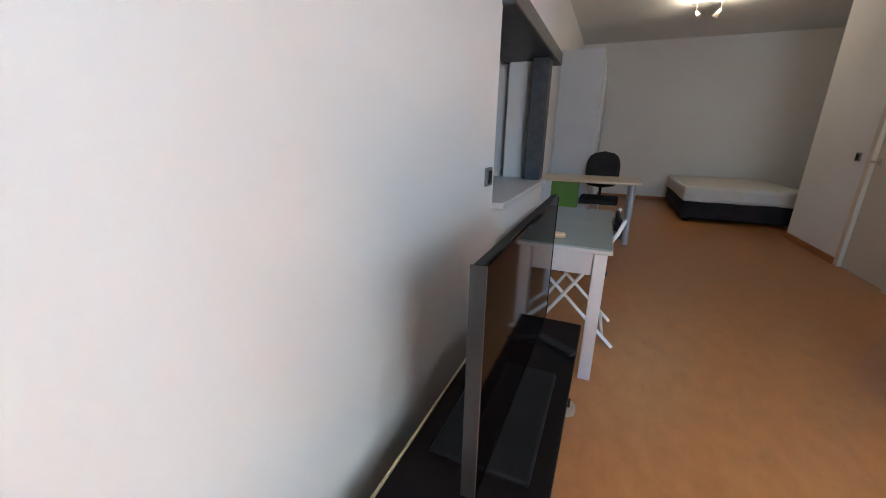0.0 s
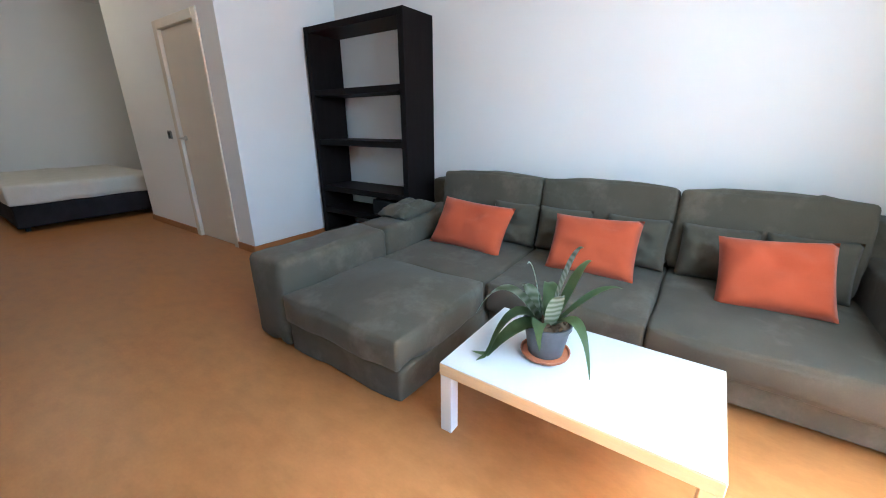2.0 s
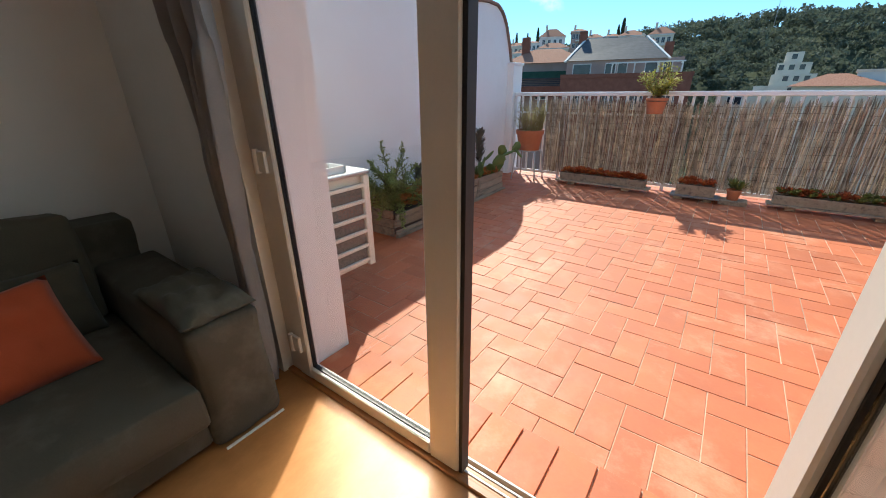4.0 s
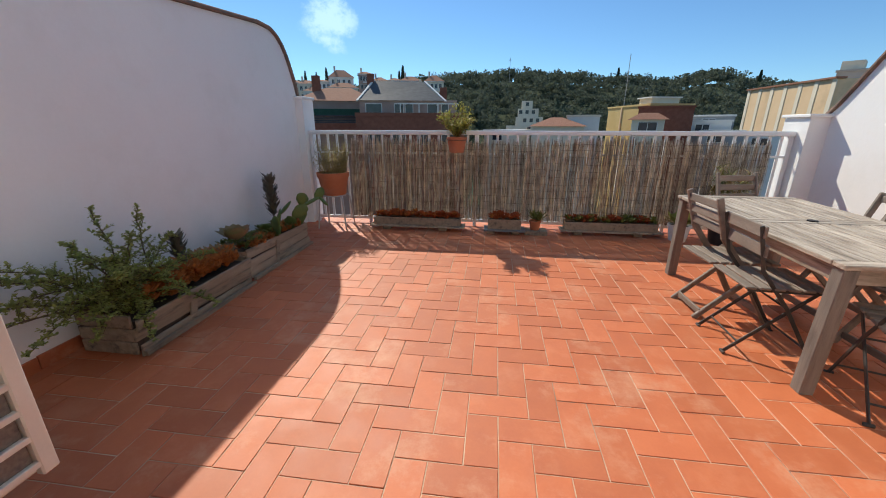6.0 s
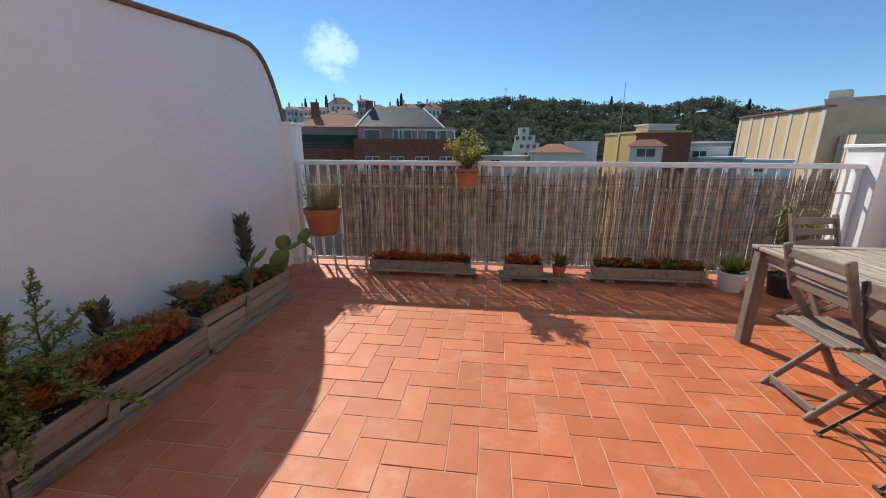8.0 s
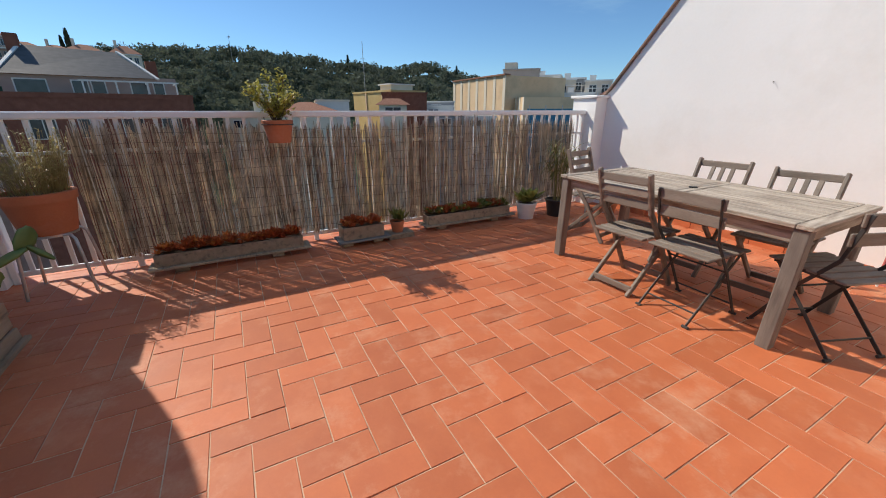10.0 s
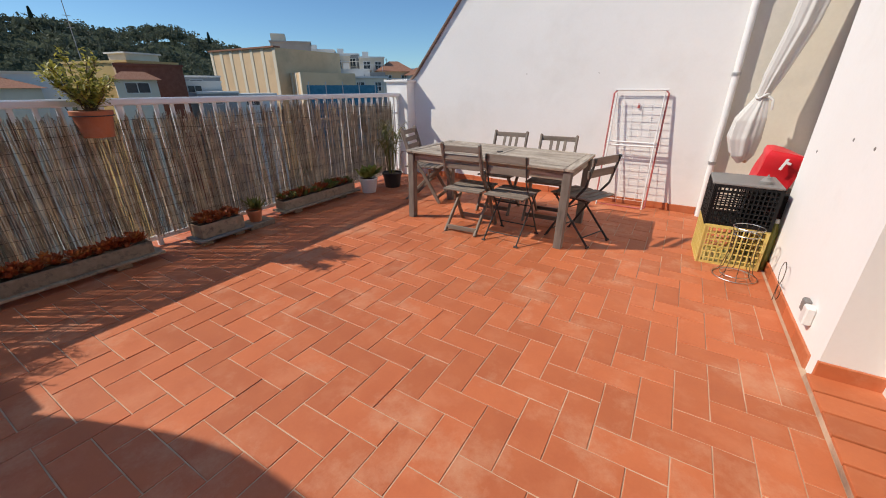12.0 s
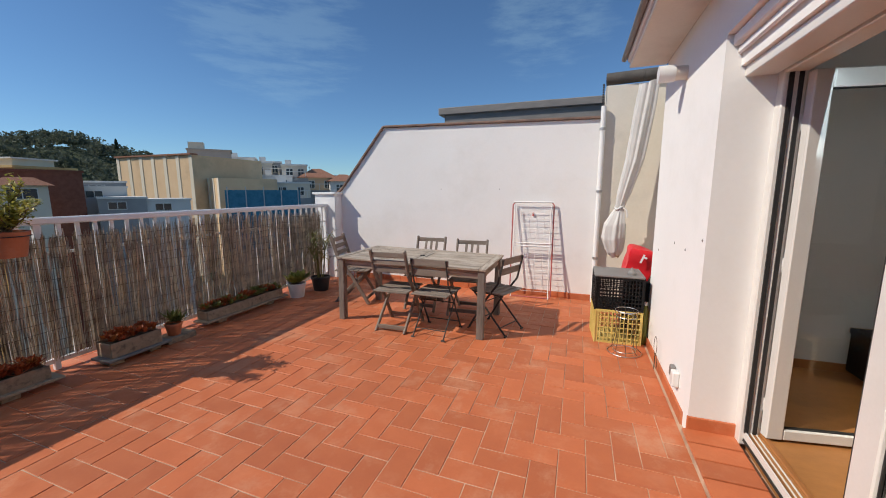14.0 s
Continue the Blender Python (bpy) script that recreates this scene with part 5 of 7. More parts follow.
for s in (-1, 1):
    bm = bmesh.new()
    tube(bm, [lean_pt(s * 0.285, 0.03), lean_pt(s * 0.285, 0.7), lean_pt(s * 0.285, H - 0.04), lean_pt(s * 0.25, H)], 0.010, 8)
    part("side_tube", bm, M["redtube"], rk, smooth=50)
    bm = bmesh.new()
    tube(bm, [lean_pt(s * 0.25, H - 0.03, 0.03), lean_pt(s * 0.25, 0.72, 0.035), lean_pt(s * 0.26, 0.02, 0.09)], 0.008, 8)
    part("inner_tube", bm, M["whitepaint"], rk, smooth=50)
bm = bmesh.new()
tube(bm, [lean_pt(-0.285, 0.03), lean_pt(-0.26, 0.01), lean_pt(0.26, 0.01), lean_pt(0.285, 0.03)], 0.010, 8)
part("foot_tube", bm, M["redtube"], rk, smooth=50)
for z in (H, 0.78, 0.74):
    bm = bmesh.new()
    rod(bm, lean_pt(-0.275, z, 0.01), lean_pt(0.275, z, 0.01), 0.010, 8)
    part("cross_tube", bm, M["whitepaint"], rk, smooth=50)
bm = bmesh.new()
for z in [0.1 + 0.075 * i for i in range(9)] + [0.84 + 0.072 * i for i in range(7)]:
    rod(bm, lean_pt(-0.26, z, 0.012), lean_pt(0.26, z, 0.012), 0.0028, 5)
for y in (-0.16, -0.05, 0.05, 0.16):
    rod(bm, lean_pt(y, 0.1, 0.016), lean_pt(y, 0.7, 0.016), 0.0028, 5)
    rod(bm, lean_pt(y, 0.82, 0.016), lean_pt(y, H - 0.06, 0.016), 0.0028, 5)
tagged(part("wire_grid", bm, M["whitepaint"], rk, "white plastic-coated wire grid"), kind="stuff")
for z in (0.76,):
    part("hook", blocks((-0.03, 0.0, -0.012, 0.012, z + 0.4, z + 0.45), bevel=0.004), M["redtube"], rk, m=pose(-0.15, 0, 0))


# ---- crates, bag and wire basket by the facade ----
def crate(name, label, mat, x, y, z, w, d, h, turn, rows, cols):
    t = thing(name, label, "crate", pose(x, y, z, 0, 0, turn))
    part("bottom", blocks((-w / 2 + 0.012, w / 2 - 0.012, -d / 2 + 0.012, d / 2 - 0.012, 0, 0.012)), mat, t)
    for k, (length, m) in enumerate(((w, pose(0, -d / 2, 0)), (w, pose(0, d / 2, 0, 0, 0, 180)), (d - 0.02, pose(w / 2, 0, 0, 0, 0, 90)), (d - 0.02, pose(-w / 2, 0, 0, 0, 0, -90)))):
        bm = bmesh.new()
        for i in range(rows + 1):
            z0 = (h - 0.018) * i / rows
            box(bm, -length / 2, length / 2, 0, 0.010, z0, z0 + (0.026 if i in (0, rows) else 0.010))
        for j in range(cols + 1):
            x0 = -length / 2 + (length - 0.012) * j / cols
            box(bm, x0, x0 + (0.022 if j in (0, cols) else 0.009), -0.002, 0.008, 0, h)
        part("lattice_side", bm, mat, t, m=m)
    return t


gz = ground(-1.8)
crate("plastic_crate", "yellow plastic lattice crate on the tiles", M["yellow"], 0.02, -1.80, gz, 0.42, 0.44, 0.345, 4, 6, 11)
crate("plastic_crate", "black plastic lattice crate stacked on the yellow one", M["blackplastic"], 0.01, -1.80, gz + 0.35, 0.44, 0.45, 0.33, 2, 8, 14)
solid("crate_lid", blocks((-0.22, 0.235, -2.03, -1.57, gz + 0.683, gz + 0.705), bevel=0.006), M["zinc"], "grey flat lid on the black crate", "lid", kind="")
bm = bmesh.new()
lathe(bm, [(0.0, 0.0), (0.045, 0.0), (0.045, 0.02), (0.03, 0.03), (0.02, 0.05), (0.012, 0.052), (0.0, 0.075)], 14, (0.12, -1.68, gz + 0.7055))
solid("ornament", bm, M["zinc"], "small grey ornament on the crate lid", "ornament", kind="", smooth=40)
bag = thing("red_bag", "bright red plastic bag behind the crates", "bag", pose(-0.47, -1.60, gz + 0.56, -20, 0, 0))
bm = bmesh.new()
box(bm, -0.13, 0.13, -0.15, 0.15, 0, 0.36, 0.03, seg=2)
bmesh.ops.subdivide_edges(bm, edges=bm.edges[:], cuts=3, use_grid_fill=True)
bm.normal_update()
for v in bm.verts:
    v.co += v.normal * 0.045 * noise.noise(v.co * 5)
    v.co.x += 0.05 * v.co.z - 0.02 * abs(v.co.y)
    v.co.y *= 0.85 + 0.8 * v.co.z
    v.co.z += 0.12 * (v.co.y - 0.1) * (v.co.z > 0.3)
part("bag_body", bm, M["redplastic"], bag, smooth=50)
part("print", blocks((0.172, 0.176, -0.03, -0.01, 0.2, 0.3), (0.172, 0.176, -0.01, 0.02, 0.26, 0.28)), M["whitepaint"], bag, "small white printed mark")
bag2 = solid("bag_support", blocks((-0.62, -0.32, -1.70, -1.36, ground(-1.4) - 0.01, gz + 0.55), bevel=0.01), M["blackplastic"], "dark box under the red bag", "box", kind="")
bt = thing("green_bottle", "green plastic bottle beside the crates", "bottle", pose(0.13, -1.535, ground(-1.535)))
bm = bmesh.new()
lathe(bm, [(0, 0), (0.028, 0), (0.03, 0.01), (0.03, 0.34), (0.015, 0.4), (0.012, 0.41)], 14)
part("body", bm, M["sedumgreen"], bt, smooth=50)
bm = bmesh.new()
rod(bm, (0, 0, 0.41), (0, 0, 0.44), 0.018, 12)
part("cap", bm, M["whitepot"], bt, smooth=50)
wb = thing("wire_basket", "tall rusty wire plant basket on the tiles", "wire basket", pose(0.42, -1.74, ground(-1.74)))
for z, r in ((0.012, 0.15), (0.03, 0.10), (0.36, 0.085), (0.42, 0.10)):
    bm = bmesh.new()
    tube(bm, [(r * math.cos(a), r * math.sin(a), z) for a in (2 * math.pi * i / 24 for i in range(25))], 0.0035, 5)
    part("ring", bm, M["steel"], wb)
bm = bmesh.new()
for i in range(8):
    a = 2 * math.pi * i / 8
    c, s = math.cos(a), math.sin(a)
    tube(bm, [(0.15 * c, 0.15 * s, 0.012), (0.11 * c, 0.11 * s, 0.05), (0.085 * c, 0.085 * s, 0.2), (0.085 * c, 0.085 * s, 0.36), (0.10 * c, 0.10 * s, 0.42)], 0.0028, 5)
part("upright_wires", bm, M["wire"], wb)
hook = thing("wire_hoop", "thin wire hoops leaning on the facade", "wire hoop", pose(0.72, -1.58, ground(-1.58)))
bm = bmesh.new()
for r, z, o in ((0.06, 0.22, 0.0), (0.045, 0.1, 0.06)):
    tube(bm, [(o + r * math.cos(a), 0.045 + 0.0 * a, z + 1.3 * r * math.sin(a)) for a in (2 * math.pi * i / 20 for i in range(21))], 0.0025, 4)
rod(bm, (0, 0.045, 0), (0, 0.045, 0.15), 0.0025, 4)
part("wires", bm, M["wire"], hook)

# ---- air conditioner on the facade ----
ac = thing("air_conditioner", "cream outdoor air conditioner with a slatted side, bracketed to the facade", "air conditioner", pose(3.70, -1.79, 0.30))
part("casing", blocks((0.03, 0.80, -0.17, 0.17, 0.0, 0.60), bevel=0.012), M["acwhite"], ac)
part("grille", blocks((0.018, 0.03, -0.125, 0.125, 0.05, 0.54)), M["acdark"], ac, "dark fin grille")
for i in range(6):
    z = 0.035 + i * 0.097
    part("slat", blocks((0.0, 0.02, -0.145, 0.145, z, z + 0.022), bevel=0.003), M["acwhite"], ac)
for s in (-1, 1):
    part("corner_post", blocks((-0.002, 0.03, s * 0.152 - 0.024, s * 0.152 + 0.024, 0.0, 0.59), bevel=0.005), M["acwhite"], ac)
part("top_cover", blocks((-0.01, 0.82, -0.185, 0.185, 0.60, 0.62), bevel=0.005), M["galv"], ac, "grey sheet metal top")
for x in (0.12, 0.66):
    part("bracket", blocks((x, x + 0.04, -0.17, 0.285, -0.03, 0.0), (x, x + 0.04, 0.265, 0.285, -0.25, -0.03)), M["whitepaint"], ac, "white steel wall bracket")
bowl = thing("white_tray", "white rectangular plastic tray on the air conditioner", "tray", pose(3.82, -1.74, 0.92))
part("tray", blocks((-0.07, 0.07, -0.09, 0.09, 0, 0.008), (-0.075, -0.065, -0.09, 0.09, 0, 0.04), (0.065, 0.075, -0.09, 0.09, 0, 0.04), (-0.075, 0.075, -0.095, -0.085, 0, 0.04), (-0.075, 0.075, 0.085, 0.095, 0, 0.04)), M["whitepot"], bowl)
# hooks on the end wall
for i, (y, z) in enumerate(((-4.22, 1.56), (-3.32, 1.56))):
    bm = bmesh.new()
    tube(bm, [(0, 0, 0), (0.016, 0.0, -0.003), (0.024, 0.006, -0.018)], 0.0025, 5)
    solid("wall_hook", bm, M["wire"], "small rusty hook in the white wall", "hook", kind="", m=pose(RIGHT, y, z))


# old screw holes in the facade
for x, z in ((0.90, 1.12), (1.22, 1.11), (0.32, 0.98), (1.58, 1.22)):
    bm = bmesh.new()
    lathe(bm, [(0.0, 0.003), (0.004, 0.004), (0.009, 0.002), (0.011, 0.0)], 9)
    solid("screw_hole", bm, M["zinc"], "old dark screw hole in the white facade", "screw hole", kind="", m=pose(x, -1.5, z, 90))


# ---- living room ----
def cushion(bm, x0, x1, y0, y1, z0, z1, r, puff=0.02, cuts=7, m=None, seed=0):
    """A rounded, slightly swollen upholstered block."""
    tmp = bmesh.new()
    box(tmp, x0, x1, y0, y1, z0, z1)
    bmesh.ops.subdivide_edges(tmp, edges=tmp.edges[:], cuts=cuts, use_grid_fill=True)
    c = Vector(((x0 + x1) / 2, (y0 + y1) / 2, (z0 + z1) / 2))
    hx, hy, hz = (x1 - x0) / 2, (y1 - y0) / 2, (z1 - z0) / 2
    for v in tmp.verts:
        p = v.co - c
        u = Vector((p.x / hx, p.y / hy, p.z / hz))
        grow = puff * (1 - min(1, u.x * u.x)) * (1 - min(1, u.y * u.y)) if abs(abs(u.z) - 1) < 0.01 else 0
        growx = puff * 0.5 * (1 - min(1, u.z * u.z)) * (1 - min(1, u.y * u.y)) if abs(abs(u.x) - 1) < 0.01 else 0
        growy = puff * 0.5 * (1 - min(1, u.z * u.z)) * (1 - min(1, u.x * u.x)) if abs(abs(u.y) - 1) < 0.01 else 0
        v.co += Vector((math.copysign(growx, u.x), math.copysign(growy, u.y), math.copysign(grow, u.z)))
        v.co += Vector((1, 1, 1)) * (0.010 * noise.noise(v.co * 4 + Vector((seed, 0, 0))) + 0.005 * noise.noise(v.co * 13 + Vector((seed, 3, 0))))
    sharp = [e for e in tmp.edges if e.calc_face_angle(0) > 1.0]
    bmesh.ops.bevel(tmp, geom=sharp, offset=r, segments=3, affect="EDGES", profile=0.5, clamp_overlap=True)
    if m is not None:
        bmesh.ops.transform(tmp, matrix=m, verts=tmp.verts[:])
    me = bpy.data.meshes.new("tmp")
    tmp.to_mesh(me)
    tmp.free()
    bm.from_mesh(me)
    bpy.data.meshes.remove(me)


def soft(name, parent, b, r, puff=0.02, mat="sofa", m=None, seed=0, label=""):
    bm = bmesh.new()
    cushion(bm, *b, r, puff, seed=seed)
    return part(name, bm, M[mat], parent, label, smooth=70, m=m)


sofa = thing("corner_sofa", "grey-green fabric corner sofa with a chaise against the wall", "sofa", pose(0, 0, FLOOR))
soft("base", sofa, (3.30, 4.40, -0.70, 0.95, 0.03, 0.18), 0.02, 0.0, seed=1)
soft("chaise_base", sofa, (2.52, 4.40, 0.95, 1.74, 0.0, 0.17), 0.02, 0.0, seed=2)
soft("armrest", sofa, (3.285, 4.30, -0.965, -0.70, 0.0, 0.51), 0.045, 0.012, seed=3)
soft("chaise_armrest", sofa, (2.51, 3.32, 1.75, 2.05, 0.0, 0.50), 0.075, 0.015, seed=4)
soft("chaise_armrest", sofa, (3.33, 4.30, 1.75, 2.05, 0.0, 0.50), 0.075, 0.015, seed=5)
soft("back_frame", sofa, (4.26, 4.47, -0.90, 2.05, 0.0, 0.70), 0.04, 0.0, seed=6)
soft("seat_cushion", sofa, (3.25, 4.12, -0.695, 0.13, 0.165, 0.32), 0.05, 0.025, seed=7)
soft("seat_cushion", sofa, (3.25, 4.12, 0.14, 0.945, 0.165, 0.32), 0.05, 0.025, seed=8)
soft("seat_cushion", sofa, (3.25, 4.12, 0.955, 1.745, 0.165, 0.32), 0.05, 0.025, seed=9)
soft("chaise_cushion", sofa, (2.50, 3.24, 0.945, 1.74, 0.172, 0.33), 0.075, 0.05, seed=10)
for i, (y0, y1) in enumerate(((-0.67, 0.145), (0.155, 0.98), (0.99, 1.83))):
    bm = bmesh.new()
    cushion(bm, -0.12, 0.12, y0, y1, 0.0, 0.475, 0.06, 0.025, seed=20 + i)
    part("back_cushion", bm, M["sofa"], sofa, smooth=70, m=pose(4.17, 0, 0.315, 0, 9, 0))


def scatter(name, label, mat, x, y, z, w, h, thick, lean, turn, roll, group):
    """A stuffed square cushion with pinched corners, standing on its edge."""
    t = thing(name, label, "cushion", pose(x, y, z, 0, 0, turn), group)
    bm = bmesh.new()
    n = 16
    sides = []
    for s in (-1, 1):
        grid = []
        for i in range(n + 1):
            row = []
            for j in range(n + 1):
                u, v = i / n * 2 - 1, j / n * 2 - 1
                fat = (max(0, 1 - u ** 4) * max(0, 1 - v ** 4)) ** 0.55
                pull = 1 - 0.10 * (u * u) * (1 - abs(v)) - 0.0
                crease = (0.030 * noise.noise((u * 2.2 + x * 7, v * 2.2 + y * 5, s)) + 0.014 * noise.noise((u * 5.5 + x * 3, v * 4.5 + y * 9, s))) * fat
                row.append(bm.verts.new((s * (thick / 2 * fat + 0.002) + crease, u * w / 2 * (1 - 0.05 * (1 - v * v)), (v * h / 2 * (1 - 0.06 * (1 - u * u))))))
            grid.append(row)
        for a, b in zip(grid, grid[1:]):
            for j in range(n):
                bm.faces.new((a[j], a[j + 1], b[j + 1], b[j]))
        sides.append(grid)
    bmesh.ops.remove_doubles(bm, verts=bm.verts[:], dist=0.0045)
    part("cover", bm, M[mat], t, smooth=80, m=pose(0, 0, h / 2 * math.cos(radians(lean)), roll, lean, 0))
    return t


G = "cushions on the sofa"
for x, y, w, roll in ((3.77, 1.36, 0.58, 3), (3.77, 0.52, 0.50, -2), (3.78, -0.31, 0.45, -5)):
    scatter("orange_cushion", "orange cotton scatter cushion leaning on the sofa back", "orange", x, y, FLOOR + 0.325, w, 0.37, 0.16, 34, 0, roll, G)
for x, y in ((4.02, 1.14), (4.02, 0.78), (4.02, 0.33), (4.02, -0.08), (4.02, -0.46)):
    scatter("lumbar_cushion", "grey-green lumbar cushion behind the orange one", "sofa", x, y, FLOOR + 0.325, 0.36, 0.31, 0.12, 16, 0, 0, G)
t = scatter("arm_cushion", "soft grey-green cushion draped over the sofa arm", "sofa", 3.50, -0.83, FLOOR + 0.53, 0.26, 0.42, 0.09, 88, 0, 0, G)
scatter("arm_cushion", "soft grey-green cushion draped over the sofa arm", "sofa", 3.72, 1.90, FLOOR + 0.525, 0.28, 0.42, 0.10, 86, 0, 0, G)
rm = solid("white_cable", blocks((3.262, 3.275, -0.96, -0.72, FLOOR, FLOOR + 0.008), bevel=0.002), M["whitepot"], "white cable along the floor by the sofa arm", "cable", kind="")

# coffee table
ct = thing("coffee_table", "low white coffee table with pale wood edges", "table", pose(2.79, 0.29, FLOOR))
part("tabletop", blocks((-0.277, 0.277, -0.448, 0.448, 0.262, 0.312), bevel=0.003), M["birch"], ct)
part("top_sheet", blocks((-0.274, 0.274, -0.445, 0.445, 0.3125, 0.3145)), M["whitelam"], ct, "white laminate top")
for sx in (-1, 1):
    for sy in (-1, 1):
        part("leg", blocks((sx * 0.249 - 0.025, sx * 0.249 + 0.025, sy * 0.42 - 0.025, sy * 0.42 + 0.025, 0, 0.262), bevel=0.002), M["whitelam"] if sy > 0 else M["birch"], ct)

# bromeliad on it
pt = thing("potted_bromeliad", "banded bromeliad in a dark grey pot on a clay saucer", "potted plant", pose(2.80, 0.43, FLOOR + 0.3145))
bm = bmesh.new()
lathe(bm, [(0, 0.004), (0.088, 0.004), (0.092, 0.008), (0.096, 0.02), (0.091, 0.02), (0.087, 0.012), (0, 0.012)], 24)
part("saucer", bm, M["clay"], pt, "terracotta saucer", smooth=40)
bm = bmesh.new()
lathe(bm, [(0, 0.014), (0.066, 0.014), (0.086, 0.125), (0.092, 0.125), (0.094, 0.145), (0.088, 0.146), (0.084, 0.125)], 28)
part("pot", bm, M["greypot"], pt, smooth=40)
bm = bmesh.new()
lathe(bm, [(0.083, 0.128), (0.05, 0.142), (0.001, 0.147)], 20)
rng = random.Random(7)
for _ in range(40):
    a, r = rng.uniform(0, 6.28), rng.uniform(0, 0.075)
    rod(bm, (r * math.cos(a), r * math.sin(a), 0.135), (r * math.cos(a) + rng.uniform(-0.02, 0.02), r * math.sin(a) + rng.uniform(-0.02, 0.02), 0.152), 0.007, 5)
part("bark", bm, M["bark"], pt)


def strap(parent, base, a, length, rise, fall, width, mat, curl=0.0):
    """A long arching leaf with a channel along it."""
    bm = bmesh.new()
    rows = []
    for k in range(13):
        u = k / 12
        r = length * (u - 0.12 * u * u)
        z = rise * math.sin(min(u * 1.9, math.pi) * 0.9) - fall * u * u
        ang = a + curl * u
        c = Vector(base) + Vector((math.cos(ang) * r, math.sin(ang) * r, z))
        c.z = max(c.z, 0.006 + 0.004 * u)
        s = Vector((-math.sin(ang), math.cos(ang), 0))
        w = 1.3 * width * (0.55 + 0.45 * math.sin(math.pi * min(1, u * 1.15 + 0.12))) * (1 - u ** 4 * 0.9)
        rows.append([bm.verts.new(c + s * w * j * 0.5 + Vector((0, 0, abs(j) * w * 0.22))) for j in (-1, 0, 1)])
    for p, q in zip(rows, rows[1:]):
        for j in range(2):
            bm.faces.new((p[j], p[j + 1], q[j + 1], q[j]))
    bmesh.ops.solidify(bm, geom=bm.faces[:], thickness=0.0025)
    part("leaf", bm, mat, parent, smooth=60)


for dx, dy, a, n, rise, fall, w, mt, curl in (
        (0.0, 0.0, -1.2, 0.12, 0.30, 0.0, 0.056, "banded", 0.2), (-0.01, 0.02, 1.9, 0.08, 0.24, 0.0, 0.056, "banded", 0.3),
        (-0.02, 0.02, 1.7, 0.28, 0.22, 0.20, 0.052, "banded", 0.3), (-0.02, 0.02, 2.0, 0.29, 0.15, 0.44, 0.056, "bromeliad", 0.4),
        (-0.03, 0.01, 2.6, 0.30, 0.06, 0.34, 0.062, "bromeliad", -0.5), (0.0, -0.03, -1.4, 0.25, 0.18, 0.02, 0.052, "bromeliad", 0.3),
        (-0.01, -0.03, -1.8, 0.22, 0.13, 0.24, 0.048, "bromeliad", -0.3), (0.0, -0.02, -0.9, 0.16, 0.24, 0.0, 0.048, "bromeliad", 0.2),
        (0.02, 0.0, 0.3, 0.20, 0.16, 0.10, 0.048, "bromeliad", 0.2), (-0.03, -0.02, -2.4, 0.07, 0.15, 0.0, 0.05, "banded", 0.2),
        (0.01, 0.03, 1.1, 0.18, 0.13, 0.06, 0.048, "banded", -0.2), (-0.03, 0.0, 3.0, 0.17, 0.08, 0.10, 0.046, "bromeliad", 0.4)):
    strap(pt, (dx, dy, 0.14), a, n, rise, fall, w, M[mt], curl)

# bookcase
bc = thing("bookcase", "tall empty black-brown open bookcase against the wall", "bookcase", pose(0, 0, FLOOR))
BX0, BX1, BY0, BY1, BT = 4.07, 4.46, 2.18, 3.41, 2.03
for y in (BY0, BY1 - 0.06):
    part("side_panel", blocks((BX0, BX1, y, y + 0.06, 0, BT), bevel=0.003), M["blackbrown"], bc)
for z in (0.02, 0.27, 0.50, 0.965, 1.425, BT - 0.055):
    part("shelf", blocks((BX0 + 0.004, BX1 - 0.004, BY0 + 0.0605, BY1 - 0.0605, z, z + 0.055), bevel=0.003), M["blackbrown"], bc)
sp = thing("small_speaker", "small black loudspeaker box on the bookcase shelf", "speaker", pose(4.15, 2.55, FLOOR + 0.325))
part("box", blocks((-0.05, 0.14, -0.12, 0.12, 0, 0.15), bevel=0.006), M["blackplastic"], sp)

# television and its bench
tv = thing("television", "large flat television with a glossy black screen", "television", pose(0, 0, FLOOR))
part("cabinet", blocks((0.868, 0.890, 0.19, 1.09, 0.50, 0.995), bevel=0.003), M["blackplastic"], tv)
part("screen", blocks((0.8905, 0.8945, 0.197, 1.083, 0.512, 0.989), bevel=0.001), M["gloss"], tv, "glossy black screen")
part("bezel", blocks((0.8905, 0.896, 0.19, 1.09, 0.50, 0.5115), (0.8905, 0.896, 0.19, 0.1965, 0.512, 0.989), (0.8905, 0.896, 1.0835, 1.09, 0.512, 0.989), (0.8905, 0.896, 0.19, 1.09, 0.9895, 0.995), bevel=0.001), M["gloss"], tv)
part("edge_strip", blocks((0.866, 0.896, 0.184, 0.1895, 0.50, 0.995), bevel=0.001), M["blackpot"], tv, "dark grey edge strip")
part("neck", blocks((0.845, 0.868, 0.53, 0.69, 0.42, 0.60), bevel=0.006), M["blackplastic"], tv)
part("stand", blocks((0.72, 0.98, 0.34, 0.82, 0.402, 0.42), bevel=0.006), M["blackplastic"], tv, "glossy black television foot")
tvb = thing("tv_bench", "low black-brown television bench on castors", "tv bench", pose(0, 0, FLOOR))
part("top_board", blocks((0.66, 1.03, -0.25, 1.27, 0.36, 0.40), bevel=0.003), M["blackbrown"], tvb)
part("side_board", blocks((0.67, 1.02, 1.23, 1.265, 0.07, 0.36), bevel=0.003), M["blackbrown"], tvb)
part("side_board", blocks((0.67, 1.02, -0.245, -0.21, 0.07, 0.36), bevel=0.003), M["blackbrown"], tvb)
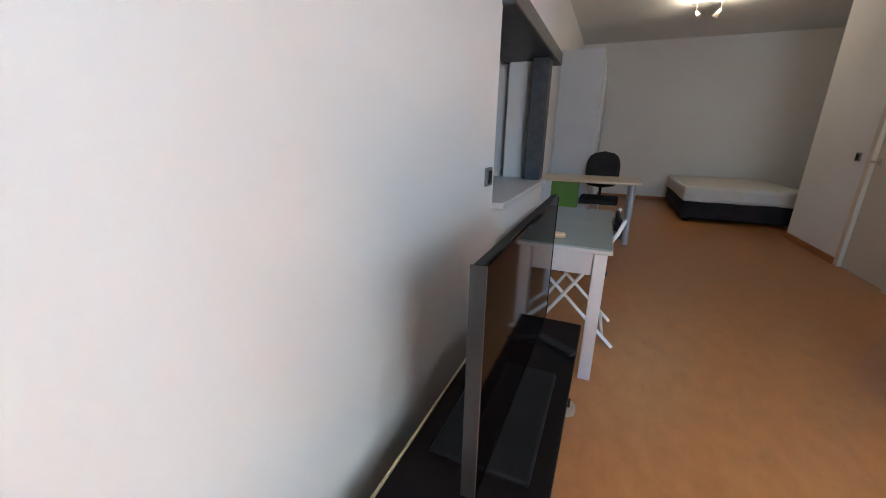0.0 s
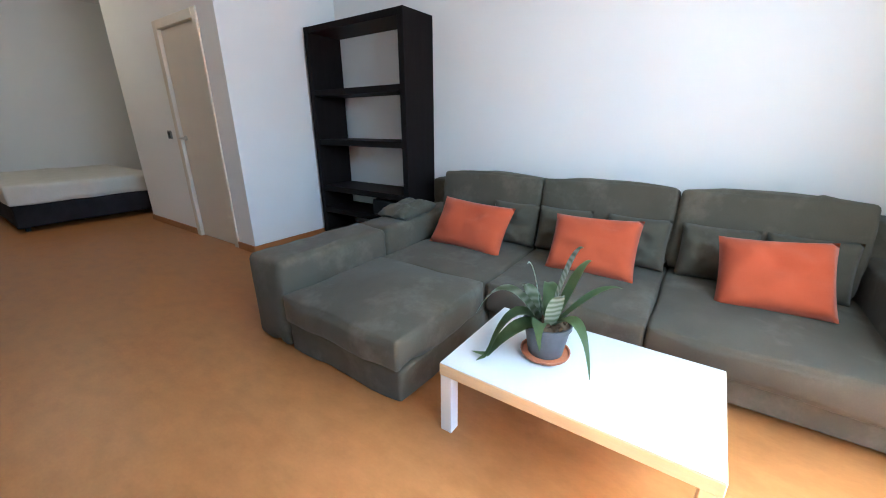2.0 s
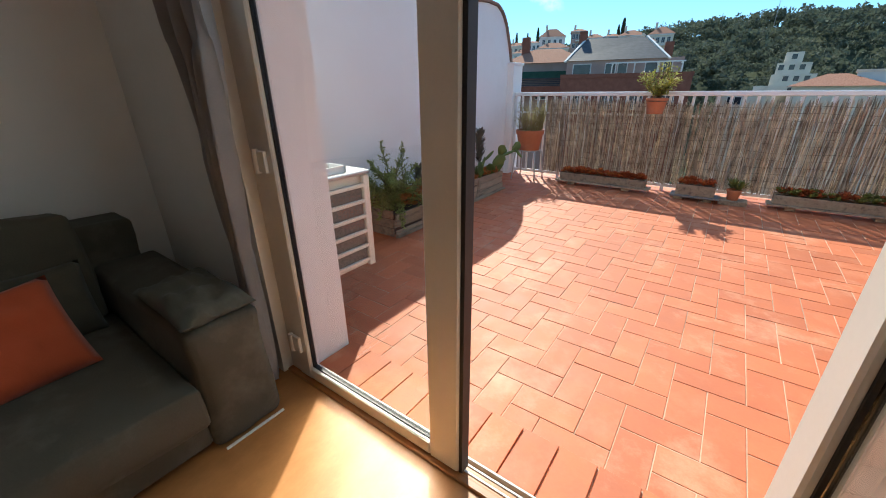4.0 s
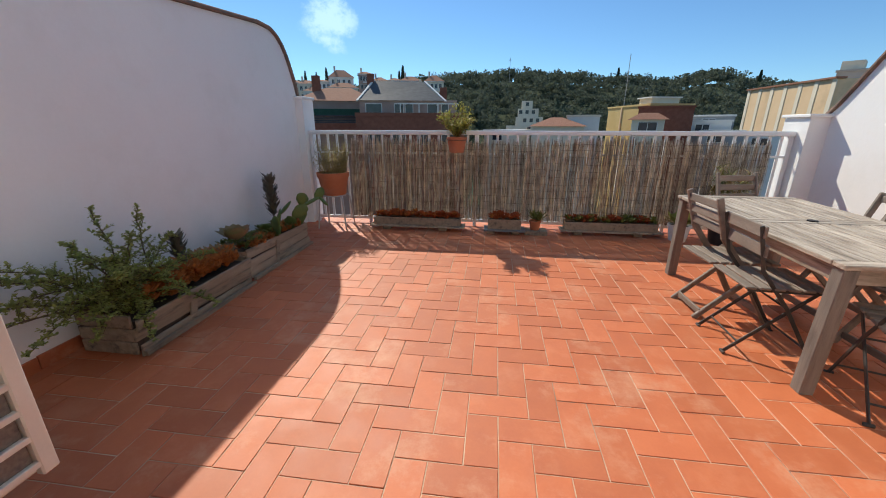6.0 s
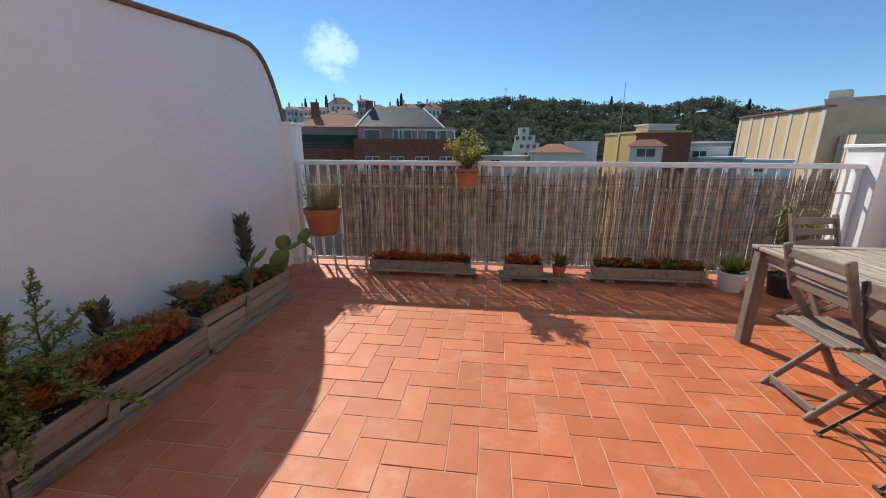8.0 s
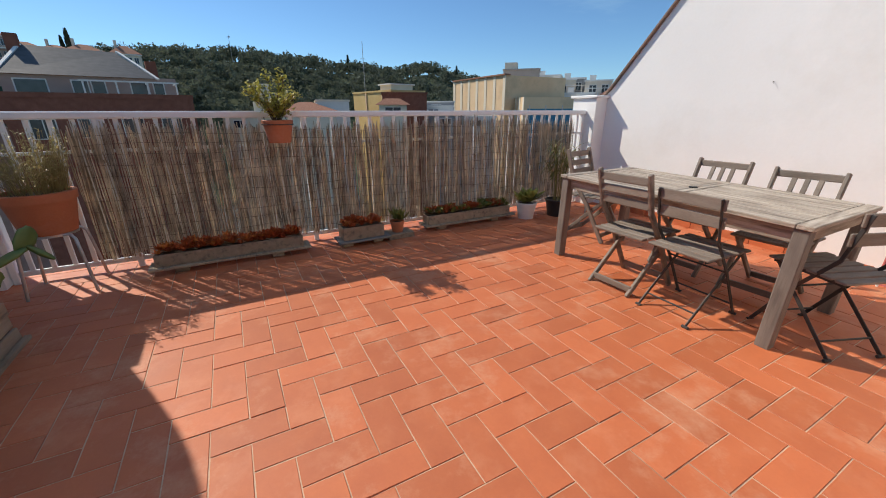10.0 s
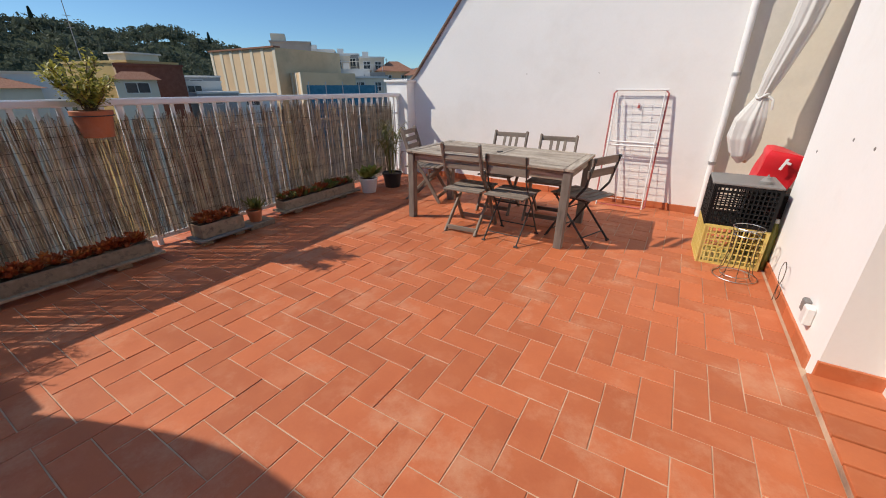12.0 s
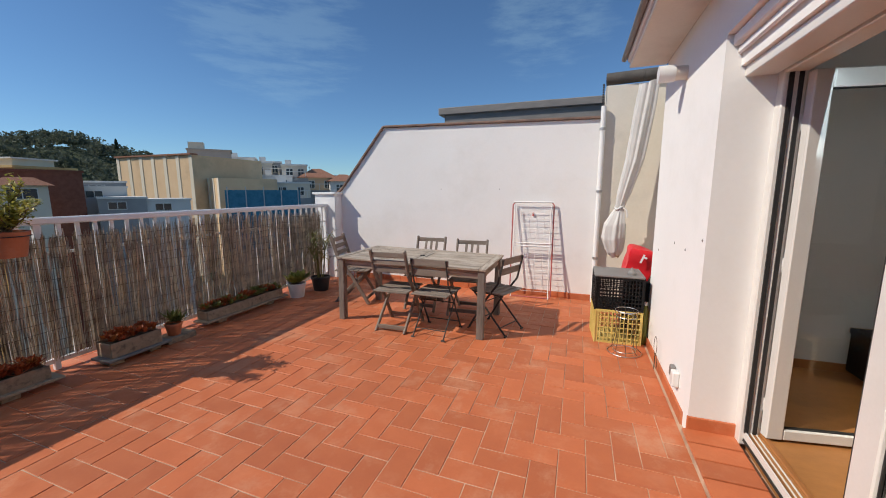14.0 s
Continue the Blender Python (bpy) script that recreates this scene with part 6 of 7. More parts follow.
part("middle_board", blocks((0.67, 1.0, 0.50, 0.535, 0.10, 0.36)), M["blackbrown"], tvb)
part("bottom_board", blocks((0.67, 1.02, -0.21, 1.23, 0.07, 0.105), bevel=0.003), M["blackbrown"], tvb)
part("back_board", blocks((0.66, 0.668, -0.24, 1.26, 0.08, 0.359)), M["blackbrown"], tvb)
part("rear_edge", blocks((0.652, 0.6595, -0.25, 1.27, 0.362, 0.402), bevel=0.002), M["birch"], tvb, "bare pale wood rear edge")
for x, y in ((0.72, 1.16), (0.99, 1.16), (0.72, -0.14), (0.99, -0.14)):
    bm = bmesh.new()
    rod(bm, (x + 0.03, y - 0.018, 0.034), (x + 0.03, y + 0.018, 0.034), 0.034, 16)
    cst = part("castor", bm, M["galv"], tvb, "grey castor wheel", smooth=40)
    part("castor_plate", blocks((x - 0.02, x + 0.04, y - 0.024, y + 0.024, 0.055, 0.072), bevel=0.002), M["blackplastic"], tvb)
rc = solid("remote_control", blocks((-0.022, 0.022, -0.085, 0.085, 0, 0.018), bevel=0.005), M["blackplastic"], "black remote control on the television bench", "remote control", kind="", m=pose(0.95, 1.03, FLOOR + 0.40, 0, 0, 60))

# white table with glass top and folding chairs
wt = thing("dining_table", "silver table with a grey-green glass top by the wall", "table", pose(0, 0.03, FLOOR - 0.035))
for x in (0.63, 1.07):
    for y in (1.465, 2.49):
        part("leg", blocks((x - 0.03, x + 0.03, y - 0.03, y + 0.03, 0.035, 0.715), bevel=0.003), M["silver"], wt)
for b in ((0.66, 1.04, 1.45, 1.475, 0.60, 0.715), (0.66, 1.04, 2.48, 2.505, 0.60, 0.715), (0.615, 0.64, 1.495, 2.46, 0.60, 0.715), (1.06, 1.085, 1.495, 2.46, 0.60, 0.715)):
    part("apron", blocks(b, bevel=0.002), M["silver"], wt)
part("rim", blocks((0.595, 1.12, 1.43, 2.525, 0.7155, 0.733), bevel=0.003), M["silver"], wt)
part("glass_top", blocks((0.602, 1.113, 1.437, 2.518, 0.7335, 0.741), bevel=0.002), M["tableglass"], wt, "grey-green frosted glass top")
solid("soap_dish", blocks((-0.05, 0.05, -0.03, 0.03, 0, 0.022), bevel=0.006), M["birch"], "small cream box on the glass table", "box", kind="", m=pose(0.84, 1.60, FLOOR + 0.7065, 0, 0, 10))


def slim_chair(m, label):
    """White tubular folding chair with a black seat, facing local +y."""
    ch = thing("tubular_chair", label, "chair", m, "folding chairs at the glass table")
    for s in (-1, 1):
        bm = bmesh.new()
        tube(bm, [(s * 0.20, 0.24, 0.01), (s * 0.20, -0.05, 0.45), (s * 0.20, -0.20, 0.70), (s * 0.19, -0.23, 0.78)], 0.011, 8)
        part("back_tube", bm, M["whitepaint"], ch, smooth=50)
        bm = bmesh.new()
        tube(bm, [(s * 0.18, -0.26, 0.01), (s * 0.18, 0.18, 0.44)], 0.011, 8)
        part("leg_tube", bm, M["whitepaint"], ch, smooth=50)
    part("seat", blocks((-0.19, 0.19, -0.18, 0.20, 0.44, 0.465), bevel=0.01), M["blackcloth"], ch, "black padded seat")
    bm = bmesh.new()
    bar(bm, (-0.19, -0.215, 0.72), (0.19, -0.215, 0.72), 0.018, 0.10, bevel=0.006)
    part("backrest", bm, M["blackcloth"], ch, "black backrest")
    for p, q in (((-0.2, 0.17, 0.11), (0.2, 0.17, 0.11)), ((-0.18, -0.2, 0.07), (0.18, -0.2, 0.07))):
        bm = bmesh.new()
        rod(bm, p, q, 0.009, 8)
        part("cross_tube", bm, M["whitepaint"], ch, smooth=50)
    return ch


sc = slim_chair(pose(0.93, 2.02, FLOOR, 0, 0, 93), "white tubular folding chair with a black seat under the table")

# ---- study corner ----
dk = thing("desk", "pale wood desk with a green panel and grey round legs", "desk", pose(0, 0, FLOOR))
part("desktop", blocks((0.255, 1.40, 4.36, 5.08, 0.70, 0.728), bevel=0.004), M["beech"], dk)
for x, y in ((1.32, 4.46), (1.32, 4.98)):
    bm = bmesh.new()
    rod(bm, (x, y, 0.02), (x, y, 0.70), 0.033, 16)
    rod(bm, (x, y, 0.0), (x, y, 0.02), 0.038, 16)
    part("leg", bm, M["silver"], dk, "grey metal leg", smooth=40)
part("green_panel", blocks((0.42, 0.74, 4.42, 4.44, 0.38, 0.70), bevel=0.003), M["green"], dk, "green front panel")
part("side_panel", blocks((0.26, 0.42, 4.41, 4.98, 0.0, 0.70), bevel=0.003), M["whitelam"], dk, "white pedestal side")
oc = thing("office_chair", "black upholstered swivel chair behind the desk", "chair", pose(0.96, 5.06, FLOOR))
bm = bmesh.new()
n = 20
rows = []
for k in range(n + 1):
    v = k / n * 2 - 1
    w = 0.20 * (1 - 0.30 * max(0, v) ** 2.2) * (1 - abs(v) ** 7) ** 0.5 + 0.012
    rows.append([bm.verts.new((w * math.cos(a), 0.04 * math.sin(a) * (1 - 0.5 * abs(v) ** 4) + 0.03 * v * v, v * 0.24)) for a in (2 * math.pi * j / 16 for j in range(16))])
for p, q in zip(rows, rows[1:]):
    for j in range(16):
        bm.faces.new((p[j], p[(j + 1) % 16], q[(j + 1) % 16], q[j]))
bm.faces.new(rows[0][::-1])
bm.faces.new(rows[-1])
part("backrest", bm, M["blackcloth"], oc, smooth=60, m=pose(0, 0.17, 0.80, -8))
soft("seat", oc, (-0.225, 0.225, -0.25, 0.20, 0.39, 0.46), 0.03, 0.02, "blackcloth")
bm = bmesh.new()
tube(bm, [(0, -0.02, 0.39), (0, 0.20, 0.38), (0, 0.235, 0.45), (0, 0.22, 0.68)], 0.02, 8)
part("back_arm", bm, M["blackplastic"], oc, smooth=50)
bm = bmesh.new()
rod(bm, (0, 0, 0.09), (0, 0, 0.39), 0.026, 14)
part("column", bm, M["galv"], oc, "grey gas column", smooth=40)
for i in range(5):
    a = 2 * math.pi * i / 5 + 0.35
    bm = bmesh.new()
    bar(bm, (0.03 * math.cos(a), 0.03 * math.sin(a), 0.10), (0.28 * math.cos(a), 0.28 * math.sin(a), 0.07), 0.045, 0.028, bevel=0.006)
    foot = part("base_arm", bm, M["blackplastic"], oc)
    bm = bmesh.new()
    x, y = 0.28 * math.cos(a), 0.28 * math.sin(a)
    rod(bm, (x - 0.02 * math.sin(a), y + 0.02 * math.cos(a), 0.028), (x + 0.02 * math.sin(a), y - 0.02 * math.cos(a), 0.028), 0.028, 14)
    part("castor", bm, M["blackplastic"], foot, smooth=40)
wd = thing("wardrobe", "tall plain white wardrobe with sliding doors", "wardrobe", pose(0, 0, FLOOR))
part("side_panel", blocks((0.255, 0.80, 5.40, 5.425, 0, 2.32), bevel=0.002), M["whitelam"], wd)
part("carcass", blocks((0.255, 0.76, 5.426, 8.53, 0, 2.31)), M["whitelam"], wd)
for i, y in enumerate((5.44, 6.47, 7.5)):
    part("sliding_door", blocks((0.762 + 0.02 * (i % 2), 0.78 + 0.02 * (i % 2), y, y + 1.03, 0.04, 2.29), bevel=0.002), M["whitelam"], wd)
    part("door_edge", blocks((0.781 + 0.02 * (i % 2), 0.792 + 0.02 * (i % 2), y, y + 0.02, 0.04, 2.29)), M["galv"], wd, "grey aluminium edge")

# bed
bed = thing("bed", "bare bed of a dark base and a white mattress", "bed", pose(0, 0, FLOOR))
soft("base", bed, (2.14, 3.60, 6.36, 8.42, 0.05, 0.31), 0.02, 0.0, "bedbase")
for x in (2.22, 3.52):
    for y in (6.44, 8.34):
        bm = bmesh.new()
        rod(bm, (x, y, 0), (x, y, 0.06), 0.025, 12)
        part("foot", bm, M["blackplastic"], bed)
soft("mattress", bed, (2.12, 3.61, 6.34, 8.44, 0.31, 0.535), 0.05, 0.015, "mattress", label="white quilted mattress")

# inner door and its frame
d1 = thing("room_door", "closed plain cream-painted interior door", "door", pose(3.29, 4.18, FLOOR))
part("leaf", blocks((0.02, 0.06, -0.36, 0.36, 0.005, 2.02), bevel=0.003), M["doorpaint"], d1)
for b in ((-0.014, 0.12, -0.44, -0.362, 0, 2.10), (-0.014, 0.12, 0.362, 0.44, 0, 2.10), (-0.014, 0.12, -0.362, 0.362, 2.022, 2.10)):
    part("architrave", blocks(b, bevel=0.005), M["doorpaint"], d1)
bm = bmesh.new()
rod(bm, (0.02, 0.30, 1.04), (-0.045, 0.30, 1.04), 0.010, 10)
tube(bm, [(-0.045, 0.30, 1.04), (-0.045, 0.25, 1.042), (-0.043, 0.18, 1.038)], 0.009, 8)
rod(bm, (0.022, 0.30, 1.04), (0.010, 0.30, 1.04), 0.026, 16)
part("handle", bm, M["brass"], d1, "satin metal lever handle", smooth=45)


def wall_switch(x, y, z, nx, label):
    t = thing("light_switch", label, "switch", pose(x, y, z))
    part("plate", blocks((min(0, nx * 0.012), max(0, nx * 0.012), -0.042, 0.042, -0.042, 0.042), bevel=0.003), M["zinc"], t)
    part("rocker", blocks((min(nx * 0.0125, nx * 0.017), max(nx * 0.0125, nx * 0.017), -0.024, 0.024, -0.03, 0.03), bevel=0.002), M["blackplastic"], t)


wall_switch(3.29, 4.79, 1.17, -1, "dark grey light switch beside the cream door")
wall_switch(0.54, 1.33, 1.12, 1, "dark grey light switch beside the kitchen hatch")
wall_switch(0.25, 3.6, 1.22, 1, "dark grey light switch on the white wall")

# kitchen hatch
solid("hatch_sill", blocks((0.18, 0.60, 1.43, 2.72, 0.951, 0.985), bevel=0.004), M["whitelam"], "white sill board of the kitchen hatch", "sill")
solid("hatch_beam", blocks((0.20, 0.60, 1.42, 2.98, 1.84, 1.93), bevel=0.006), M["bluegrey"], "dark blue-grey beam over the kitchen hatch", "beam")
solid("hatch_post", blocks((0.45, 0.57, 2.58, 2.72, 0.986, 1.839), bevel=0.006), M["bluegrey"], "dark blue-grey post of the kitchen hatch", "post")
kc = thing("kitchen_counter", "grey kitchen worktop on white units", "kitchen unit", pose(0, 0, FLOOR - 0.01))
part("worktop", blocks((-1.88, -1.15, 0.34, 5.2, 0.86, 0.90), bevel=0.004), M["counter"], kc)
part("units", blocks((-1.88, -1.28, 0.34, 5.18, 0, 0.86)), M["whitelam"], kc)
tp = thing("tap", "chrome kitchen tap on the grey worktop", "tap", pose(-1.55, 4.6, FLOOR + 0.89))
bm = bmesh.new()
tube(bm, [(0, 0, 0), (0, 0, 0.22), (0.05, 0, 0.29), (0.13, 0, 0.27), (0.15, 0, 0.2)], 0.014, 8)
part("spout", bm, M["steel"], tp, smooth=50)
kdoor = thing("kitchen_door", "dark brown panelled door at the end of the kitchen", "door", pose(-0.62, 5.98, FLOOR - 0.01))
part("leaf", blocks((-0.38, 0.38, -0.045, -0.005, 0.005, 1.98), bevel=0.003), M["darkdoor"], kdoor)
for b in ((-0.45, -0.382, -0.06, -0.002, 0, 2.06), (0.382, 0.45, -0.06, -0.002, 0, 2.06), (-0.381, 0.381, -0.06, -0.002, 1.985, 2.06)):
    part("architrave", blocks(b, bevel=0.004), M["darkdoor"], kdoor)
bm = bmesh.new()
rod(bm, (-0.31, -0.045, 1.02), (-0.31, -0.10, 1.02), 0.010, 10)
tube(bm, [(-0.31, -0.10, 1.02), (-0.25, -0.10, 1.02), (-0.20, -0.098, 1.018)], 0.009, 8)
part("handle", bm, M["brass"], kdoor, "satin metal lever handle", smooth=45)

# ceiling spots
cl = thing("ceiling_spotlight", "small chrome ceiling spotlight bar with two heads", "ceiling lamp", pose(1.98, 6.35, CEIL))
part("bar", blocks((-0.20, 0.20, -0.02, 0.02, -0.03, 0.0), bevel=0.004), M["brass"], cl)
for x, turn in ((-0.14, -25), (0.14, 30)):
    bm = bmesh.new()
    rod(bm, (0, 0, 0), (0, 0, -0.10), 0.008, 8)
    arm = part("arm", bm, M["brass"], cl, m=pose(x, 0, -0.03))
    bm = bmesh.new()
    lathe(bm, [(0.0, 0.0), (0.018, 0.0), (0.03, -0.05), (0.038, -0.10), (0.034, -0.10), (0.024, -0.03)], 16)
    part("head", bm, M["brass"], arm, "chrome spotlight head", smooth=40, m=pose(0, 0, -0.09, turn, turn, 0))

# indoor curtain
curtain("indoor_curtain", "grey curtain gathered beside the terrace door", M["curtain"],
        [(3.48, -1.02, 0.46, 2.75), (3.47, -1.02, 0.34, 2.0), (3.46, -1.02, 0.28, 1.5), (3.46, -1.02, 0.20, 1.15), (3.46, -1.02, 0.14, 0.8), (3.44, -1.02, 0.11, 0.55), (3.46, -1.03, 0.12, 0.14)], 4, 0.034)
rodt = thing("curtain_rod", "grey metal curtain rod over the terrace door", "curtain rod", pose(0, 0, 0))
bm = bmesh.new()
rod(bm, (1.3, -1.02, 2.77), (3.9, -1.02, 2.77), 0.012, 10)
part("rod", bm, M["galv"], rodt, smooth=40)
for x in (1.4, 3.85):
    part("bracket", blocks((x - 0.01, x + 0.01, -1.1, -1.02, 2.76, 2.78)), M["galv"], rodt)


# ---- the city and the hill beyond the railing ----
solid("ground", blocks((-1500, 1500, -1500, 1500, -17.2, -17.0)), M["street"], "city ground far below, reaching the horizon", "ground")
solid("house_below", blocks((-6.0, 9.0, -6.3, 12.0, -17.0, -0.32)), M["cream"], "cream apartment block under the terrace", "building")


def house(name, label, x, y, turn, w, d, z0, z1, wall, windows=(), roof=None, rmat="rooftile", category="building", trim=None):
    """A block with its front on local -y... towards the terrace: local +y faces it. windows: (x, z, w, h) on the front."""
    t = thing(name, label, category, pose(x, y, 0, 0, 0, 180 - turn))
    part("wall", blocks((-w / 2, w / 2, -d, 0, z0, z1)), M[wall], t)
    for wx, wz, ww, wh in windows:
        win = part("window", blocks((wx - ww / 2 - 0.06, wx + ww / 2 + 0.06, 0.0, 0.04, wz - wh / 2 - 0.06, wz - wh / 2), (wx - ww / 2 - 0.06, wx + ww / 2 + 0.06, 0.0, 0.04, wz + wh / 2, wz + wh / 2 + 0.06),
                                    (wx - ww / 2 - 0.06, wx - ww / 2, 0.0, 0.04, wz - wh / 2, wz + wh / 2), (wx + ww / 2, wx + ww / 2 + 0.06, 0.0, 0.04, wz - wh / 2, wz + wh / 2), (wx - 0.03, wx + 0.03, 0.0, 0.035, wz - wh / 2, wz + wh / 2)),
                   M["whitefar"], t)
        part("pane", blocks((wx - ww / 2, wx + ww / 2, 0.0, 0.012, wz - wh / 2, wz + wh / 2)), M["pane"], win)
    if roof == "flat":
        part("parapet", blocks((-w / 2 - 0.1, w / 2 + 0.1, -d - 0.1, 0.1, z1, z1 + 0.18)), M[trim or "cream"], t)
    elif roof:
        h, over = roof, 0.35
        bm = bmesh.new()
        a = [bm.verts.new(p) for p in ((-w / 2 - over, over, z1), (w / 2 + over, over, z1), (w / 2 + over, -d - over, z1), (-w / 2 - over, -d - over, z1))]
        k = min(d, w) * 0.38
        r0, r1 = bm.verts.new((-w / 2 + k, -d / 2, z1 + h)), bm.verts.new((w / 2 - k, -d / 2, z1 + h))
        for f in ((a[0], a[1], r1, r0), (a[1], a[2], r1), (a[2], a[3], r0, r1), (a[3], a[0], r0), (a[3], a[2], a[1], a[0])):
            bm.faces.new(f)
        part("roof", bm, M[rmat], t)
    return t


# slate-roofed block opposite
b = house("slate_roof_building", "brick and pink building with a blue-grey slate roof", 10.5, -39.2, 169, 10.6, 9, -17, 2.45, "brick",
          [(-3.6, 0.3, 1.2, 1.2), (-1.2, 0.3, 1.2, 1.2), (1.2, 0.3, 1.2, 1.2), (3.6, 0.3, 1.2, 1.2)])
part("set_back_wall", blocks((-4.6, 5.1, -8.5, -1.6, 2.45, 3.85)), M["pinkwall"], b)
for x, w in ((3.7, 1.5), (1.2, 0.8), (0.2, 0.7), (-2.2, 1.0), (-3.4, 0.6)):
    win = part("window", blocks((x - w / 2 - 0.08, x + w / 2 + 0.08, -1.6, -1.55, 2.6, 3.55)), M["whitefar"], b)
    part("pane", blocks((x - w / 2, x + w / 2, -1.55, -1.53, 2.68, 3.47)), M["pane"], win)
bm = bmesh.new()
v = [bm.verts.new(p) for p in ((5.2, -1.3, 3.8), (-3.4, -1.3, 3.8), (-1.4, -5.0, 5.85), (3.9, -5.0, 5.95), (5.2, -8.5, 3.8), (-3.4, -8.5, 3.8))]
for f in ((0, 1, 2, 3), (4, 3, 2, 5), (0, 3, 4), (1, 5, 2), (0, 4, 5, 1)):
    bm.faces.new([v[i] for i in f])
part("roof", bm, M["slate"], b, "blue-grey slate roof")
for p, q in (((5.25, -1.28, 3.75), (3.95, -5.0, 5.95)), ((-3.45, -1.28, 3.75), (-1.45, -5.0, 5.9))):
    bm = bmesh.new()
    bar(bm, p, q, 0.22, 0.12)
    part("verge", bm, M["whitefar"], b, "white roof verge")
part("chimney", blocks((3.9, 4.6, -5.3, -4.6, 5.0, 6.6)), M["brick"], b)
part("chimney", blocks((-3.7, -3.0, -4.0, -3.3, 3.8, 5.2)), M["brick"], b)
for x in (-4.4, -2.6, -0.8, 1.0):
    part("pergola_post", blocks((x - 0.05, x + 0.05, -0.2, -0.1, 2.62, 3.4)), M["whitefar"], b, "white pergola post")
    part("pergola_rafter", blocks((x - 0.05, x + 0.05, -1.6, -0.22, 3.34, 3.42)), M["whitefar"], b)
part("pergola_beam", blocks((-4.6, 1.2, -0.22, -0.08, 3.4, 3.5)), M["whitefar"], b)
part("parapet", blocks((-5.35, 5.35, -0.3, 0.05, 2.3, 2.62)), M["brick"], b)

b = house("red_roof_building", "pink building with a long brown tiled roof", 20.3, -45.0, 163, 9.0, 8, -17, 4.1, "pinkwall", [(-2.5, 1.0, 1.2, 1.3), (0, 1.0, 1.2, 1.3)], 1.7)
part("awning", blocks((-4.0, 4.3, 0.0, 1.2, 2.55, 3.2)), M["greencloth"], b, "dark green terrace awning")
bm = bmesh.new()
for i in range(5):
    box(bm, -4.2, 4.4, 1.2, 1.25, 1.75 + i * 0.18, 1.83 + i * 0.18)
part("balcony_rail", bm, M["slate"], b, "blue-grey balcony rails")
part("balcony", blocks((-4.3, 4.5, 0.0, 1.3, 0.6, 1.7)), M["brick"], b)
part("chimney", blocks((2.0, 2.9, -3.5, -2.8, 5.0, 7.0)), M["brick"], b)

b = house("yellow_building", "yellow rendered building with a flat roof", -12.2, -48.6, 258, 8.6, 4.6, -17, 3.45, "yellowwall", (), "flat", trim="yellowwall")
for x in (-2.6, 1.1):
    part("pilaster", blocks((x - 0.12, x + 0.12, 0.0, 0.10, -17, 3.45)), M["tan"], b, "tan pilaster strip")
part("stair_hut", blocks((-3.4, -1.2, -3.6, -0.6, 3.6, 4.2)), M["cream"], b)
part("hut_roof", blocks((-3.6, -1.0, -3.8, -0.4, 4.2, 4.32)), M["whitefar"], b)
house("white_terrace_house", "low white house beside the yellow one", -6.6, -44.0, 190, 3.2, 6, -17, 2.35, "whitefar", (), "flat")
b = house("brick_building", "dark red brick building with a small tiled roof", -13.8, -42.3, 201, 4.7, 6, -17, 3.1, "brick", [(1.2, 1.9, 1.2, 1.3)], "flat", trim="brick")
house("small_tiled_house", "cream house front with a brown tiled roof", -11.5, -39.9, 199, 2.7, 1.6, -17, 2.0, "cream", [(0, 1.4, 1.5, 0.7)], 0.6)
house("tiled_house", "low house with a pink tiled roof", -3.8, -42.0, 185, 5.0, 6, -17, 1.4, "cream", (), 0.9)
for i, (x, y, w, z, mt) in enumerate(((-19.8, -46.5, 4.2, 1.9, "whitefar"), (-22.0, -50.0, 4.0, 2.5, "greyfar"), (-18.5, -41.0, 3.4, 0.9, "greyfar"), (-21.5, -39.5, 3.6, 0.7, "whitefar"), (1.8, -43.5, 4.2, 0.9, "cream"))):
    house("low_roof_building", "low rooftop with white parapets", x, y, 203 + 3 * i, w, 5, -17, z, mt, [(0.4, z - 0.6, 1.2, 0.6)], "flat", trim="whitefar")

# tall striped building
dx, dy = -24.74 + 24.7, -38.35 + 49.5
n = math.hypot(dx, dy)
ang = math.degrees(math.atan2(dy, dx))
b = house("striped_building", "tall tan building with pale vertical stripes", -24.72, -43.92, -ang, n, 9, -17, 5.1, "tan")
for i in range(7):
    x = -n / 2 + 0.12 + (n - 0.24) * i / 6
    part("stripe", blocks((x - 0.22, x + 0.22, 0.0, 0.05, -17, 5.1)), M["cream"], b, "pale rendered stripe")
part("coping", blocks((-n / 2 - 0.15, n / 2 + 0.15, -0.6, 0.2, 5.1, 5.25)), M["rooftile"], b, "thin tiled coping")
b = house("striped_wing", "lower tan wing with pale stripes", -25.7, -36.9, 20 - ang, 3.0, 6, -17, 2.8, "tan")
for x in (-1.3, -0.1, 1.1):
    part("stripe", blocks((x - 0.22, x + 0.22, 0.0, 0.05, -17, 2.8)), M["cream"], b, "pale rendered stripe")
b = house("penthouse_block", "grey rooftop block above the striped building", -31.8, -44.4, 222, 4.6, 4, -17, 6.4, "greyfar", [(1.0, 5.2, 0.5, 0.6)], "flat", trim="greyfar")
part("lift_hut", blocks((0.6, 2.2, -2.6, -0.6, 6.5, 7.4)), M["cream"], b)
house("penthouse_block", "cream rooftop block with a terrace", -36.5, -42.8, 226, 5.0, 4, -17, 5.2, "cream", [(-0.8, 4.2, 1.0, 1.0), (1.2, 4.2, 0.8, 1.0)], "flat", trim="whitefar")
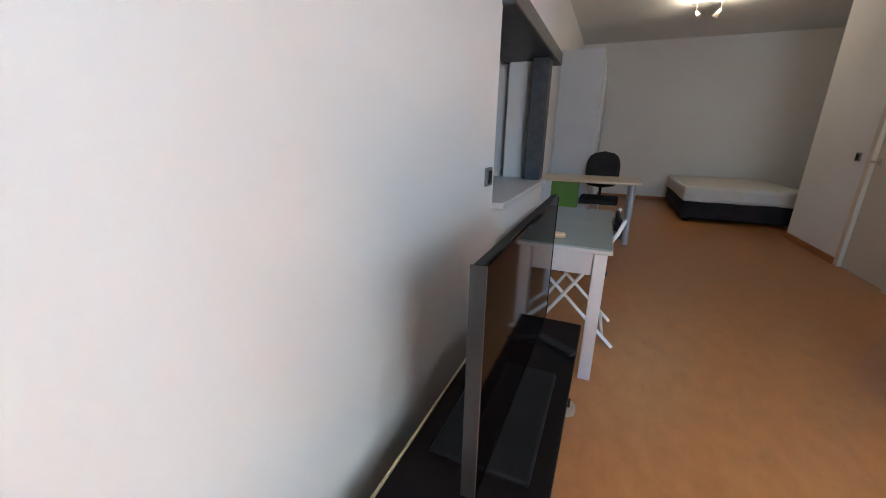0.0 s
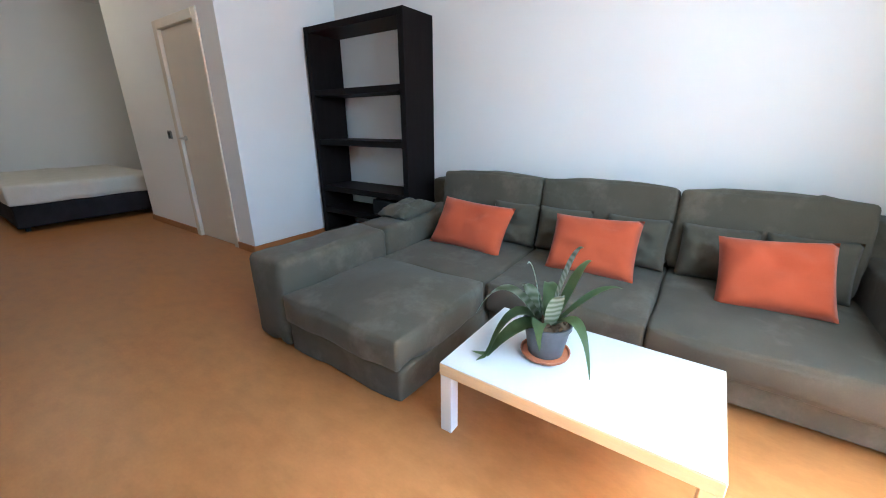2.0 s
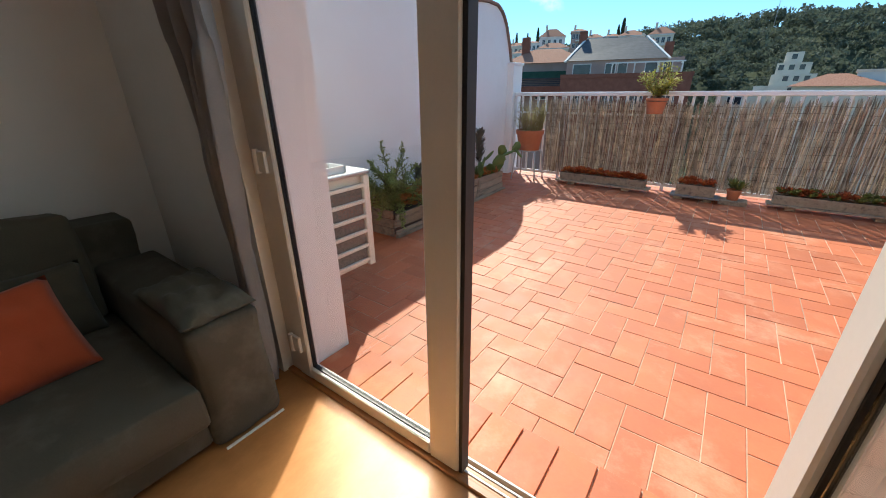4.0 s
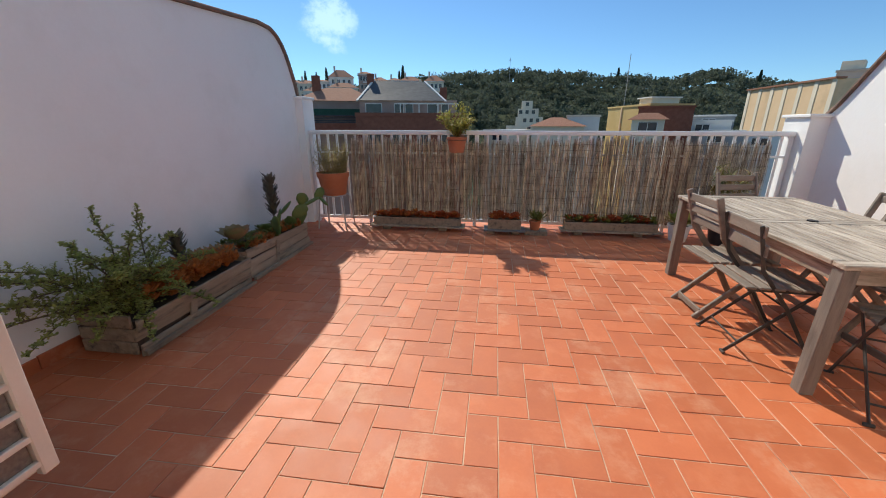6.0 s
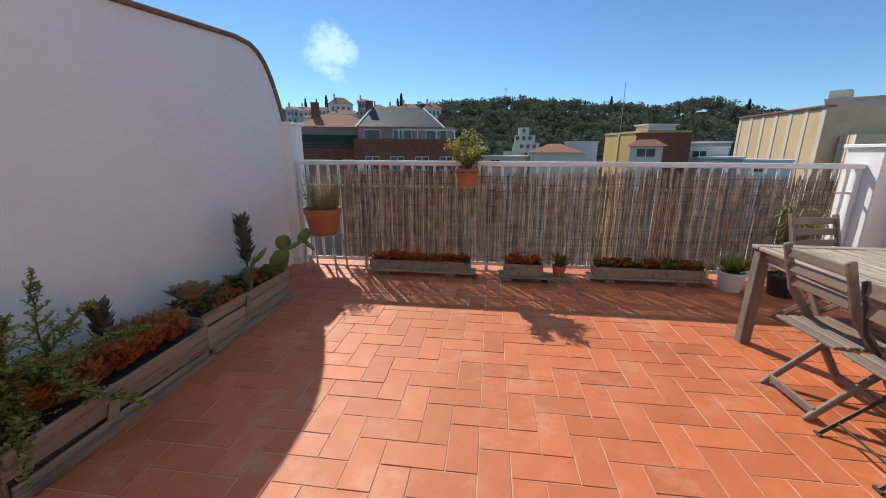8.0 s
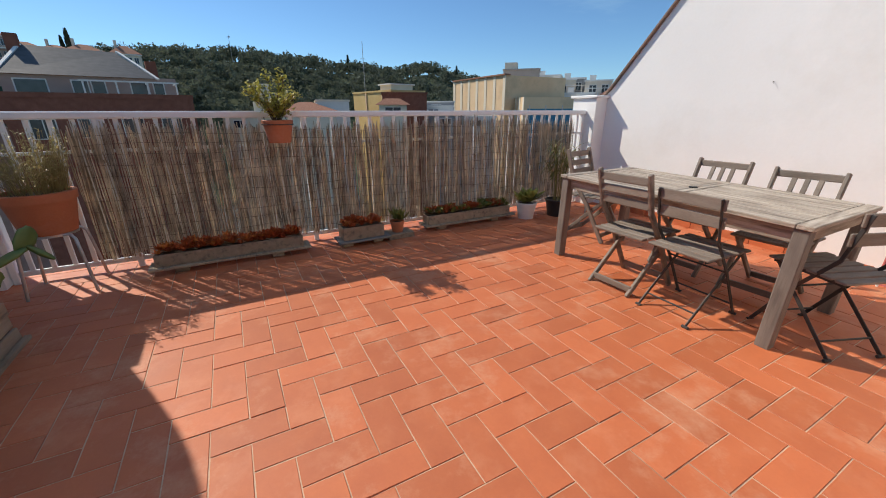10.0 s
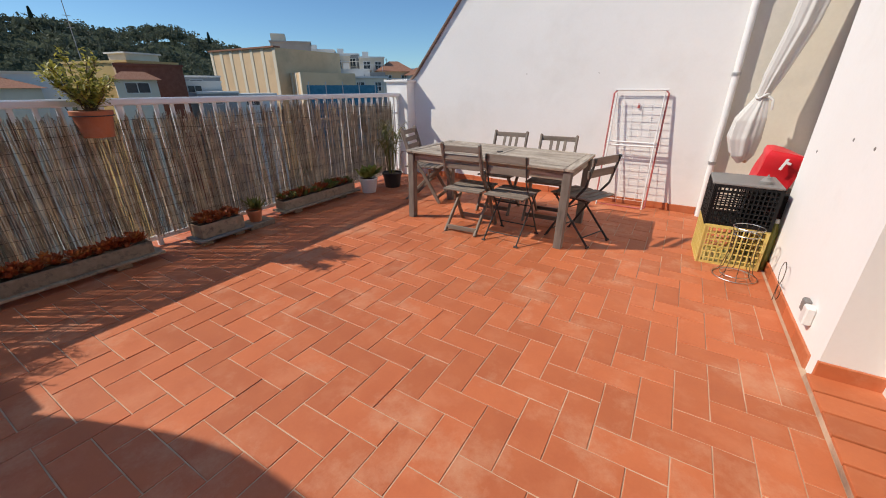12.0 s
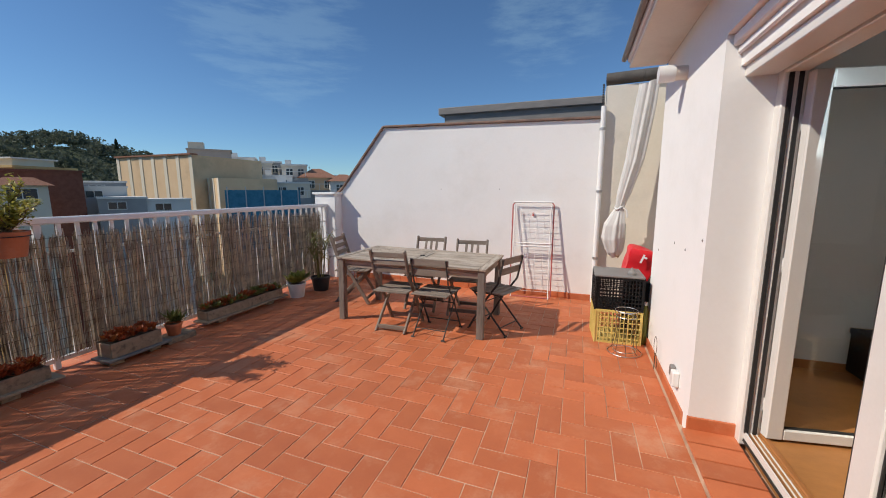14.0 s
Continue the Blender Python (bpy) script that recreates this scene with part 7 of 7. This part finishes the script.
house("penthouse_block", "white stepped rooftop block with balconies", -31.5, -37.8, 228, 6.5, 5, -17, 2.5, "greyfar", [(-2.2, 1.6, 1.1, 0.9), (0, 1.6, 1.1, 0.9), (2.0, 1.6, 1.1, 0.9)], "flat", trim="whitefar")
b = house("netted_building", "building wrapped in blue scaffold netting", -25.0, -29.7, 226, 6.2, 5, -17, 0.6, "greyfar")
part("netting", blocks((-3.2, 3.2, 0.1, 0.16, -4.0, 1.6)), M["bluenet"], b, "translucent blue netting")
for x in (-3.0, -1.5, 0, 1.5, 3.0):
    part("scaffold_pole", blocks((x - 0.04, x + 0.04, 0.17, 0.25, -5, 1.9)), M["galv"], b)
house("far_tiled_house", "cream house with a brown tiled roof", -44.5, -37.6, 230, 6.0, 6, -17, 2.9, "cream", [(0, 2.0, 0.9, 0.8)], 1.3)
house("far_grey_house", "grey rooftop with antennas", -40.5, -36.0, 230, 5.0, 5, -17, 1.9, "cream", [(-1, 1.2, 0.9, 0.7), (1, 1.2, 0.9, 0.7)], "flat", trim="greyfar")


# further rooftops beyond the netting
for x, y, w, z, mt, roof in ((-37.5, -46.0, 4.0, 6.0, "whitefar", "flat"), (-38.5, -42.0, 3.4, 5.4, "greyfar", "flat"), (-39.0, -38.0, 3.2, 4.9, "cream", "flat"), (-40.0, -35.0, 4.6, 3.3, "tan", 1.3),
                             (-36.0, -38.6, 4.2, 3.4, "whitefar", "flat"), (-33.5, -34.0, 4.4, 2.4, "cream", "flat"), (-41.0, -31.4, 4.0, 2.8, "whitefar", 1.0)):
    t = house("rooftop_house", "pale stepped rooftop house with small windows", x, y, 228, w, 4.5, -17, z, mt, [(-w * 0.25, z - 0.9, 0.7, 0.9), (w * 0.2, z - 0.9, 0.8, 0.9)], roof, trim="whitefar")
    part("terrace_wall", blocks((-w / 2, w / 2, 0.0, 1.4, -17, z - 1.7)), M["greyfar"], t)
    part("water_tank", blocks((w * 0.1, w * 0.1 + 0.8, -3.0, -2.2, z, z + 0.9)), M["whitefar"], t)
    for k in (-0.4, 0.0, 0.4):
        part("rail_post", blocks((w * k - 0.03, w * k + 0.03, 1.3, 1.36, z - 1.7, z - 0.9)), M["whitefar"], t)
    part("terrace_rail", blocks((-w / 2, w / 2, 1.3, 1.36, z - 0.9, z - 0.82)), M["whitefar"], t)


# this whole group stands a good hundred metres off
AWAY = Matrix.Translation((2.4, -1.3, 1.37)) @ Matrix.Diagonal((2.1, 2.1, 2.1, 1)) @ Matrix.Translation((-2.4, 1.3, -1.37))
for ob in list(bpy.data.objects):
    if ob.parent is None and ob.name.split(".")[0] in ("striped_building", "striped_wing", "penthouse_block", "netted_building", "far_tiled_house", "far_grey_house", "rooftop_house"):
        ob.matrix_world = AWAY @ ob.matrix_basis


# hill
SKY = [(-70, 24), (-40, 30), (-27, 30), (-17, 29), (-7, 37), (4.5, 37.5), (10, 36), (13, 33), (17, 33), (20, 30), (22, 30), (25, 34), (27, 32), (30, 27), (33, 23), (38, 10), (45, 2), (60, -6)]


def skyline(a):
    for (a0, h0), (a1, h1) in zip(SKY, SKY[1:]):
        if a0 <= a <= a1:
            u = (a - a0) / (a1 - a0)
            return h0 + (h1 - h0) * u
    return -6


def terrain(a, d):
    u = max(0.0, min(1.0, (d - 95) / 195))
    u = u * u * (3 - 2 * u)
    return -17 + (skyline(a) - 8.5 + 17) * u + 2.0 * noise.noise((a * 0.12, d * 0.02, 0))


bm = bmesh.new()
grid = []
for i in range(66):
    a = -70 + i * 2
    line = []
    for j in range(24):
        d = 92 + j * 12
        z = terrain(a, d) if d < 300 else terrain(a, 300) - (d - 300) * 0.25
        line.append(bm.verts.new((-d * math.sin(radians(a)), -d * math.cos(radians(a)), z)))
    grid.append(line)
for p, q in zip(grid, grid[1:]):
    for j in range(23):
        bm.faces.new((p[j], q[j], q[j + 1], p[j + 1]))
solid("hillside", bm, M["hill"], "dark green wooded hillside", "hill", smooth=80)
rng = random.Random(17)
tv_, tf_ = [], []


def clump(c, r, h, n, flat):
    """A tree crown of many small leaf sprays in an uneven ellipsoid with gaps."""
    lobes = [Vector((rng.gauss(0, 0.45) * r, rng.gauss(0, 0.45) * r, rng.uniform(-0.25, 0.45) * h)) for _ in range(5)]
    for _ in range(n):
        o = rng.choice(lobes) + rand_dir(rng, -0.6) * r * 0.5 * rng.uniform(0.5, 1.1)
        o.z *= flat
        s = r * rng.uniform(0.09, 0.20)
        u, w = rand_dir(rng, -1), rand_dir(rng, -1)
        b = len(tv_)
        p = c + o
        tv_.extend((p - u * s, p + w * s * 0.7, p + u * s, p - w * s * 0.7 + Vector((0, 0, s * 0.3))))
        tf_.append((b, b + 1, b + 2, b + 3))


for _ in range(1500):
    a = rng.uniform(-34, 38)
    d = 110 + 190 * math.sqrt(rng.random())
    if a < -12 and d < 200 and rng.random() < 0.55:
        continue
    z = terrain(a, d)
    if z < -13:
        continue
    r = rng.choice((2.2, 2.8, 3.4, 4.0, 5.2)) * rng.uniform(0.9, 1.1)
    clump(Vector((-d * math.sin(radians(a)), -d * math.cos(radians(a)), z + r * 0.9)), r, r * 0.9, 135, 0.85)
# umbrella pines on the skyline: bearing, distance, radius, height of the top
for a, d, r, top in ((5.0, 285, 4.2, 37.8), (5.9, 287, 3.6, 37.0), (7.9, 288, 4.0, 36.2), (9.0, 289, 4.2, 36.0), (10.4, 288, 3.0, 34.4), (-3, 285, 5, 34.6), (1, 290, 5, 34.4), (24.3, 282, 4.4, 33.2), (25.6, 284, 4.6, 33.6),
                     (27.0, 284, 4.0, 31.0), (20.5, 286, 4.0, 29.4), (14.0, 285, 4.0, 33.0), (-9.5, 260, 4.5, 32.0)):
    x, y = 2.4 - d * math.sin(radians(a)), -1.3 - d * math.cos(radians(a))
    clump(Vector((x, y, top - r * 0.55)), r, r * 0.5, 260, 0.55)
    clump(Vector((x, y, top - r * 1.5)), r * 0.5, r, 60, 1.2)
me = bpy.data.meshes.new("hill_trees")
me.from_pydata(tv_, [], tf_)
me.materials.append(M["pine"])
tagged(new("hill_trees", me), "dense dark pines covering the far hillside", "trees", kind="stuff")


def cypress(a, d, h, top):
    """A narrow pointed tree, its tip at the given height."""
    t = thing("cypress_tree", "narrow dark cypress on the hill", "tree", pose(2.4 - d * math.sin(radians(a)), -1.3 - d * math.cos(radians(a)), top - h), "cypresses on the hill")
    bm = bmesh.new()
    tube(bm, [(0, 0, 0), (0.05, 0, h * 0.5), (0, 0, h * 0.9)], 0.25, 6, 0.2)
    part("trunk", bm, M["stem"], t)
    lv, lf = [], []
    for _ in range(420):
        u = rng.random() ** 0.8
        r = h * 0.105 * (1 - u) ** 0.6 * (0.35 + 0.65 * min(1, u * 7))
        an = rng.uniform(0, 6.28)
        leaf_card(lv, lf, (r * math.cos(an), r * math.sin(an), h * (0.08 + 0.92 * u)), (0.3 * math.cos(an), 0.3 * math.sin(an), 1), h * 0.09, h * 0.035, 0)
    leaf_mesh("crown", lv, lf, M["cypress"], t)


for a, d, h, top in ((12.2, 270, 12, 32.4), (15.4, 262, 13, 33.0), (30.0, 262, 12, 27.8), (-13.1, 168, 10, 24.0), (-13.6, 172, 8, 22.6), (-23.3, 200, 9, 26.6), (-26.0, 205, 8, 25.6), (-24.6, 202, 7, 25.0), (17.9, 270, 9, 30.2)):
    cypress(a, d, h, top)

# villas on the hill
for x, y, w, z0, z1, rise, turn, mt in (
        (75.0, -152, 8, 4, 17.0, 1.6, 152, "cream"), (82.0, -154, 6, 4, 17.8, 1.4, 150, "whitefar"), (68.5, -150, 7, 4, 17.6, 0.9, 154, "whitefar"),
        (61.5, -152, 9, 4, 19.2, 2.9, 156, "whitefar"), (55.5, -138, 10, 0, 14.2, 1.9, 158, "cream"), (53.0, -155, 5, 4, 20.6, 1.2, 160, "pinkwall"),
        (47.5, -156, 6, 4, 18.2, 1.6, 162, "cream"), (41.0, -154, 5, 4, 18.0, 1.2, 164, "greyfar"), (34.5, -152, 8, 4, 17.6, 1.9, 166, "whitefar"),
        (25.5, -151, 7, 4, 17.2, 2.4, 170, "cream"), (28.5, -146, 5, 2, 15.0, 1.4, 169, "pinkwall"), (66.0, -138, 8, 0, 13.2, 1.6, 155, "whitefar")):
    t = house("hill_villa", "pale villa with a low tiled roof on the hill", x, y, turn, w, 8, z0, z1, mt,
              [(w * k, z1 - 1.7, 0.9, 1.5) for k in (-0.32, -0.1, 0.12, 0.34)] + [(w * k, z1 - 4.6, 0.9, 1.5) for k in (-0.3, 0.0, 0.3)], rise)
    part("cornice", blocks((-w / 2 - 0.2, w / 2 + 0.2, 0.0, 0.25, z1 - 0.35, z1 - 0.02)), M["whitefar"], t)
    part("chimney", blocks((w * 0.2, w * 0.2 + 0.7, -4.2, -3.5, z1, z1 + rise + 1.3)), M["cream"], t)
    part("balcony", blocks((-w * 0.35, w * 0.2, 0.0, 1.1, z1 - 3.3, z1 - 2.9)), M["whitefar"], t)
b = thing("stepped_building", "cream stepped apartment building below the hill", "building", pose(-4.6, -92, 0, 0, 0, -3))
for k, (x0, x1, z1) in enumerate(((-4.4, 4.6, 1.6), (-3.4, 2.6, 3.4), (-2.4, 2.2, 5.2), (-1.0, 1.4, 6.9))):
    part("storey", blocks((x0, x1, -8, -0.8 * k, -17 if k == 0 else z1 - 1.9, z1)), M["cream"], b)
    for j in range(3 if k < 3 else 1):
        x = x0 + 0.8 + j * 1.4
        part("window", blocks((x, x + 0.7, -0.8 * k, -0.8 * k + 0.03, z1 - 1.1, z1 - 0.3)), M["pane"], b)
for nm, x, y, z0, z1, r in (("antenna_mast", -4.6, -253, 24, 40.4, 0.16), ("antenna_mast", -15.1, -59.8, -17, 10.6, 0.07), ("antenna_mast", -88, -76, 2.4, 9.0, 0.08)):
    t = thing(nm, "thin grey antenna mast above the roofs", "antenna", pose(x, y, z0))
    bm = bmesh.new()
    rod(bm, (0, 0, 0), (0, 0, z1 - z0), r, 6, r * 0.5)
    part("mast", bm, M["greyfar"], t)
    bm = bmesh.new()
    for k in range(3):
        rod(bm, (-r * 5, 0, (z1 - z0) * (0.92 - 0.02 * k)), (r * 5, 0, (z1 - z0) * (0.92 - 0.02 * k)), r * 0.4, 5)
    part("aerial", bm, M["greyfar"], t)

# ---- terrace tiles ----
floor_ob = bpy.data.objects["terrace_floor"]


def tile_mesh(lx, ly, up=0.0035, c=0.002):
    """One tile with worn, chamfered edges."""
    x, y = lx / 2, ly / 2
    vs = [(-x, -y, -0.004), (x, -y, -0.004), (x, y, -0.004), (-x, y, -0.004), (-x, -y, up - c), (x, -y, up - c), (x, y, up - c), (-x, y, up - c),
          (-x + c, -y + c, up), (x - c, -y + c, up), (x - c, y - c, up), (-x + c, y - c, up)]
    fs = [(8, 9, 10, 11)] + [(i, (i + 1) % 4, 4 + (i + 1) % 4, 4 + i) for i in range(4)] + [(4 + i, 4 + (i + 1) % 4, 8 + (i + 1) % 4, 8 + i) for i in range(4)]
    return vs, fs


A = 0.15
GAP = 0.005
vs, fs = tile_mesh(2 * A - GAP, A - GAP)
TILE = bpy.data.meshes.new("tile")
TILE.from_pydata(vs, [], fs)
TILE.materials.append(M["terracotta"])
rng = random.Random(23)
OX, OY = 2.841, -3.009
rest_v, rest_f = [], []
picked = 0
for i in range(-40, 41):
    for j in range(-30, 31):
        ax, ay = -i - 3 * j, i - j
        for upright in (False, True):
            if upright:
                x0, y0, lx, ly = OX + (ax - 1) * A, OY + (ay - 1) * A, A, 2 * A
            else:
                x0, y0, lx, ly = OX + ax * A, OY + ay * A, 2 * A, A
            x1, y1 = x0 + lx, y0 + ly
            limit = -1.53 if x0 > 0.0 else -1.21
            cx0, cx1, cy0, cy1 = max(x0, -1.33), min(x1, 4.93), max(y0, -6.40), min(y1, limit)
            if cx1 - cx0 < 0.02 or cy1 - cy0 < 0.02:
                continue
            whole = cx1 - cx0 > lx - 1e-6 and cy1 - cy0 > ly - 1e-6
            mx, my = (cx0 + cx1) / 2, (cy0 + cy1) / 2 + 1.5
            lift = rng.gauss(0, 0.0006)
            if whole and 0.6 < mx < 4.2 and -3.6 < my < 0 and picked < 300:
                ob = new("tile", TILE)
                ob.parent = floor_ob
                ob.matrix_basis = pose(mx, my, lift, rng.gauss(0, 0.25), rng.gauss(0, 0.2), (90 if upright else 0) + rng.choice((0, 180)) + rng.gauss(0, 0.25))
                picked += 1
            else:
                v2, f2 = tile_mesh(cx1 - cx0 - GAP, cy1 - cy0 - GAP)
                b0 = len(rest_v)
                rest_v.extend((x + mx, y + my, z + lift) for x, y, z in v2)
                rest_f.extend(tuple(k + b0 for k in f) for f in f2)
me = bpy.data.meshes.new("far_tiles")
me.from_pydata(rest_v, [], rest_f)
me.materials.append(M["terracotta_far"])
ob = new("far_tiles", me)
ob.parent = floor_ob
tagged(ob, kind="stuff")
# straight row of tiles in front of the door
step = solid("door_step", blocks((1.645, 3.48, -1.53, -1.25, -0.1, 0.012)), M["grout"], "tiled step in front of the terrace door", "step")
vs, fs = tile_mesh(0.285 - GAP, A - GAP, 0.016)
STEP = bpy.data.meshes.new("tile")
STEP.from_pydata(vs, [], fs)
STEP.materials.append(M["terracotta"])
for i in range(12):
    ob = new("tile", STEP)
    ob.parent = step
    ob.matrix_basis = pose(1.726 + i * 0.1525, -1.388, 0.012 + rng.gauss(0, 0.001), -1.5, rng.gauss(0, 0.3), 90 + rng.gauss(0, 0.3))
# tile skirting along the walls
base = solid("baseboard_terrace", blocks((1.10, 1.12, -1.512, -1.5, -0.03, 0.06)), M["grout"], "terracotta skirting tiles along the terrace walls", "baseboard")
vs, fs = tile_mesh(0.29, 0.088, 0.014, 0.003)
SKIRT = bpy.data.meshes.new("skirting_tile")
SKIRT.from_pydata(vs, [], fs)
SKIRT.materials.append(M["terracotta"])


def skirting(x, y, turn, z):
    ob = new("skirting_tile", SKIRT)
    ob.parent = base
    ob.matrix_basis = pose(x, y, z + 0.044) @ pose(0, 0, 0, 0, 0, turn) @ pose(0, 0, 0, 90)


for i in range(5):
    skirting(0.22 + i * 0.294, -1.5, 0, ground(-1.5))
for i in range(15):
    y = -2.15 - i * 0.294
    skirting(LEFT, y + 0.45, -90, ground(y + 0.45))
for i in range(13):
    y = -2.15 - i * 0.294
    skirting(RIGHT, y, 90, ground(y))
skirting(3.63, -1.5, 0, ground(-1.5))
skirting(X0, -1.36, 90, 0.02)
